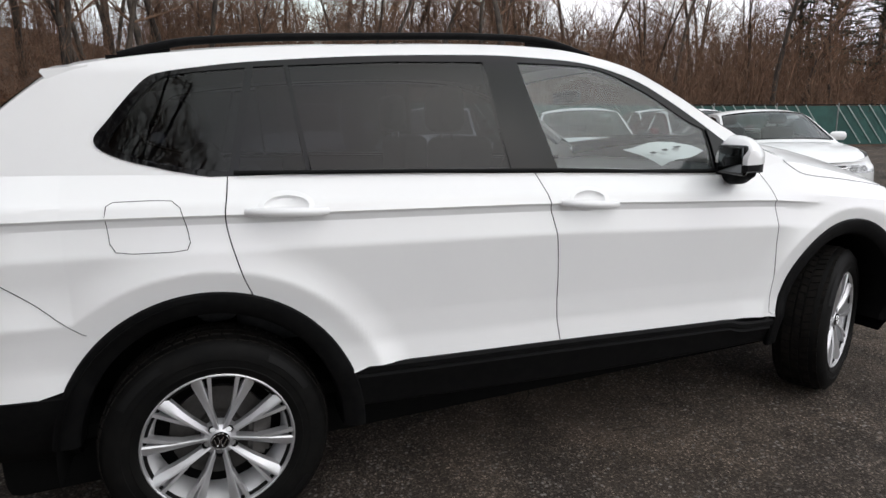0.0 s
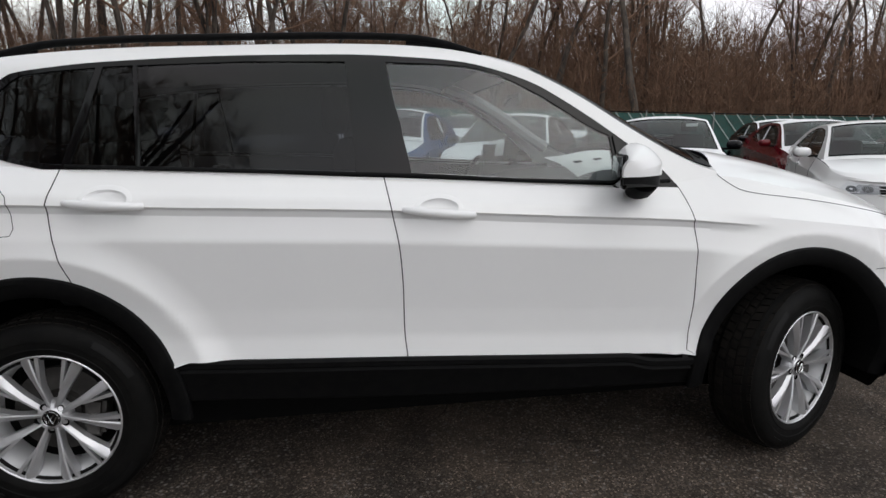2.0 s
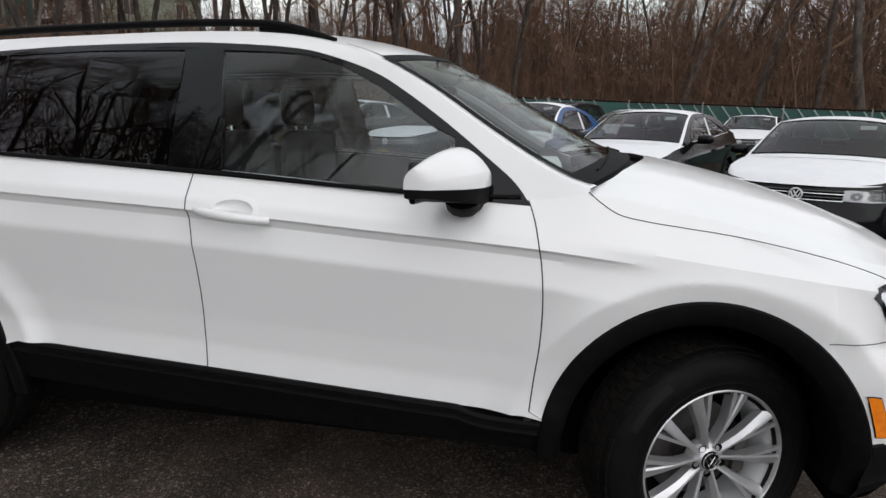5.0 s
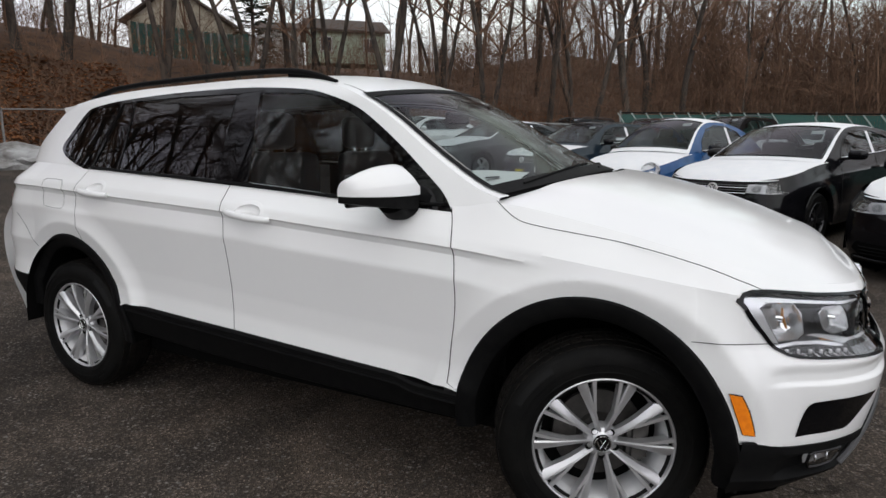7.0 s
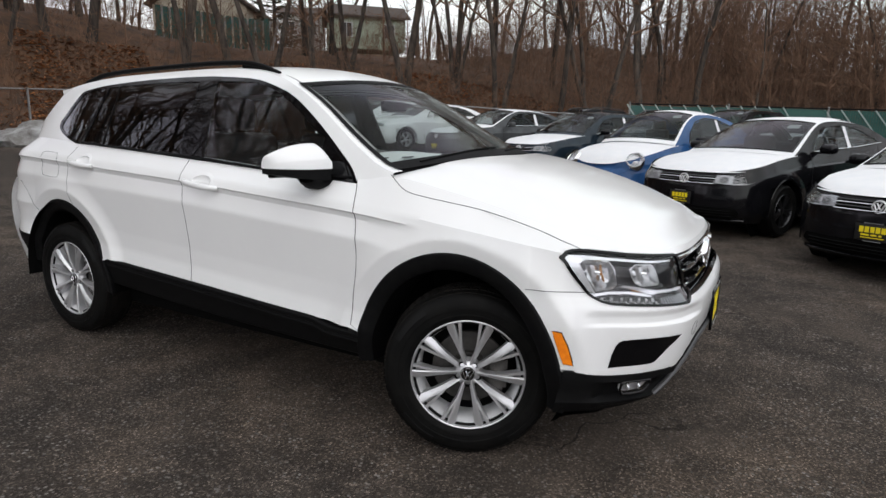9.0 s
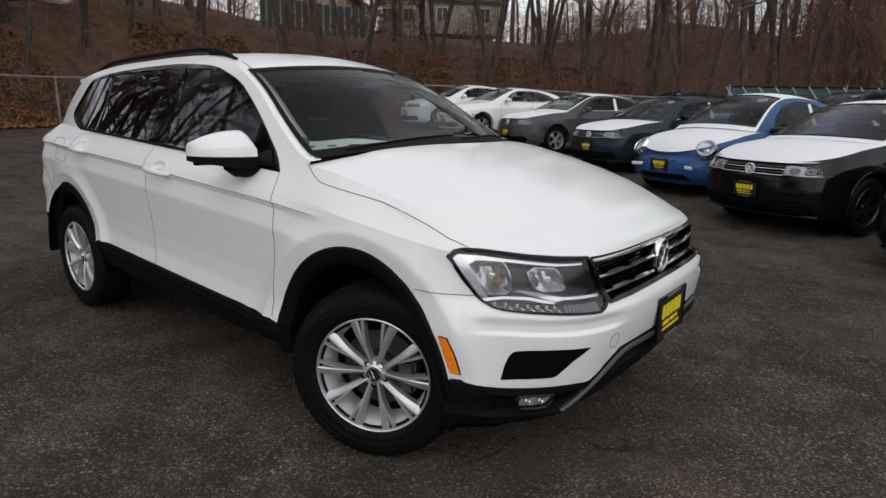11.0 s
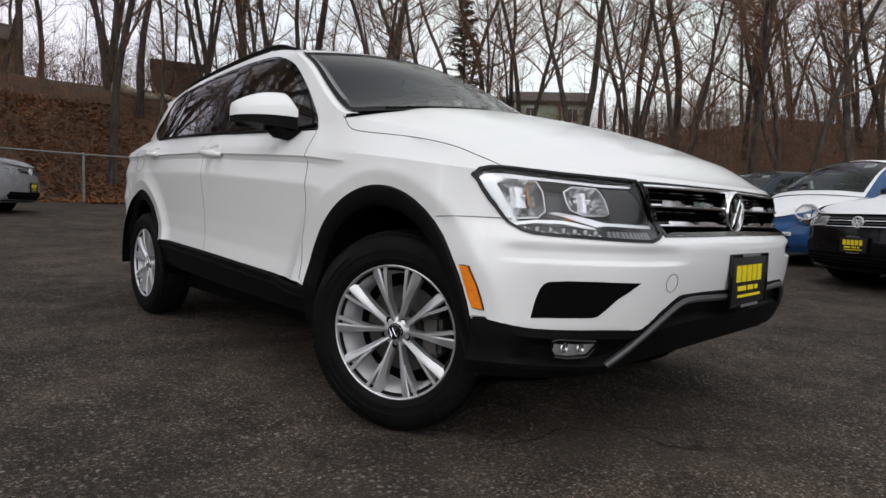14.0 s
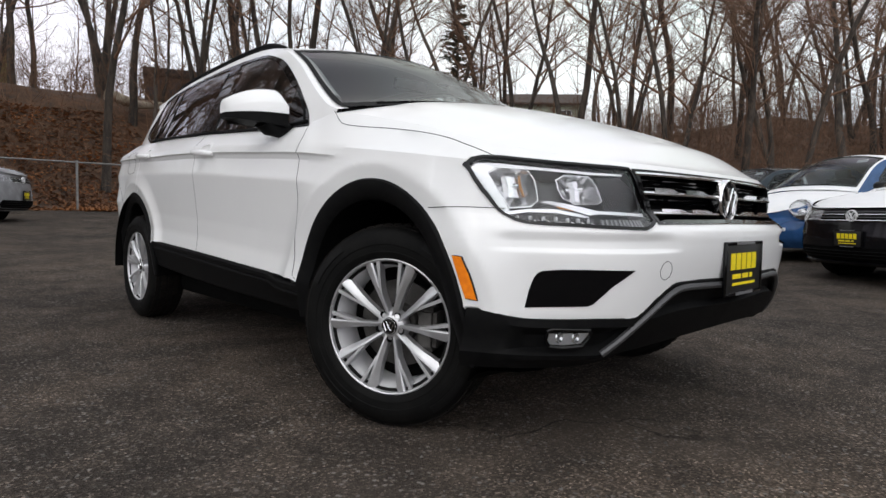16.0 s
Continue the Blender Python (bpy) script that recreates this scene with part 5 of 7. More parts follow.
P_BLACK = paint("black_car_paint", (0.004, 0.004, 0.005))
P_WHITE = M_WHITE
P_BLUE = paint("blue_car_paint", (0.022, 0.072, 0.19))
P_TEAL = paint("dark_slate_car_paint", (0.012, 0.020, 0.028))
P_GREY = paint("grey_car_paint", (0.055, 0.058, 0.060))
P_RED = paint("dark_red_car_paint", (0.10, 0.006, 0.010))
P_SILVER = paint("silver_car_paint", (0.22, 0.22, 0.23), 0.2)
P_NAVY = paint("navy_grey_car_paint", (0.022, 0.027, 0.036))

SEDAN = dict(L=4.64, W=0.89, base=(-0.88, -3.53), R=0.325,
             top=[(-4.64, 1.03), (-4.45, 1.07), (-3.95, 1.075), (-3.0, 1.035), (-1.4, 1.0), (-1.1, 0.982), (-0.7, 0.940), (-0.35, 0.880), (-0.15, 0.830), (0, 0.78)],
             roof=[(-4.15, 1.085), (-3.8, 1.225), (-3.45, 1.335), (-3.0, 1.395), (-2.5, 1.415), (-2.15, 1.392), (-1.9, 1.312), (-1.6, 1.172), (-1.3, 1.03), (-1.2, 0.99)],
             glass=[(-3.74, 1.10), (-3.0, 1.065), (-1.70, 1.022), (-1.80, 1.12), (-2.0, 1.262), (-2.2, 1.330), (-2.5, 1.357), (-2.95, 1.342), (-3.3, 1.265)], pillar=(-2.78,), screen=(0.700, 0.965), back=(0.02, 0.24), crown=0.05, nose=3.8)
HATCH = dict(SEDAN, L=4.26, base=(-0.86, -3.49),
             top=[(-4.26, 1.02), (-3.95, 1.06), (-3.0, 1.03), (-1.4, 0.995), (-1.1, 0.975), (-0.7, 0.935), (-0.35, 0.88), (-0.15, 0.83), (0, 0.775)],
             roof=[(-4.16, 1.09), (-4.02, 1.24), (-3.86, 1.37), (-3.4, 1.425), (-2.5, 1.445), (-2.12, 1.415), (-1.85, 1.31), (-1.55, 1.15), (-1.2, 0.985)],
             glass=[(-3.80, 1.10), (-3.0, 1.06), (-1.68, 1.02), (-1.80, 1.14), (-2.02, 1.30), (-2.4, 1.37), (-3.0, 1.37), (-3.55, 1.33)], back=(0.0, 0.12))
BEETLE = dict(SEDAN, L=4.28, W=0.90, base=(-0.85, -3.39), R=0.335,
              top=[(-4.28, 0.80), (-4.0, 0.92), (-3.4, 0.99), (-2.5, 0.985), (-1.3, 0.965), (-0.95, 0.93), (-0.5, 0.85), (-0.2, 0.74), (0, 0.60)],
              roof=[(-4.12, 0.90), (-3.8, 1.12), (-3.4, 1.31), (-2.9, 1.43), (-2.4, 1.47), (-2.05, 1.445), (-1.75, 1.33), (-1.45, 1.14), (-1.2, 0.97)],
              glass=[(-3.35, 1.10), (-2.6, 1.03), (-1.66, 1.0), (-1.78, 1.16), (-2.05, 1.34), (-2.4, 1.40), (-2.8, 1.37), (-3.2, 1.26)], crown=0.07, nose=2.0)
SUV2 = dict(SEDAN, L=4.55, W=0.91, base=(-0.90, -3.60), R=0.35,
            top=[(-4.55, 1.10), (-3.5, 1.13), (-2.5, 1.10), (-1.2, 1.05), (-0.9, 1.02), (-0.45, 0.97), (-0.15, 0.90), (0, 0.82)],
            roof=[(-4.42, 1.20), (-4.28, 1.40), (-4.1, 1.56), (-3.5, 1.61), (-2.5, 1.63), (-2.05, 1.58), (-1.7, 1.42), (-1.4, 1.23), (-1.12, 1.06)],
            glass=[(-4.0, 1.20), (-3.0, 1.15), (-1.62, 1.10), (-1.75, 1.26), (-2.02, 1.45), (-2.4, 1.54), (-3.0, 1.55), (-3.75, 1.50)], back=(0.0, 0.10))


def simple_wheel(R, material):
    w = new("wheel")
    r = R * 0.66
    tyre = part("tyre", lathe_mesh("tyre", [(r, 0.09), (R * 0.92, 0.10), (R, 0.07), (R, -0.07), (R * 0.92, -0.10), (r, -0.09)], M_TYRE, steps=40), None, w)
    rim = part("rim", lathe_mesh("rim", [(r * 1.01, -0.085), (r * 0.98, -0.095), (r * 0.92, -0.07), (r * 0.9, 0.06)], material, steps=40), None, w)
    part("rim_back", lathe_mesh("rim_back", [(0, 0.05), (r, 0.05)], M_UNDER, steps=24), None, w)
    for k in range(5):
        for o in (-0.13, 0.13):
            a = 2 * math.pi * k / 5 + o + math.pi / 2
            d, s = Vector((math.cos(a), 0, math.sin(a))), Vector((-math.sin(a), 0, math.cos(a)))
            rows = [[d * q + s * h * sg + Vector((0, y, 0)) for sg, y in ((-1, yy + 0.03), (-1, yy), (1, yy), (1, yy + 0.03))] for q, h, yy in ((0.02, 0.014, -0.075), (r * 0.6, 0.011, -0.088), (r * 0.95, 0.016, -0.085))]
            part("spoke", grid_mesh("spoke", rows, material), None, w)
    part("hub", lathe_mesh("hub", [(0, -0.085), (0.03, -0.083), (0.05, -0.075), (0.06, -0.05)], material, steps=20), None, w)
    return w


def parked_car(name, label, T, body, hood_m, roof_m, trim_m, plate=True, badge_on=True, rims=None, rails=False, round_lamps=False, mirror_m=None, tail_only=False):
    """Nose at the origin, looking along +x."""
    car = tagged(new(name), label, "car", "parked cars on the lot")
    L, W, R = T["L"], T["W"], T["R"]
    xf, xr = -0.75, -L + 0.65
    nose = T["nose"]
    topz = lambda x: tab(x, T["top"])
    roofz = lambda x: tab(x, T["roof"])
    arches = [(bx, R + 0.075) for bx in T["base"]]
    ratios = [(0.0, 0.05), (0.16, 0.012), (0.34, 0.0), (0.52, -0.004), (0.70, 0.0), (0.80, 0.006), (0.83, 0.022), (1.0, 0.085)]

    def rows_at(x):
        t = topz(x)
        return [(0.20 + (t - 0.20) * f, i) for f, i in ratios]

    def fx(z):
        t = topz(0)
        return tab(z, [(0.2, -0.12), (0.32, -0.02), (0.45, 0.0), (0.58, -0.015), (t * 0.93, -0.05), (t + 0.02, -0.10)])

    cols = []
    for sgn in (-1, 1):
        for i in range(0, 15):
            cols.append((sgn, "f", math.pi / 2 * (1 - i / 14)))
        for i in range(1, 61):
            cols.append((sgn, "s", xf + (xr - xf) * i / 60))
        for i in range(1, 13):
            cols.append((sgn, "r", math.pi / 2 * i / 12))
    n = 75 + 12
    sub = 4

    def point(c, r):
        k, f = min(r // sub, len(ratios) - 2), (r - sub * min(r // sub, len(ratios) - 2)) / sub
        def zi(x):
            q = rows_at(x)
            return q[k][0] + (q[k + 1][0] - q[k][0]) * f, q[k][1] + (q[k + 1][1] - q[k][1]) * f
        if c[1] == "s":
            z, i = zi(c[2])
            bulge = 0.02 * max(0, *(smooth(rr + 0.12, rr + 0.02, math.hypot(c[2] - bx, z - R)) for bx, rr in arches))
            return Vector((c[2], c[0] * (W - i - 0.012 * ((c[2] + L / 2) / 1.5) ** 2 + bulge), z))
        front = c[1] == "f"
        x0 = xf if front else xr
        x = x0
        for _ in range(4):
            z, i = zi(x)
            e = fx(z) if front else -L + 0.05 + 0.1 * abs(z - 0.6)
            x = x0 + (e - x0) * math.sin(c[2]) ** (2 / nose)
        w = W - zi(x0)[1] - 0.012 * ((x0 + L / 2) / 1.5) ** 2
        return Vector((x, c[0] * w * math.cos(c[2]) ** (2 / 2.3), z))

    nr = sub * (len(ratios) - 1) + 1
    for sgn, tag in ((-1, 0), (1, n)):
        grid = [[point(c, r) for r in range(nr)] for c in cols[tag:tag + n]]
        keep = lambda i, j, c: not any(math.hypot(c.x - bx, c.z - R) < rr for bx, rr in arches)
        part("body_side", grid_mesh("body_side", grid, body, keep=keep, sharp=28), None, car)
        for bx, rr in arches:
            rows = [[Vector((bx + (rr + da) * math.cos(a), sgn * (W - 0.012 * ((bx + L / 2) / 1.5) ** 2 + dy), R + (rr + da) * math.sin(a))) for da, dy in ((0.014, 0.012), (0.006, 0.020), (-0.012, 0.016), (-0.015, -0.25))] for a in (math.pi * (-0.06 + 1.12 * i / 24) for i in range(25))]
            part("arch_lip", grid_mesh("arch_lip", rows, trim_m), None, car)
            rows = [[Vector((bx + q * math.cos(a), sgn * 0.62, R + q * math.sin(a))) for q in (0.02, rr + 0.02)] for a in (2 * math.pi * i / 20 for i in range(21))]
            part("arch_wall", grid_mesh("arch_wall", rows, M_UNDER), None, car)
        # door gaps
        for gx in (-1.55, -2.68, -3.58):
            if gx < xr:
                continue
            line = []
            for i in range(17):
                r = int(3 + (nr - 4) * i / 16)
                x = gx + 0.06 * math.sin(math.pi * i / 16)
                p = point((sgn, "s", x), r)
                if not any(math.hypot(p.x - bx, p.z - R) < rr + 0.02 for bx, rr in arches):
                    line.append(p + Vector((0, sgn * 0.0005, 0)))
            if len(line) > 3:
                part("door_gap", tube_mesh("door_gap", line, 0.003, M_GAP, 5), None, car)
        for hx in (-2.55, -3.45):
            if hx > xr and not tail_only:
                p = point((sgn, "s", hx), int(nr * 0.8))
                part("door_handle", box_bm((0.20, 0.035, 0.03), p + Vector((0, sgn * 0.012, 0.0)), 0.012), body, car)
    # hood and boot lid
    for part_name, xa, xb, m in (("hood", -1.28, None, hood_m), ("boot_lid", T["roof"][0][0] + 0.05, -L + 0.06, body)):
        rows = []
        for i in range(21):
            row = []
            for j in range(25):
                v = -1 + 2 * j / 24
                y = (W - 0.105) * v
                if xb is None:
                    x1 = xf + (-0.07 - xf) * (1 - min(0.999, abs(v)) ** 2.3) ** (1 / nose)
                    x0 = xa + 0.16 * (1 - v * v)
                else:
                    x0 = xa
                    x1 = xr + (xb - xr) * (1 - min(0.999, abs(v)) ** 2.3) ** (1 / 2.6)
                x = x0 + (x1 - x0) * i / 20
                row.append(Vector((x, y, topz(x) + T["crown"] * (1 - v * v) * (0.6 if xb else 1.0) - 0.035 * smooth(0.86, 1, i / 20))))
            rows.append(row)
        part(part_name, grid_mesh(part_name, rows, m), None, car, "white transit film on the hood" if m is M_FILM and xb is None else "")
    # cabin
    r0, r1 = T["roof"][0][0], T["roof"][-1][0]
    gy = lambda x, z: W - 0.125 - 0.42 * (z - topz(x))
    for sgn in (-1, 1):
        place = lambda x, z, d: Vector((x, sgn * (gy(x, z) + d), z))
        xs = [r0 + (r1 - r0) * i / 80 for i in range(81)]
        rows = [[place(x, topz(x) - 0.01 + (max(roofz(x), topz(x)) - topz(x) + 0.01) * j / 12, 0) for j in range(13)] for x in xs]
        part("cabin_side", grid_mesh("cabin_side", rows, body, keep=lambda i, j, c: not inside(T["glass"], c.x, c.z)), None, car)
        out = grow(T["glass"], 0.022)
        part("window_trim", ring_mesh("window_trim", out, [T["glass"]], place, 0.006, M_GLOSS_BLACK), None, car)
        v, f = fill_outline(T["glass"], place, -0.004, 0.4)
        g = part("side_glass", mesh_of("side_glass", v, f, M_CAR_GLASS), None, car)
        for px in T["pillar"]:
            poly = [(px - 0.045, topz(px) + 0.02), (px + 0.055, topz(px) + 0.02), (px + 0.045, roofz(px) - 0.055), (px - 0.035, roofz(px) - 0.055)]
            v, f = fill_outline(poly, place, 0.004, 0.4)
            part("pillar", mesh_of("pillar", v, f, M_FILM if hood_m is M_FILM else M_GLOSS_BLACK), None, car)
        p = Vector((-1.72, sgn * (W + 0.055), topz(-1.72) + 0.06))
        mr = part("door_mirror", box_bm((0.15, 0.21, 0.125), p, 0.055, 4, pose(0, 0, 0, 0, 0, -sgn * 14)), mirror_m or body, car)
        belt = [place(x, topz(x) + 0.022, 0.012) for x in (T["glass"][0][0] - 0.05 + (T["glass"][2][0] - T["glass"][0][0] + 0.05) * k / 20 for k in range(21))]
        part("belt_trim", tube_mesh("belt_trim", belt, 0.009, M_CHROME, 6), None, car, "bright belt moulding")
        part("mirror_arm", box_bm((0.06, 0.12, 0.03), p + Vector((0.0, -sgn * 0.13, -0.05)), 0.01), M_BLACK_TRIM, mr)
    def tp(s, v):
        x = r0 + (r1 - r0) * s
        z = max(roofz(x), topz(x))
        k = 1 - abs(v) ** 2.4
        return Vector((x + tab(s, [(0, -0.12), (0.3, -0.02), (0.65, 0.06), (1, 0.16)]) * k, v * gy(x, z), z + T["crown"] * (0.8 + 0.5 * smooth(0.78, 0.62, s) * smooth(0.05, 0.3, s)) * k))
    NT = 72
    s0, s1 = T["screen"]
    b0, b1 = T["back"]
    in_glass = lambda s, v: abs(v) < 0.92 and (s0 < s < s1 or b0 < s < b1)
    rows = [[tp(i / NT, -1 + j / 12) for j in range(25)] for i in range(NT + 1)]
    part("roof", grid_mesh("roof", rows, roof_m, keep=lambda i, j, c: not in_glass((i + 0.5) / NT, -1 + (j + 0.5) / 12)), None, car, "white transit film on the roof" if roof_m is M_FILM and body is not M_WHITE else "")
    for nm, (a, b) in (("windscreen", (s0, s1)), ("rear_window", (b0, b1))):
        rows = [[tp(a - 0.006 + (b - a + 0.012) * i / 12, -0.93 + 1.86 * j / 20) + Vector((0.002, 0, 0.003)) for j in range(21)] for i in range(13)]
        part(nm, grid_mesh(nm, rows, M_CAR_GLASS, up=Vector((0.3, 0, 1))), None, car)
    fr = [tp(s0 - 0.006, -0.93 + 1.86 * j / 20) for j in range(21)] + [tp(s0 + (s1 - s0) * j / 12, 0.93) for j in range(13)] + [tp(s1, 0.93 - 1.86 * j / 20) for j in range(21)] + [tp(s1 + (s0 - s1) * j / 12, -0.93) for j in range(13)]
    part("screen_border", tube_mesh("screen_border", fr, 0.014, M_GLOSS_BLACK, 6, close=True), None, car)
    st = part("screen_sticker", box_bm((0.004, 0.16, 0.07), (0, 0, 0)), M_PAPER, car)
    p0, p1 = tp(s0 + 0.035, 0.55), tp(s0 + 0.06, 0.55)
    st.matrix_basis = Matrix.Translation(tp(s0 + 0.045, 0.6) + Vector((-0.02, 0, -0.012))) @ pose(0, 0, 0, 0, -52, 0)
    # inside
    part("floor_pan", box_bm((L - 0.7, W * 1.6, 0.06), (-L / 2, 0, 0.28), 0.02), M_UNDER, car)
    part("dashboard", box_bm((0.55, W * 1.55, 0.3), (-1.45, 0, topz(-1.4) - 0.14), 0.06), M_DASH, car)
    for y in (-0.36, 0.36):
        part("seat", box_bm((0.16, 0.46, 0.85), (-2.45, y, 0.78), 0.05), M_SEAT, car)
        part("headrest", box_bm((0.10, 0.24, 0.16), (-2.50, y, topz(-2.4) + 0.30), 0.035), M_SEAT, car)
    part("rear_seat", box_bm((0.2, W * 1.45, 0.6), (-3.35, 0, 0.78), 0.05), M_SEAT, car)

    # nose details, laid on the front
    def nf(y, z, d):
        t = topz(xf)
        f = (z - 0.20) / (topz(-0.1) - 0.20)
        i = float(np.interp(f, [q[0] for q in ratios], [q[1] for q in ratios]))
        w = W - i - 0.012 * ((xf + L / 2) / 1.5) ** 2
        u = min(0.995, abs(y) / w)
        return Vector((xf + (fx(z) - xf) * (1 - u ** 2.3) ** (1 / nose) + d, y, z))
    zt0 = topz(-0.05)
    if not tail_only:
        if round_lamps:
            for s in (-1, 1):
                c = nf(s * 0.62, 0.68, 0.0)
                lamp = part("headlight", lathe_mesh("headlight", [(0.0, 0.055), (0.085, 0.05), (0.128, 0.032), (0.143, 0.006), (0.146, -0.07)], M_LENS, "x", 32), None, car, "round clear headlight")
                turn = pose(0, 0, 0, 0, -38, s * 24)
                lamp.matrix_basis = Matrix.Translation(c + Vector((0.045, s * 0.01, 0.07))) @ turn
                rg = part("headlight_ring", lathe_mesh("headlight_ring", [(0.131, 0.024), (0.139, 0.040), (0.149, 0.026), (0.154, -0.06)], M_CHROME, "x", 32), None, lamp)
                bw = part("reflector", lathe_mesh("reflector", [(0.14, 0.0), (0.11, -0.025), (0.06, -0.042), (0.043, -0.024), (0.0, 0.0)], M_REFLECT, "x", 32), None, lamp)
                bar = part("bumper_film", box_bm((0.03, 0.30, 0.05), nf(s * 0.45, 0.47, 0.012), 0.012, 2, pose(0, 0, 0, 0, 0, -s * 22)), M_FILM, car)
            v, f = fill_outline([(-0.5, 0.27), (0.5, 0.27), (0.42, 0.36), (-0.42, 0.36)], nf, 0.012, 0.08)
            part("lower_intake", mesh_of("lower_intake", v, f, M_BLACK_TRIM), None, car)
        else:
            for s in (-1, 1):
                poly = [(s * a, b) for a, b in ((0.38, zt0 - 0.105), (0.62, zt0 - 0.115), (0.79, zt0 - 0.105), (0.845, zt0 - 0.06), (0.848, zt0 + 0.0), (0.76, zt0 + 0.012), (0.60, zt0 + 0.006), (0.39, zt0 - 0.012))]
                v, f = fill_outline(dense(poly, 3), nf, 0.004, 0.06)
                lamp = part("headlight", mesh_of("headlight", v, f, M_LAMP_LIGHT), None, car, "clear headlight")
                for cy in (0.50, 0.64):
                    rows = [[nf(s * (cy + 0.05 * q * math.cos(a)), zt0 - 0.06 + 0.034 * q * math.sin(a), 0.010 - 0.005 * (1 - q)) for a in (2 * math.pi * k / 16 for k in range(16))] for q in (1.0, 0.7, 0.3)]
                    part("reflector", grid_mesh("reflector", rows, M_LAMP_GREY, close=True), None, lamp)
                v, f = fill_outline(dense(poly, 3), nf, 0.018, 0.06)
                part("lens", mesh_of("lens", v, f, M_LENS), None, lamp)
                v, f = fill_outline([(s * a, b) for a, b in ((0.795, zt0 - 0.085), (0.832, zt0 - 0.065), (0.835, zt0 - 0.015), (0.80, zt0 - 0.012))], nf, 0.014, 0.06)
                part("amber_corner", mesh_of("amber_corner", v, f, M_AMBER), None, lamp)
            poly = [(-0.39, zt0 - 0.115), (0.39, zt0 - 0.115), (0.40, zt0 - 0.022), (-0.40, zt0 - 0.022)]
            v, f = fill_outline(dense(poly, 4), nf, 0.006, 0.1)
            gr = part("grille", mesh_of("grille", v, f, M_UNDER), None, car, "black grille with chrome bars")
            for z in (zt0 - 0.112, zt0 - 0.08, zt0 - 0.05, zt0 - 0.024):
                part("grille_bar", tube_mesh("grille_bar", [nf(-0.40 + 0.8 * k / 16, z, 0.012) for k in range(17)], 0.006, M_CHROME if z in (zt0 - 0.112, zt0 - 0.05) else M_SATIN, 6), None, gr)
            v, f = fill_outline([(-0.62, 0.26), (0.62, 0.26), (0.70, 0.33), (0.66, 0.40), (-0.66, 0.40), (-0.70, 0.33)], nf, 0.010, 0.08)
            lw = part("lower_intake", mesh_of("lower_intake", v, f, M_UNDER), None, car)
            for z in (0.29, 0.325, 0.36):
                part("intake_slat", tube_mesh("intake_slat", [nf(-0.62 + 1.24 * k / 20, z, 0.014) for k in range(21)], 0.006, M_BLACK_TRIM, 6), None, lw)
            part("lower_lip", tube_mesh("lower_lip", [nf(-0.72 + 1.44 * k / 24, 0.235, 0.01) for k in range(25)], 0.014, trim_m if body is not M_WHITE else M_WHITE, 6), None, car)
        if badge_on:
            c = nf(0, zt0 - 0.065, 0.02)
            bd = part("badge", lathe_mesh("badge", [(0.0, 0.004), (0.05, 0.003), (0.056, -0.02)], M_GLOSS_BLACK, "x", 28), None, car, "round chrome emblem")
            bd.matrix_basis = Matrix.Translation(c)
            part("badge_ring", lathe_mesh("badge_ring", [(0.049, 0.003), (0.052, 0.012), (0.062, 0.010), (0.064, -0.01)], M_BADGE, "x", 28), None, bd)
            emblem_strokes(bd, 0.050, lambda u, v: Vector((0.008, u, v)), 0.0075, M_BADGE)
        if plate:
            number_plate(car, Matrix.Translation(nf(0, 0.495, 0.02)) @ NOSE)
    if rails:
        for s in (-1, 1):
            line = [Vector((x, s * (gy(x, roofz(x)) - 0.05), roofz(x) + 0.02 + 0.05 * smooth(-4.1, -3.85, x) * smooth(-2.0, -2.25, x))) for x in (-4.1 + 2.1 * k / 20 for k in range(21))]
            part("roof_rail", tube_mesh("roof_rail", line, 0.018, M_SATIN, 8), None, car)
    w = simple_wheel(R, rims or M_ALLOY)
    w.parent = car
    w.matrix_basis = pose(T["base"][0], -(W - 0.11), R)
    for x, s in ((T["base"][0], 1), (T["base"][1], -1), (T["base"][1], 1)):
        c = copy_thing(w, pose(x, s * (W - 0.11), R, 0, 30, 180 if s > 0 else 0))
        c.parent = car
    return car


HEAD = 245.5                   # the row's cars look this way, in degrees from +x


def ground_z(x, y):
    z = tab(x, [(-60, 1.4), (-25, 0.85), (-18, 0.72), (-10, 0.46), (-3, 0.05), (-1.6, 0.0), (2.5, 0.0), (5, -0.05), (15, -0.25), (40, -0.4)])
    return z + tab(y, [(-60, 0), (-5, 0), (2.5, 0), (3.3, 0), (5, 0.05), (7, 0.14), (10, 0.27), (16, 0.42), (22, 0.52), (60, 0.6)]) * smooth(40, 0, x)


def stand(car, x, y, head=HEAD):
    """Puts a car's nose over x, y, resting on the ground."""
    d = Vector((math.cos(radians(head)), math.sin(radians(head))))
    a, b = ground_z(x - 0.88 * d.x, y - 0.88 * d.y), ground_z(x - 3.5 * d.x, y - 3.5 * d.y)
    pitch = math.degrees(math.atan2(b - a, 2.62))
    return pose(x, y, a + 0.88 * (a - b) / 2.62, 0, pitch, head)


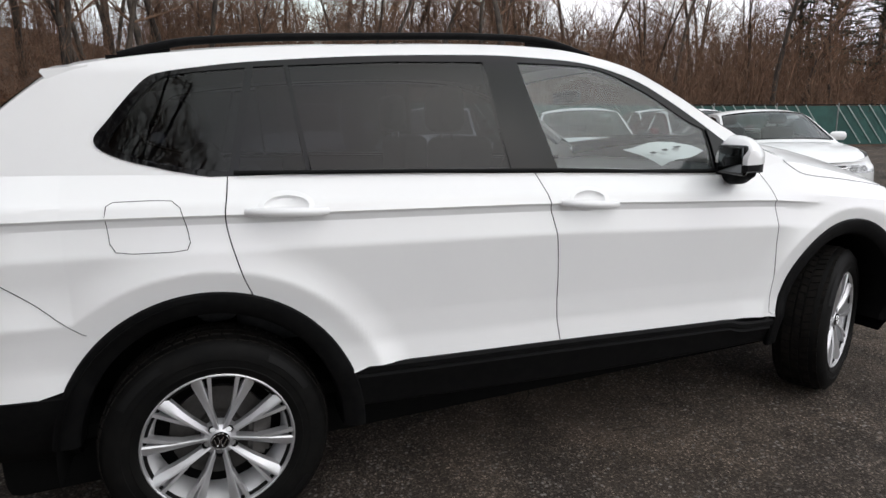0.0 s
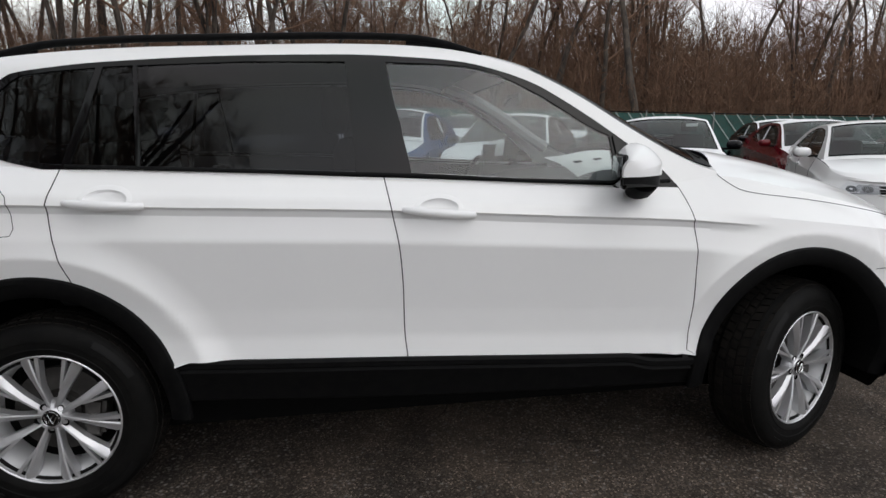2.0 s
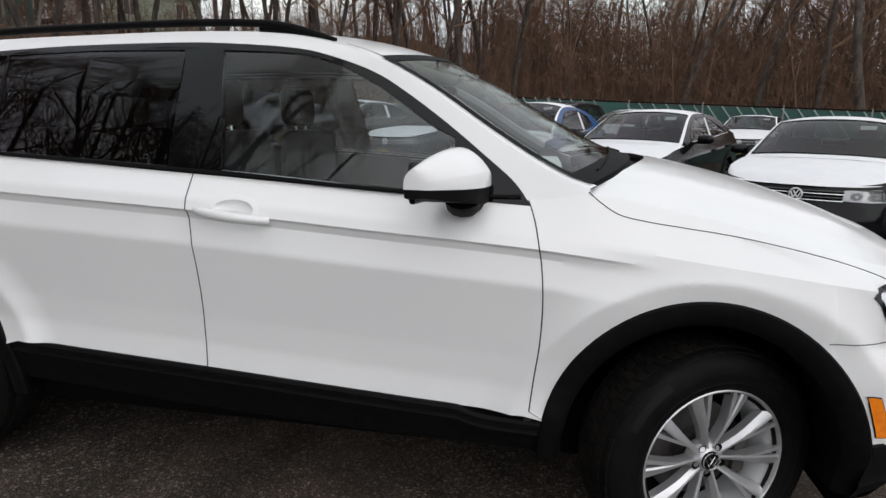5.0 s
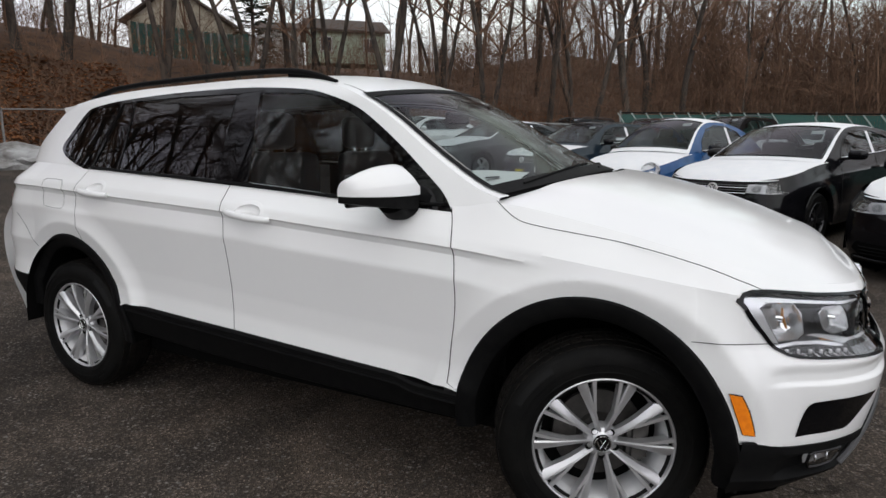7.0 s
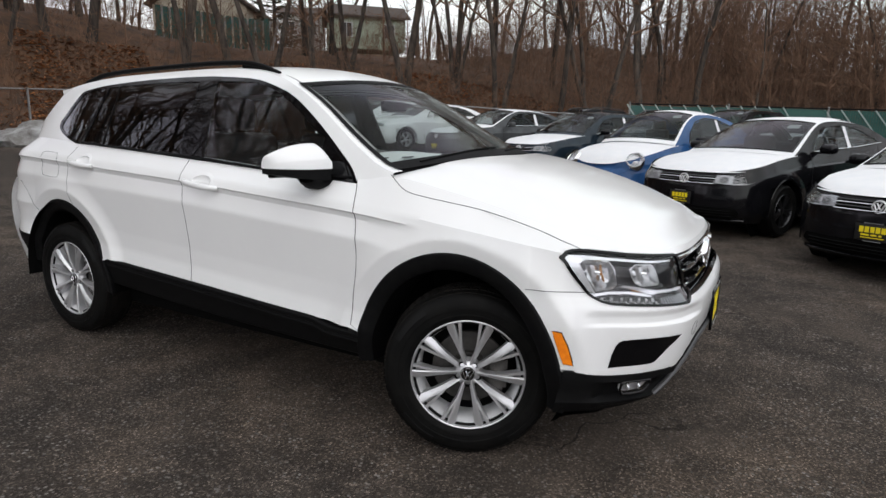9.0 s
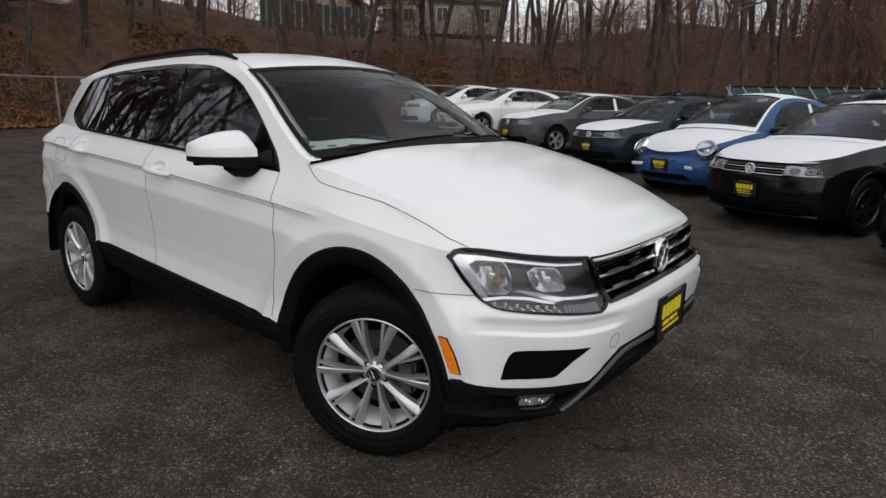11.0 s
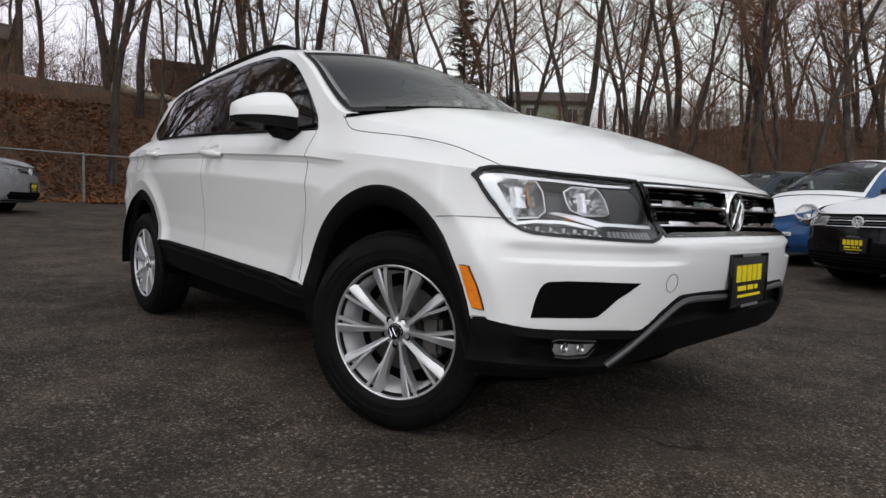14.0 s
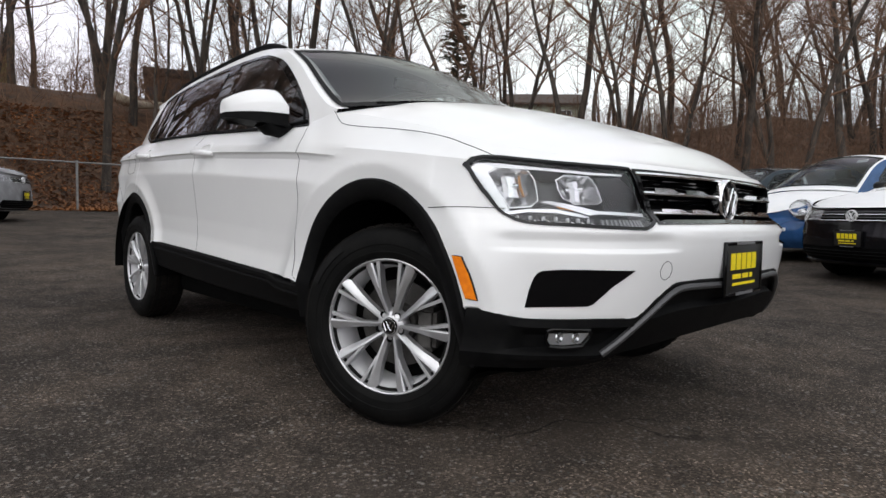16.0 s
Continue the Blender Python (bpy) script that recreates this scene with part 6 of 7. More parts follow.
M_DARK_RIM = mat("dark_alloy", (0.05, 0.05, 0.052), 0.3, metal=0.8)
black_sedan = parked_car("sedan", "black sedan with white film on hood and roof, dark alloy wheels", SEDAN, P_BLACK, M_FILM, M_FILM, P_BLACK, rims=M_DARK_RIM)
black_sedan.matrix_basis = stand(black_sedan, 1.44, 5.28, 243)
copy_thing(black_sedan, stand(black_sedan, 3.33, 3.80, 241))
beetle = parked_car("small_coupe", "blue rounded coupe with white film on hood and roof", BEETLE, P_BLUE, M_FILM, M_FILM, P_BLUE, round_lamps=True, badge_on=False, mirror_m=M_GLOSS_BLACK)
beetle.matrix_basis = stand(beetle, -0.22, 7.15, 247.5)
golf = parked_car("hatchback", "dark slate hatchback with white film on its hood", HATCH, P_TEAL, M_FILM, P_TEAL, P_TEAL, mirror_m=M_GLOSS_BLACK)
golf.matrix_basis = stand(golf, -2.40, 9.1, 246.3)
grey_sedan = parked_car("sedan", "grey sedan with white film on hood and pillar", SEDAN, P_GREY, M_FILM, M_FILM, P_GREY)
grey_sedan.matrix_basis = stand(grey_sedan, -5.08, 10.2, 244.5)
white_sedan = parked_car("sedan", "white sedan with clear headlights and a chrome-barred grille", SEDAN, P_WHITE, P_WHITE, P_WHITE, P_WHITE)
white_sedan.matrix_basis = stand(white_sedan, 5.55, 2.40, 238)
copy_thing(white_sedan, stand(white_sedan, -8.45, 11.9))
copy_thing(white_sedan, stand(white_sedan, -10.7, 12.7))
navy_sedan = parked_car("sedan", "dark navy sedan with white door mirrors", SEDAN, P_NAVY, P_NAVY, M_FILM, P_NAVY, mirror_m=M_FILM)
navy_sedan.matrix_basis = stand(navy_sedan, 7.5, -1.3)
# second row, nearer to the fence
red_sedan = parked_car("sedan", "dark red sedan with white film on hood and roof", SEDAN, P_RED, M_FILM, M_FILM, P_RED)
red_sedan.matrix_basis = stand(red_sedan, 7.35, 5.25)
copy_thing(black_sedan, stand(black_sedan, 8.5, 7.5))
copy_thing(black_sedan, stand(black_sedan, 5.8, 14.45))
copy_thing(grey_sedan, stand(grey_sedan, 2.2, 13.6))
suv_dark = parked_car("crossover", "dark crossover with silver roof rails", SUV2, P_BLACK, P_BLACK, P_BLACK, M_BLACK_TRIM, rails=True)
suv_dark.matrix_basis = stand(suv_dark, 0.3, 15.6)
suv_red = parked_car("crossover", "dark red crossover with white film and roof rails", SUV2, P_RED, M_FILM, P_RED, M_BLACK_TRIM, rails=True)
suv_red.matrix_basis = stand(suv_red, -2.2, 17.0)
copy_thing(suv_dark, stand(suv_dark, -5.2, 18.3))
suv_silver = parked_car("crossover", "silver crossover with black lower bumper", SUV2, P_SILVER, P_SILVER, P_SILVER, M_BLACK_TRIM, rails=True)
suv_silver.matrix_basis = stand(suv_silver, -10.5, -0.2, 62)


# ---- ground, hill and fences ----
M_ASPHALT = mat("worn_asphalt", (0.030, 0.028, 0.027), 0.9, spec=0.12)
nt = M_ASPHALT.node_tree
bsdf = nt.nodes["Principled BSDF"]
tc = nt.nodes.new("ShaderNodeTexCoord")


def noise_node(tree, scale, detail, vec, rough=0.6):
    n = tree.nodes.new("ShaderNodeTexNoise")
    n.inputs["Scale"].default_value, n.inputs["Detail"].default_value, n.inputs["Roughness"].default_value = scale, detail, rough
    tree.links.new(vec, n.inputs["Vector"])
    return n.outputs["Fac"]


def ramp_node(tree, fac, stops):
    r = tree.nodes.new("ShaderNodeValToRGB")
    while len(r.color_ramp.elements) < len(stops):
        r.color_ramp.elements.new(0.5)
    for e, (p, c) in zip(r.color_ramp.elements, stops):
        e.position, e.color = p, (*c, 1)
    tree.links.new(fac, r.inputs["Fac"])
    return r.outputs["Color"]


def mix_node(tree, kind, fac, a, b):
    m = tree.nodes.new("ShaderNodeMix")
    m.data_type, m.blend_type = "RGBA", kind
    if isinstance(fac, float):
        m.inputs[0].default_value = fac
    else:
        tree.links.new(fac, m.inputs[0])
    for k, v in ((6, a), (7, b)):
        if isinstance(v, tuple):
            m.inputs[k].default_value = (*v, 1)
        else:
            tree.links.new(v, m.inputs[k])
    return m.outputs[2]


vec = tc.outputs["Object"]
broad = ramp_node(nt, noise_node(nt, 0.55, 5, vec), [(0.34, (0.058, 0.0515, 0.0475)), (0.50, (0.080, 0.070, 0.063)), (0.66, (0.112, 0.094, 0.080))])
stain = ramp_node(nt, noise_node(nt, 2.6, 6, vec, 0.7), [(0.42, (0.6, 0.58, 0.56)), (0.62, (1.25, 1.18, 1.1))])
base_c = mix_node(nt, "MULTIPLY", 0.8, broad, stain)
vor = nt.nodes.new("ShaderNodeTexVoronoi")
vor.inputs["Scale"].default_value = 150
nt.links.new(vec, vor.inputs["Vector"])
grit = ramp_node(nt, vor.outputs["Color"], [(0.0, (0.30, 0.29, 0.285)), (0.62, (0.90, 0.88, 0.855)), (0.82, (1.9, 1.85, 1.8)), (0.95, (4.2, 4.1, 4.0))])
col = mix_node(nt, "MULTIPLY", 0.9, base_c, grit)
# worn spots where paler stone shows
pale = ramp_node(nt, noise_node(nt, 1.1, 3, vec), [(0.60, (0, 0, 0)), (0.72, (1, 1, 1))])
speck = ramp_node(nt, noise_node(nt, 55, 2, vec), [(0.55, (0, 0, 0)), (0.68, (1, 1, 1))])
both = mix_node(nt, "MULTIPLY", 1.0, pale, speck)
col = mix_node(nt, "MIX", both, col, (0.10, 0.095, 0.088))
# chips of paler stone lying in drifts
chip = nt.nodes.new("ShaderNodeTexVoronoi")
chip.inputs["Scale"].default_value = 48
nt.links.new(vec, chip.inputs["Vector"])
chips = ramp_node(nt, chip.outputs["Color"], [(0.60, (0, 0, 0)), (0.68, (1, 1, 1))])
drift = ramp_node(nt, noise_node(nt, 3.2, 5, vec, 0.7), [(0.42, (0, 0, 0)), (0.60, (1, 1, 1))])
dot = ramp_node(nt, chip.outputs["Distance"], [(0.22, (1, 1, 1)), (0.42, (0, 0, 0))])
lie = mix_node(nt, "MULTIPLY", 1.0, mix_node(nt, "MULTIPLY", 1.0, chips, drift), dot)
col = mix_node(nt, "MIX", lie, col, (0.27, 0.25, 0.23))
# dusty brown patches
dust = ramp_node(nt, noise_node(nt, 0.75, 4, vec, 0.65), [(0.52, (0, 0, 0)), (0.70, (0.45, 0.45, 0.45))])
col = mix_node(nt, "MIX", dust, col, (0.115, 0.092, 0.074))
# cracks that wander and break off
bend = nt.nodes.new("ShaderNodeTexNoise")
bend.inputs["Scale"].default_value, bend.inputs["Detail"].default_value = 3.0, 5
nt.links.new(vec, bend.inputs["Vector"])
warp = mix_node(nt, "LINEAR_LIGHT", 0.22, vec, bend.outputs["Color"])
crack = nt.nodes.new("ShaderNodeTexVoronoi")
crack.feature = "DISTANCE_TO_EDGE"
crack.inputs["Scale"].default_value = 1.5
nt.links.new(warp, crack.inputs["Vector"])
line_c = ramp_node(nt, crack.outputs["Distance"], [(0.004, (1, 1, 1)), (0.012, (0, 0, 0))])
where = ramp_node(nt, noise_node(nt, 0.8, 3, vec), [(0.57, (0, 0, 0)), (0.66, (0.75, 0.75, 0.75))])
col = mix_node(nt, "MIX", mix_node(nt, "MULTIPLY", 1.0, line_c, where), col, (0.016, 0.014, 0.012))
nt.links.new(col, bsdf.inputs["Base Color"])
bump = nt.nodes.new("ShaderNodeBump")
bump.inputs["Strength"].default_value, bump.inputs["Distance"].default_value = 1.0, 0.008
nt.links.new(vor.outputs["Distance"], bump.inputs["Height"])
bump2 = nt.nodes.new("ShaderNodeBump")
bump2.inputs["Strength"].default_value, bump2.inputs["Distance"].default_value = 0.5, 0.02
nt.links.new(noise_node(nt, 18, 6, vec, 0.75), bump2.inputs["Height"])
nt.links.new(bump.outputs[0], bump2.inputs["Normal"])
nt.links.new(bump2.outputs[0], bsdf.inputs["Normal"])

M_LITTER = mat("leaf_litter", (0.032, 0.018, 0.010), 0.95, second=(0.120, 0.056, 0.025), scale=1.6, bump=1.0, bump_scale=9, mix=(0.35, 0.68), detail=10)
M_LEAF = mat("dead_leaf", (0.28, 0.105, 0.028), 0.85, second=(0.13, 0.052, 0.018), scale=0.8)
M_BARK = mat("bark_grey_brown", (0.032, 0.026, 0.0215), 0.95, second=(0.085, 0.067, 0.053), scale=5, bump=0.9, bump_scale=22, stretch=(1, 1, 0.25), per_object=0.5)
M_TWIG = mat("twig_brown", (0.112, 0.064, 0.040), 0.95, second=(0.235, 0.137, 0.086), scale=1.2, per_object=0.4)
M_STEEL = mat("galvanised_steel", (0.30, 0.30, 0.30), 0.5, metal=0.6, second=(0.22, 0.215, 0.21), scale=12)
M_GREEN = mat("green_privacy_slat", (0.010, 0.060, 0.050), 0.55, second=(0.016, 0.085, 0.070), scale=2)
M_PALE = mat("pale_slat", (0.34, 0.40, 0.38), 0.6)

CHAIN = [(-17.0, -18.0), (-17.0, 2.0), (-18.3, 7.5), (-16.3, 12.0), (-11.2, 15.8), (-2.5, 20.3)]
GREEN = [(-2.5, 20.3), (4.0, 23.6), (15.0, 21.0), (27.0, 17.5), (46.0, 10.0)]
LINE = [(-17.0, -60.0)] + CHAIN[0:] + GREEN[1:] + [(60, -60)]


def outside(x, y):
    """Metres beyond the fence line, negative within the lot."""
    best = 1e9
    pts = CHAIN + GREEN[1:]
    for a, b in zip(pts, pts[1:]):
        ax, ay, bx, by = *a, *b
        dx, dy = bx - ax, by - ay
        t = min(1, max(0, ((x - ax) * dx + (y - ay) * dy) / (dx * dx + dy * dy)))
        best = min(best, math.hypot(x - ax - t * dx, y - ay - t * dy))
    return -best if inside(LINE, x, y) else best


def land_z(x, y):
    z = ground_z(x, y)
    if -16.5 < x < 44 and -16 < y < 14 and y < 16:
        d = -1
        if x < -9 or y > 9:
            d = outside(x, y)
    else:
        d = outside(x, y)
    if d > 0 and y > -25:
        az = math.degrees(math.atan2(y, x))
        amp = tab(az, [(-180, 1), (60, 0.05), (92, 0.12), (106, 0.42), (118, 0.70), (130, 0.77), (142, 0.82), (152, 0.96), (180, 1.0)]) if az > 0 else (1.0 if x < 0 else 0.05)
        z += tab(az, [(20, 4.5), (48, 5.6), (60, 6.0), (78, 6.2), (92, 6.0), (102, 5.5)]) * (1 + 0.25 * noise.noise(Vector((x * 0.07, y * 0.07, 3)))) * smooth(3, 34, d) * smooth(120, 101, az) * smooth(0, 25, az) if az > 0 else 0
        z += amp * (5.0 * smooth(0.5, 11, d) + 2.6 * smooth(9, 30, d)) + 0.25 * smooth(0, 4, d) * noise.noise(Vector((x * 0.35, y * 0.35, 0)))
    return z


def spread(lo, hi, mid0, mid1, fine, coarse):
    out, x = [], mid0
    while x > lo:
        out.append(x)
        x -= fine + (mid0 - x) * coarse
    out = [lo] + out[::-1]
    x = mid0 + fine
    while x < mid1:
        out.append(x)
        x += fine
    while x < hi:
        out.append(x)
        x += fine + (x - mid1) * coarse
    return out + [hi]


gx = spread(-420, 420, -32, 22, 0.8, 0.16)
gy_ = spread(-420, 420, -14, 36, 0.8, 0.16)
verts = [(x, y, land_z(x, y)) for x in gx for y in gy_]
faces, idx = [], []
n = len(gy_)
for i in range(len(gx) - 1):
    for j in range(n - 1):
        faces.append((i * n + j, (i + 1) * n + j, (i + 1) * n + j + 1, i * n + j + 1))
        cx, cy = (gx[i] + gx[i + 1]) / 2, (gy_[j] + gy_[j + 1]) / 2
        idx.append(0 if inside(LINE, cx, cy) and outside(cx, cy) < -0.5 else 1)
me = mesh_of("ground", verts, faces, M_ASPHALT)
me.materials.append(M_LITTER)
me.polygons.foreach_set("material_index", idx)
tagged(part("ground", me, None), "dark worn asphalt lot with leaf-covered banks round it", "ground", kind="structure")

# ---- trees ----
rnd = random.Random(7)


def limb(verts, faces, pts, radii, sides):
    base = len(verts)
    for i, p in enumerate(pts):
        d = (pts[min(i + 1, len(pts) - 1)] - pts[max(i - 1, 0)]).normalized()
        u = d.orthogonal().normalized()
        w = d.cross(u)
        for k in range(sides):
            a = 2 * math.pi * k / sides
            verts.append(p + u * (math.cos(a) * radii[i]) + w * (math.sin(a) * radii[i]))
    for i in range(len(pts) - 1):
        for k in range(sides):
            a, b = base + i * sides + k, base + i * sides + (k + 1) % sides
            faces.append((a, b, b + sides, a + sides))


def grow_limb(rng, start, direction, length, radius, steps, wander, up):
    pts, radii = [start], [radius]
    d = direction.normalized()
    p = start
    for i in range(steps):
        d = (d + Vector((rng.uniform(-1, 1), rng.uniform(-1, 1), rng.uniform(-1, 1) + up)) * wander).normalized()
        p = p + d * (length / steps)
        pts.append(p)
        radii.append(radius * (1 - 0.72 * (i + 1) / steps))
    return pts, radii


def make_tree(name, seed, height, radius, forks, label, twigs=5, crown_from=0.3):
    """Bare tree: a trunk, limbs, branches and twigs."""
    rng = random.Random(seed)
    tree = tagged(new(name), label, "tree", "bare trees round the lot")
    tv, tf = [], []
    cv, cf = [], []
    stems = []
    for s in range(forks):
        lean = Vector((rng.uniform(-0.25, 0.25), rng.uniform(-0.25, 0.25), 1)) if forks > 1 else Vector((rng.uniform(-0.06, 0.06), rng.uniform(-0.06, 0.06), 1))
        pts, rad = grow_limb(rng, Vector((rng.uniform(-0.1, 0.1) * (forks > 1), rng.uniform(-0.1, 0.1) * (forks > 1), -0.4)), lean, height * rng.uniform(0.85, 1.05), radius * (1 if forks == 1 else 0.8), 11, 0.11, 0.2)
        rad[0] *= 1.25
        limb(tv, tf, pts, rad, 8)
        stems.append((pts, rad))
    for pts, rad in stems:
        for i in range(2, len(pts)):
            if i / len(pts) < crown_from:
                continue
            for _ in range(rng.choice((1, 2, 2))):
                a = rng.uniform(0, 2 * math.pi)
                d = Vector((math.cos(a), math.sin(a), rng.uniform(0.35, 1.1)))
                ln = height * rng.uniform(0.16, 0.34) * (1.15 - 0.6 * i / len(pts))
                b, br = grow_limb(rng, pts[i], d, ln, max(0.012, rad[i] * 0.5), 6, 0.20, 0.25)
                limb(cv, cf, b, br, 5)
                for j in range(1, len(b)):
                    for _ in range(2):
                        d2 = (b[j] - b[j - 1]).normalized() + Vector((rng.uniform(-1, 1), rng.uniform(-1, 1), rng.uniform(-0.3, 0.9)))
                        c, cr = grow_limb(rng, b[j], d2, ln * rng.uniform(0.25, 0.5), max(0.007, br[j] * 0.5), 4, 0.25, 0.15)
                        limb(cv, cf, c, cr, 3)
                        for k in range(1, len(c)):
                            for _ in range(max(1, twigs - 3)):
                                d3 = (c[k] - c[k - 1]).normalized() + Vector((rng.uniform(-1, 1), rng.uniform(-1, 1), rng.uniform(-0.5, 0.9)))
                                e, er = grow_limb(rng, c[k], d3, rng.uniform(0.25, 0.75), 0.006, 2, 0.25, 0.1)
                                limb(cv, cf, e, er, 3)
    part("trunk", mesh_of("trunk", tv, tf, M_BARK, sharp=80), None, tree)
    part("crown", mesh_of("crown", cv, cf, M_TWIG, sharp=80), None, tree, "leafless branches and twigs")
    return tree


kinds = [make_tree("tree", 11, 15.0, 0.16, 1, "tall leafless tree with grey-brown bark"),
         make_tree("tree", 23, 13.0, 0.16, 2, "leafless tree forked low into two stems"),
         make_tree("tree", 31, 16.5, 0.19, 1, "tall straight leafless tree with grey bark", crown_from=0.4),
         make_tree("tree", 47, 11.0, 0.095, 1, "slim young leafless tree beside others", crown_from=0.2),
         make_tree("tree", 59, 14.0, 0.16, 3, "leafless tree with several leaning stems")]


def polar(az, d, eye=(1.0, -2.5)):
    return eye[0] + d * math.cos(radians(az)), eye[1] + d * math.sin(radians(az))


placed = []


def plant(kind, x, y, turn, size):
    m = pose(x, y, land_z(x, y) - 0.05, 0, 0, turn) @ Matrix.Diagonal((size, size, size, 1))
    if kind in placed:
        t = copy_thing(kinds[kind], m)
    else:
        t = kinds[kind]
        placed.append(kind)
    t.matrix_basis = m


# trees that stand out from the rest
for k, az, d, s in ((0, 166.4, 24.0, 1.0), (3, 163.2, 27.0, 1.0), (4, 143.5, 30, 1.05), (2, 140, 31, 1.0), (1, 137, 29, 1.1), (0, 131.0, 33, 0.9), (2, 124.5, 29, 1.0), (0, 119.5, 30, 1.0),
                    (1, 115.5, 26, 1.0), (4, 110.0, 26, 1.0), (1, 106.5, 27, 1.15), (2, 102, 28, 1.0), (0, 98, 29, 1.0), (3, 178, 26, 1.0), (1, 174, 33, 0.9), (3, 162, 33, 0.9), (3, 156, 30, 0.9), (0, 151, 34, 1.0)):
    x, y = polar(az, d, (2.97, -2.1))
    plant(k, x, y, rnd.uniform(0, 360), s * rnd.uniform(0.95, 1.05))
# the wood behind the fences
made = 0
while made < 132:
    az, d = rnd.uniform(28, 182), rnd.uniform(27, 62)
    x, y = polar(az, d)
    o = outside(x, y)
    if o < 2.2:
        continue
    if (az < 62 or 100 < az < 118) and rnd.random() < 0.4:
        continue
    if 122 < az < 143 and (34 < d or rnd.random() < 0.4) and rnd.random() < 0.75:
        continue
    if az > 143 and d > 36 and rnd.random() < 0.6:
        continue
    plant(rnd.choice((0, 0, 1, 2, 2, 3, 3, 4)), x, y, rnd.uniform(0, 360), rnd.uniform(0.75, 1.15))
    made += 1
# trees on the open side, seen in the glass and paint
for k, x, y, s in ((4, -9.5, -12.0, 1.0), (2, -15.0, -15.0, 1.0), (4, -12.5, -5.2, 1.0), (1, -11.5, -8.6, 1.0), (4, -8.5, -9.5, 0.9), (1, -15.5, -6.0, 1.1), (0, -9.5, -14.0, 1.0), (4, -14.5, -10.5, 1.0), (1, -5.5, -10.0, 0.9), (4, -16.0, -3.8, 1.0), (1, -18.5, -4.6, 1.0), (4, -21.5, -4.0, 1.0), (1, -24.0, -6.5, 1.1), (4, -19.0, -7.5, 1.0), (4, -7.4, -8.6, 1.0), (2, -6.6, -11.2, 1.0), (4, -11.0, -10.6, 1.1), (1, -7.0, -7.0, 0.9)):
    plant(k, x, y, rnd.uniform(0, 360), s)

# far wood: slender stems joined, too many to count
rng = random.Random(5)
v, f = [], []
for k in range(4300):
    az, d = (rng.uniform(15, 185), rng.uniform(30, 95)) if k < 2900 else (rng.uniform(20, 98), rng.uniform(32, 70))
    x, y = polar(az, d)
    if outside(x, y) < 3 or (az > 96 and rng.random() < (0.7 if az < 118 else 0.8)) or (120 < az < 145 and d > 38) or (az > 145 and d > 40 and rng.random() < 0.7):
        continue
    z = land_z(x, y)
    h = rng.uniform(2.5, 7.5) * (0.8 if az < 62 else 1 if az < 96 else 1.1)
    pts, rad = grow_limb(rng, Vector((x, y, z - 0.2)), Vector((rng.uniform(-0.12, 0.12), rng.uniform(-0.12, 0.12), 1)), h, rng.uniform(0.02, 0.075), 4, 0.10, 0.2)
    limb(v, f, pts, rad, 4)
    for i in range(1, 5):
        for _ in range(4):
            b, br = grow_limb(rng, pts[i], Vector((rng.uniform(-1, 1), rng.uniform(-1, 1), rng.uniform(0.2, 1.2))), rng.uniform(0.8, 2.6), 0.018, 2, 0.25, 0.2)
            limb(v, f, b, br, 3)
tagged(part("far_wood", mesh_of("far_wood", v, f, M_TWIG, sharp=80), None), "dense leafless brown wood behind the fences", "woods", kind="stuff")
# brush on the banks
v, f = [], []
for _ in range(11000):
    az, d = rng.uniform(25, 184), rng.uniform(20, 58)
    x, y = polar(az, d)
    o = outside(x, y)
    if o < 0.6 or o > 34:
        continue
    if (az < 100 and rng.random() < 0.3) or (az > 118 and rng.random() < 0.5):
        continue
    pts, rad = grow_limb(rng, Vector((x, y, land_z(x, y) - 0.1)), Vector((rng.uniform(-0.5, 0.5), rng.uniform(-0.5, 0.5), 1)), rng.uniform(1.0, 5.0 if az < 110 else 3.2), 0.014, 3, 0.2, 0.0)
    limb(v, f, pts, rad, 3)
    for i in range(1, 4):
        for _ in range(3):
            b, br = grow_limb(rng, pts[i], Vector((rng.uniform(-1, 1), rng.uniform(-1, 1), rng.uniform(0, 1))), rng.uniform(0.4, 1.1), 0.008, 2, 0.3, 0.0)
            limb(v, f, b, br, 3)
tagged(part("brush", mesh_of("brush", v, f, M_TWIG, sharp=80), None), "tangled brown brush on the bank", "brush", kind="stuff")
# fallen leaves along the fence foot and up the bank
v, f = [], []
for _ in range(40000):
    az, d = rng.uniform(55, 184), rng.uniform(17, 38)
    x, y = polar(az, d)
    o = outside(x, y)
    if o < -0.9 or o > 4.5 or (o < -0.1 and rng.random() < 0.5) or rng.random() < o / 5:
        continue
    z = land_z(x, y) + 0.02
    s, a = rng.uniform(0.05, 0.12), rng.uniform(0, 6.3)
    c, q = math.cos(a) * s, math.sin(a) * s
    b = len(v)
    tilt = rng.uniform(-0.05, 0.09)
    v += [(x + c, y + q, z), (x - q * 0.6, y + c * 0.6, z + tilt), (x - c, y - q, z + 0.01), (x + q * 0.6, y - c * 0.6, z + 0.04)]
    f.append((b, b + 1, b + 2, b + 3))
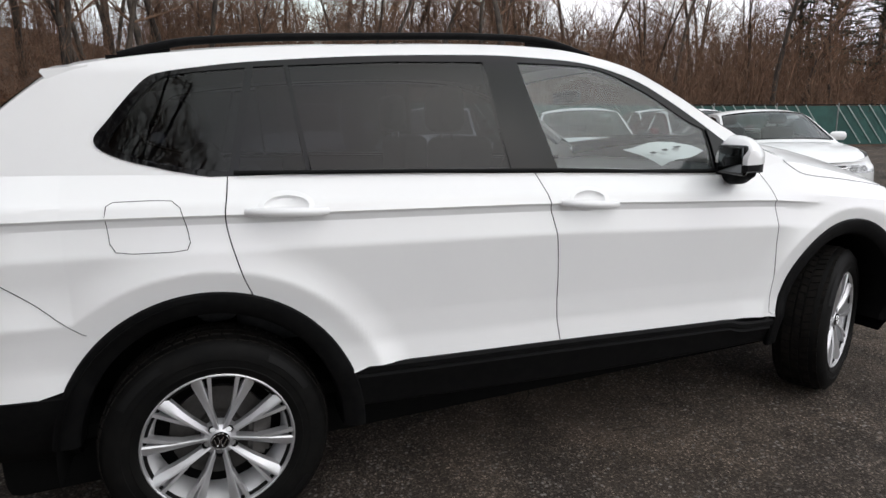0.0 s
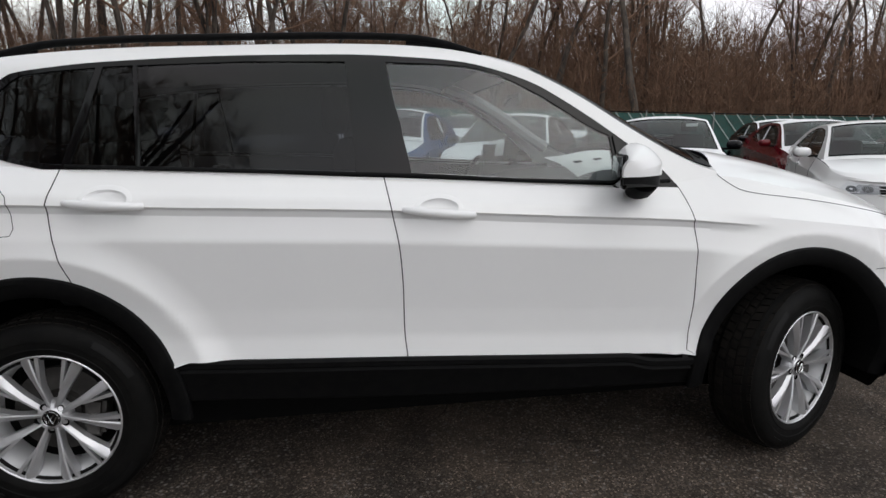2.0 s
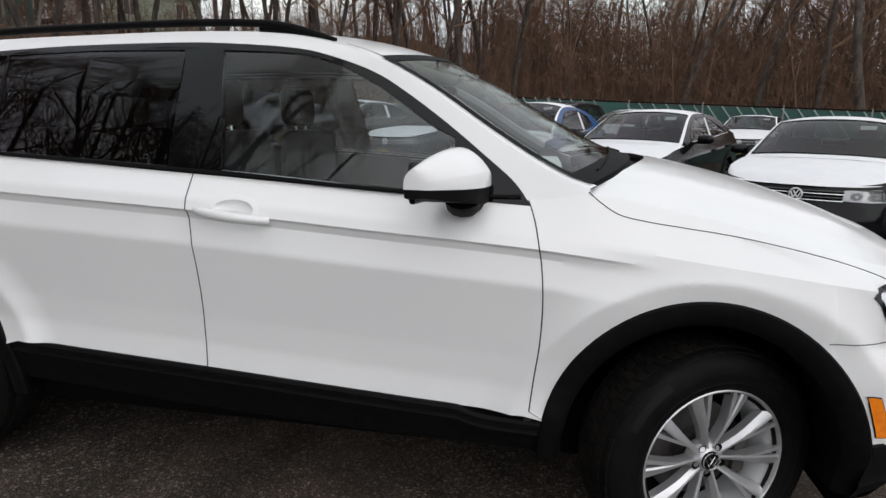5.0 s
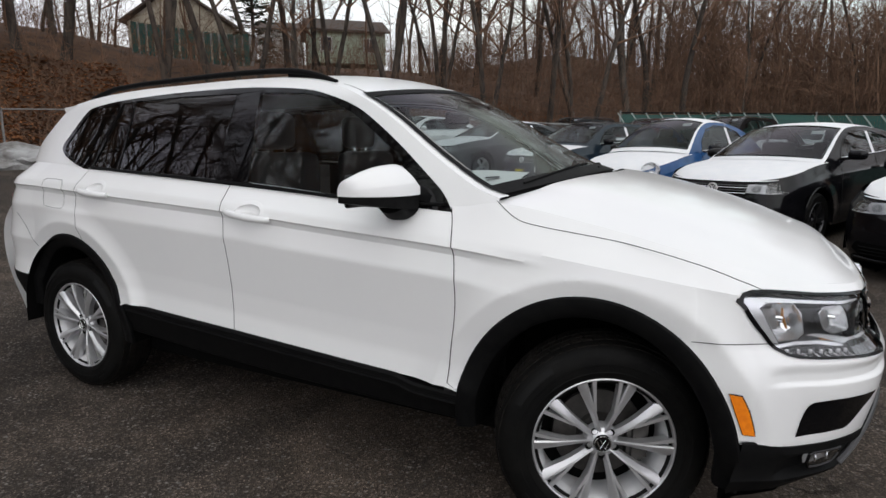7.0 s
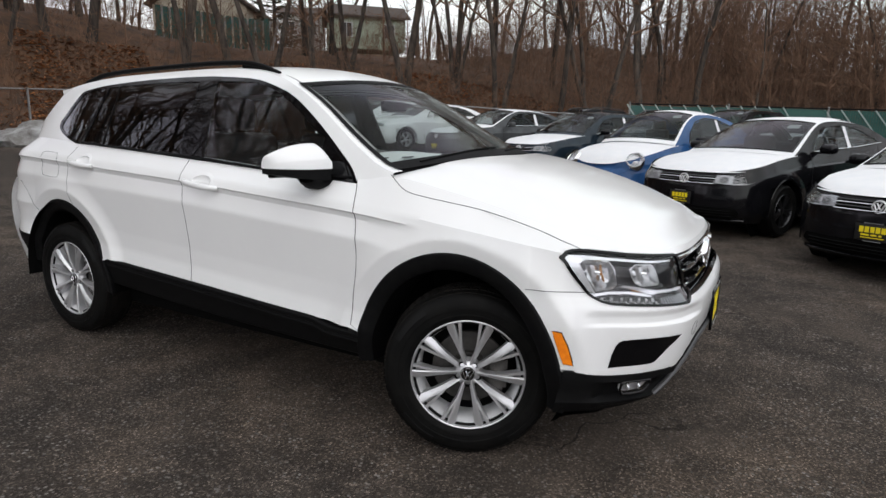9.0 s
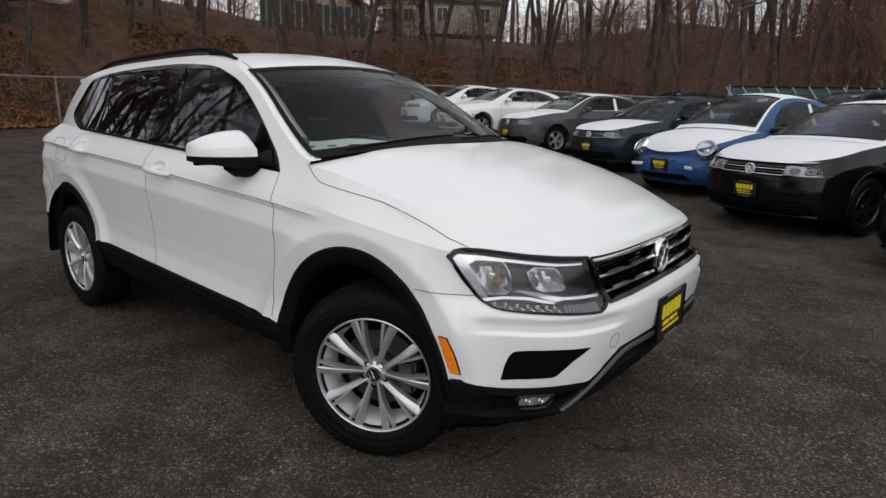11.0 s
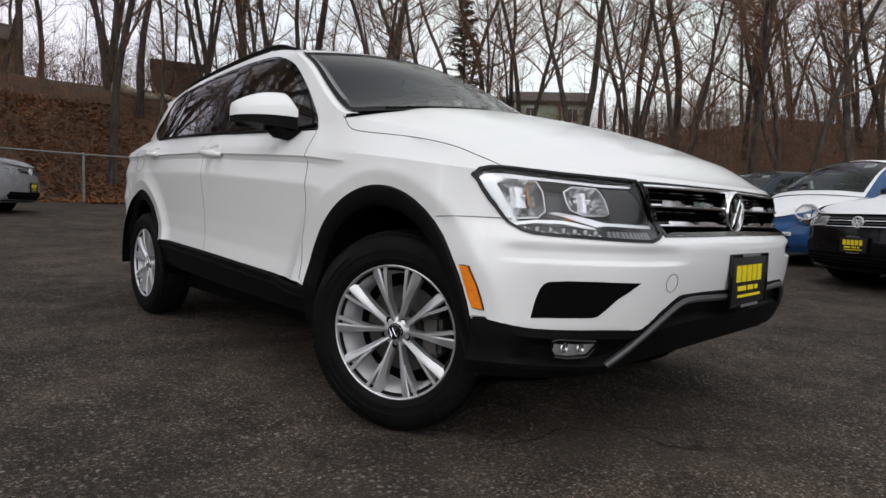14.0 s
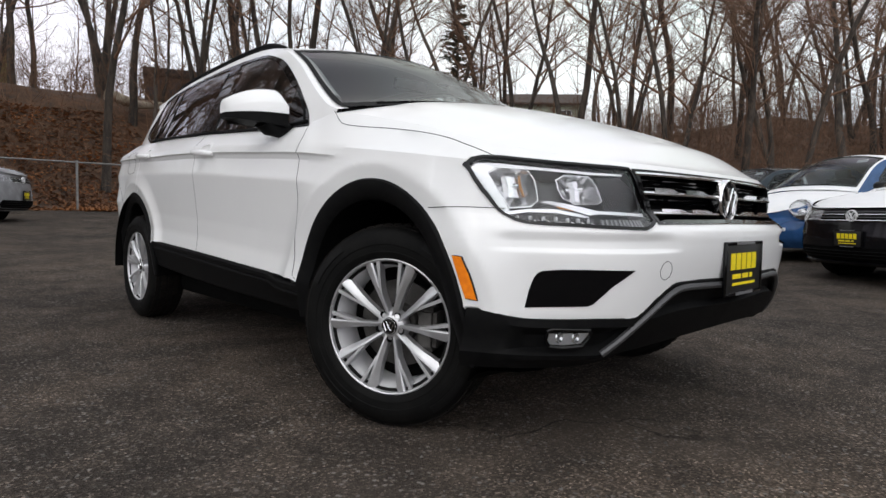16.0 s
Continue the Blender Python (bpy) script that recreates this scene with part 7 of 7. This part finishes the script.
for (x0, y0), (x1, y1) in zip(CHAIN[1:], CHAIN[2:]):
    for _ in range(int(4800 * math.dist((x0, y0), (x1, y1)) / 5)):
        t, o = rng.random(), -0.7 + 8.5 * rng.random() ** 1.7
        nx, ny = -(y1 - y0), x1 - x0
        ln = math.hypot(nx, ny)
        x, y = x0 + (x1 - x0) * t + nx / ln * o, y0 + (y1 - y0) * t + ny / ln * o
        z = land_z(x, y) + 0.02
        s, a = rng.uniform(0.05, 0.13), rng.uniform(0, 6.3)
        c, q = math.cos(a) * s, math.sin(a) * s
        b = len(v)
        v += [(x + c, y + q, z), (x - q * 0.6, y + c * 0.6, z + rng.uniform(0, 0.1)), (x - c, y - q, z + 0.01), (x + q * 0.6, y - c * 0.6, z + 0.05)]
        f.append((b, b + 1, b + 2, b + 3))
tagged(part("fallen_leaves", mesh_of("fallen_leaves", v, f, M_LEAF, shade=False), None), "rust-brown fallen leaves", "leaves", kind="stuff")


def conifer(name, seed, h, r):
    rng2 = random.Random(seed)
    t = tagged(new(name), "dark green conifer above the wood", "tree", "conifers")
    tv, tf = [], []
    limb(tv, tf, [Vector((0, 0, -0.3)), Vector((0, 0, h * 0.5)), Vector((0, 0, h))], [0.2, 0.12, 0.02], 6)
    part("trunk", mesh_of("trunk", tv, tf, M_BARK), None, t)
    cv, cf = [], []
    for k in range(230):
        z = h * (0.12 + 0.88 * rng2.random() ** 0.9)
        ln = r * (1 - z / h) ** 0.8 * rng2.uniform(0.6, 1.15) + 0.15
        a = rng2.uniform(0, 6.3)
        d = Vector((math.cos(a), math.sin(a), rng2.uniform(-0.15, 0.3)))
        side2 = Vector((-math.sin(a), math.cos(a), 0))
        for q in range(9):
            p = Vector((0, 0, z)) + d * (ln * (q + 1) / 9)
            w = 0.22 * (1 - 0.4 * q / 9)
            for sg in (-1, 1):
                tip = p + side2 * (sg * w * rng2.uniform(0.7, 1.6)) + d * 0.18 + Vector((0, 0, rng2.uniform(-0.16, 0.08)))
                b = len(cv)
                cv += [p - d * 0.1, p + d * 0.1 + Vector((0, 0, 0.05)), tip]
                cf.append((b, b + 1, b + 2))
    part("crown", mesh_of("crown", cv, cf, M_NEEDLE, shade=False), None, t, "drooping dark green needles")
    return t


M_NEEDLE = mat("pine_needles", (0.018, 0.030, 0.016), 0.8, second=(0.035, 0.050, 0.025), scale=1.5)
pine = conifer("conifer", 3, 15, 2.6)
spots = [polar(37.5, 52), polar(40.0, 56), polar(34.5, 50), polar(31, 54), polar(135.5, 47, (3, -2.1))]
for i, (x, y) in enumerate(spots):
    m = pose(x, y, land_z(x, y) - (3.0 if i == 4 else 0), 0, 0, 70 * i) @ Matrix.Diagonal((1, 1, (1.0, 1.1, 0.9, 1.0, 0.95)[i], 1))
    (pine if i == 0 else copy_thing(pine, m)).matrix_basis = m

# ---- fences ----
def along(line, step):
    out = []
    for a, b in zip(line, line[1:]):
        n = max(1, round(math.dist(a, b) / step))
        out += [(a[0] + (b[0] - a[0]) * i / n, a[1] + (b[1] - a[1]) * i / n) for i in range(n)]
    return out + [line[-1]]


M_WIRE = mat("weathered_wire", (0.10, 0.095, 0.09), 0.7, metal=0.3)
fence = tagged(new("chain_link_fence"), "galvanised chain-link fence along the bank", "fence")
posts = along(CHAIN, 3.0)
H1, H2 = 1.42, 1.92
for x, y in posts:
    p = part("post", tube_mesh("post", [(x, y, land_z(x, y) - 0.1), (x, y, land_z(x, y) + H1 + 0.05)], 0.035, M_STEEL, 10), None, fence)
part("top_rail", tube_mesh("top_rail", [(x, y, land_z(x, y) + H1) for x, y in posts], 0.022, M_STEEL, 8), None, fence)
v, f = [], []
for (x0, y0), (x1, y1) in zip(posts, posts[1:]):
    z0, z1 = land_z(x0, y0) + 0.04, land_z(x1, y1) + 0.04
    ln = math.dist((x0, y0), (x1, y1))
    for sgn in (-1, 1):
        k = -H1
        while k < ln:
            lo, hi = max(0, k), min(ln, k + H1)
            if hi > lo:
                pts = []
                for t in (lo, hi):
                    h = (t - k) if sgn > 0 else H1 - (t - k)
                    pts.append(Vector((x0 + (x1 - x0) * t / ln, y0 + (y1 - y0) * t / ln, z0 + (z1 - z0) * t / ln + h)))
                limb(v, f, pts, [0.0014, 0.0014], 3)
            k += 0.075
tagged(part("mesh", mesh_of("mesh", v, f, M_WIRE, shade=False), None, fence), kind="stuff")

gfence = tagged(new("slatted_fence"), "chain-link fence with green privacy slats and pale diagonal strips", "fence")
posts = along(GREEN, 3.0)
for x, y in posts:
    part("post", tube_mesh("post", [(x, y, land_z(x, y) - 0.1), (x, y, land_z(x, y) + H2 + 0.08)], 0.035, M_STEEL, 8), None, gfence)
part("top_rail", tube_mesh("top_rail", [(x, y, land_z(x, y) + H2) for x, y in posts], 0.026, M_BLACK_TRIM, 8), None, gfence)
slat_v = [(-0.035, -0.006, 0), (0.035, -0.006, 0), (0.035, 0.006, 0), (-0.035, 0.006, 0), (-0.035, -0.006, 1.82), (0.035, -0.006, 1.82), (0.035, 0.006, 1.82), (-0.035, 0.006, 1.82)]
slat_f = [(0, 1, 5, 4), (1, 2, 6, 5), (2, 3, 7, 6), (3, 0, 4, 7), (4, 5, 6, 7)]
slat_me = mesh_of("slat", slat_v, slat_f, M_GREEN, shade=False)
pale_me = mesh_of("pale_slat", [(x * 0.6, y - 0.012, z * 1.23) for x, y, z in slat_v], slat_f, M_PALE, shade=False)
near = 0
fv, ff = [], []
for (x0, y0), (x1, y1) in zip(GREEN, GREEN[1:]):
    ln = math.dist((x0, y0), (x1, y1))
    turn = math.degrees(math.atan2(y1 - y0, x1 - x0))
    k = 0.04
    while k < ln:
        x, y = x0 + (x1 - x0) * k / ln, y0 + (y1 - y0) * k / ln
        m = pose(x, y, land_z(x, y) + 0.05, 0, 0, turn)
        if -2.5 < x < 15.5 and near < 280:
            ob = new("slat", slat_me)
            ob.parent, ob.matrix_basis = gfence, m
            near += 1
        else:
            b = len(fv)
            fv += [m @ Vector(q) for q in slat_v]
            ff += [tuple(b + i for i in g) for g in slat_f]
        k += 0.078
    k = 1.2
    while k < ln:
        x, y = x0 + (x1 - x0) * k / ln, y0 + (y1 - y0) * k / ln
        ob = new("pale_slat", pale_me)
        ob.parent = gfence
        ob.matrix_basis = pose(x, y, land_z(x, y) + 0.12, 0, 0, turn) @ pose(0, -0.03, 0, 0, -36, 0)
        k += 0.52
tagged(part("far_slats", mesh_of("far_slats", fv, ff, M_GREEN, shade=False), None, gfence), kind="stuff")


# ---- houses on the hill ----
M_SIDE_G = mat("pale_green_siding", (0.42, 0.48, 0.37), 0.8, second=(0.35, 0.40, 0.31), scale=3)
M_SIDE_W = mat("white_siding", (0.62, 0.62, 0.60), 0.8, second=(0.52, 0.52, 0.50), scale=3)
M_SIDE_B = mat("beige_siding", (0.52, 0.46, 0.36), 0.8, second=(0.44, 0.39, 0.31), scale=3)
M_SIDE_Y = mat("dull_yellow_siding", (0.30, 0.27, 0.10), 0.8, second=(0.25, 0.22, 0.09), scale=3)
M_SHINGLE = mat("brown_shingles", (0.085, 0.062, 0.050), 0.9, second=(0.055, 0.042, 0.036), scale=6)
M_PANE = mat("dark_window_pane", (0.03, 0.035, 0.04), 0.1)
M_TRIMW = mat("white_wood_trim", (0.6, 0.6, 0.58), 0.6)
M_RUST = mat("rusty_sheet_metal", (0.10, 0.055, 0.035), 0.8, second=(0.055, 0.060, 0.070), scale=0.9, mix=(0.45, 0.55))


def house(label, x, y, z, turn, w, d, h, peak, siding, wins):
    """w along the front, roof ridge along w."""
    ob = tagged(new("house"), label, "house")
    ob.matrix_basis = pose(x, y, z, 0, 0, turn)
    part("wall", box_bm((w, d, h), (0, 0, h / 2)), siding, ob)
    o = 0.4
    verts = [(-w/2 - o, -d/2 - o, h - 0.1), (w/2 + o, -d/2 - o, h - 0.1), (w/2 + o, 0, h + peak), (-w/2 - o, 0, h + peak), (-w/2 - o, d/2 + o, h - 0.1), (w/2 + o, d/2 + o, h - 0.1)]
    verts += [(a, b, c + 0.16) for a, b, c in verts]
    faces = [(6, 7, 8, 9), (9, 8, 11, 10), (0, 3, 2, 1), (3, 4, 5, 2), (0, 1, 7, 6), (4, 10, 11, 5), (0, 6, 9, 3), (3, 9, 10, 4), (1, 2, 8, 7), (2, 5, 11, 8)]
    part("roof", mesh_of("roof", verts, faces, M_SHINGLE, shade=False), None, ob)
    for s in (-1, 1):
        g = [(s * w/2, -d/2, h), (s * w/2, d/2, h), (s * w/2, 0, h + peak), (s * (w/2 - 0.1), -d/2, h), (s * (w/2 - 0.1), d/2, h), (s * (w/2 - 0.1), 0, h + peak)]
        part("gable", mesh_of("gable", g, [(0, 1, 2), (3, 5, 4), (0, 2, 5, 3), (1, 4, 5, 2)], siding, shade=False), None, ob)
    for wx, wz in wins:
        wn2 = part("window", box_bm((1.0, 0.10, 1.25), (wx, -d/2 - 0.03, wz), 0.01), M_TRIMW, ob)
        for sx in (-0.22, 0.22):
            part("pane", box_bm((0.38, 0.04, 1.05), (wx + sx, -d/2 - 0.09, wz)), M_PANE, wn2)
    for k in range(int(h / 0.25)):
        part("siding_board", box_bm((w + 0.02, 0.03, 0.20), (0, -d/2 - 0.012, 0.14 + 0.25 * k), 0.0), siding, ob)
    return ob


hx, hy = polar(126.4, 56, (2.42, -2.9))
house("pale green sided house with brown roof on the hill", hx, hy, 7.9, 126 - 82, 6.2, 6.0, 2.6, 1.3, M_SIDE_G, ((-1.9, 1.5), (1.7, 1.5)))
hx, hy = polar(131.8, 60, (2.42, -2.9))
house("white sided house with a low roof far up the hill", hx, hy, 8.3, 132 - 96, 3.6, 5.0, 2.9, 0.9, M_SIDE_W, ((-1.0, 1.7), (0.9, 1.7)))
hx, hy = polar(139.0, 50, (2.42, -2.9))
house("beige sided house with brown roof behind trees", hx, hy, 6.8, 139 - 20, 7.0, 6.5, 2.6, 2.3, M_SIDE_B, ((-2.2, 1.4), (2.0, 1.4)))
hx, hy = polar(176.2, 44, (3.0, -2.1))
house("dull yellow sided house at the hill's edge", hx, hy, 6.3, 174 - 90, 5.0, 6.0, 3.0, 1.5, M_SIDE_Y, ((1.2, 1.5),))
# sheet-metal shed
sx, sy = polar(161.3, 40, (3.0, -2.1))
shed = tagged(new("shed"), "rusty blue-grey sheet-metal shed on the hill", "shed")
shed.matrix_basis = pose(sx, sy, 6.85, 0, 0, 161 - 90)
part("wall", box_bm((2.75, 2.0, 1.9), (0, 0, 0.95), 0.02), M_RUST, shed)
part("roof", box_bm((2.95, 2.2, 0.55), (0, 0, 2.0), 0.12), M_SHINGLE, shed)
for k in range(9):
    part("rib", box_bm((0.04, 0.03, 1.85), (-1.28 + 0.32 * k, -1.012, 0.95)), M_RUST, shed)
# slatted fence in front of the beige house
hf = tagged(new("slatted_fence"), "dark green slatted fence on the hill before the houses", "fence")
pa, pb = polar(144.0, 41, (2.42, -2.9)), polar(134.5, 40, (2.42, -2.9))
nn = 46
for i in range(nn):
    x, y = pa[0] + (pb[0] - pa[0]) * i / nn, pa[1] + (pb[1] - pa[1]) * i / nn
    sl = part("slat", box_bm((0.17, 0.02, 2.1), (0, 0, 1.05)), M_GREEN if i % 3 else M_STEEL, hf)
    sl.matrix_basis = pose(x, y, land_z(x, y) - 0.25, 0, 0, 49) @ pose(0, 0, 0, 0, 14 if i % 3 == 0 else 0, 0)
# fallen trunk and mound
log = []
for i in range(9):
    x, y = polar(166.2 - 6.5 * i / 8, 29.7 + 0.2 * i, (3.0, -2.1))
    log.append((x, y, land_z(x, y) + 0.75 - 0.05 * i + 0.06 * math.sin(i * 1.7)))
M_DEADWOOD = mat("bleached_dead_wood", (0.46, 0.39, 0.30), 0.9, second=(0.26, 0.21, 0.16), scale=3, bump=0.5, bump_scale=12)
tagged(part("fallen_log", tube_mesh("fallen_log", log, 0.2, M_DEADWOOD, 10, 1.0, [0.26 - 0.02 * i for i in range(9)]), None), "bleached fallen tree trunk lying on the bank", "log")
M_RUBBLE = mat("grey_rubble", (0.16, 0.15, 0.14), 0.95, second=(0.40, 0.40, 0.40), scale=1.4, bump=1.0, bump_scale=8)
bm = bmesh.new()
bmesh.ops.create_icosphere(bm, subdivisions=4, radius=1)
for q in bm.verts:
    k = 1 + 0.25 * noise.noise(q.co * 2.2) + 0.10 * noise.noise(q.co * 6)
    q.co = Vector((q.co.x * 1.5 * k, q.co.y * 1.1 * k, max(-0.2, q.co.z * 0.55 * k)))
md = part("rubble_mound", bm, M_RUBBLE)
mx, my = polar(152.2, 19.3, (2.42, -2.9))
md.matrix_basis = pose(mx, my, land_z(mx, my), 0, 0, 40)
tagged(md, "grey rubble mound with old snow by the fence", "mound")

# loose grit on the asphalt
M_GRIT = mat("loose_stone_grit", (0.07, 0.064, 0.058), 0.9, second=(0.20, 0.185, 0.17), scale=9, mix=(0.45, 0.7))
rng = random.Random(17)
v, f = [], []
for _ in range(15000):
    x, y = rng.uniform(-3.2, 6.5), -3.9 + 5.0 * rng.random()
    r = 0.0025 + 0.006 * rng.random() ** 3
    z = ground_z(x, y)
    b = len(v)
    a = rng.uniform(0, 6.3)
    for k in range(4):
        v.append((x + r * math.cos(a + 1.57 * k) * rng.uniform(0.7, 1.2), y + r * math.sin(a + 1.57 * k) * rng.uniform(0.7, 1.2), z + r * rng.uniform(-0.1, 0.3)))
    v.append((x + r * rng.uniform(-0.3, 0.3), y + r * rng.uniform(-0.3, 0.3), z + r * rng.uniform(0.6, 1.0)))
    f += [(b, b + 1, b + 4), (b + 1, b + 2, b + 4), (b + 2, b + 3, b + 4), (b + 3, b, b + 4)]
tagged(part("grit", mesh_of("grit", v, f, M_GRIT, shade=False), None), "loose pale stone grit on the asphalt", "grit", kind="stuff")
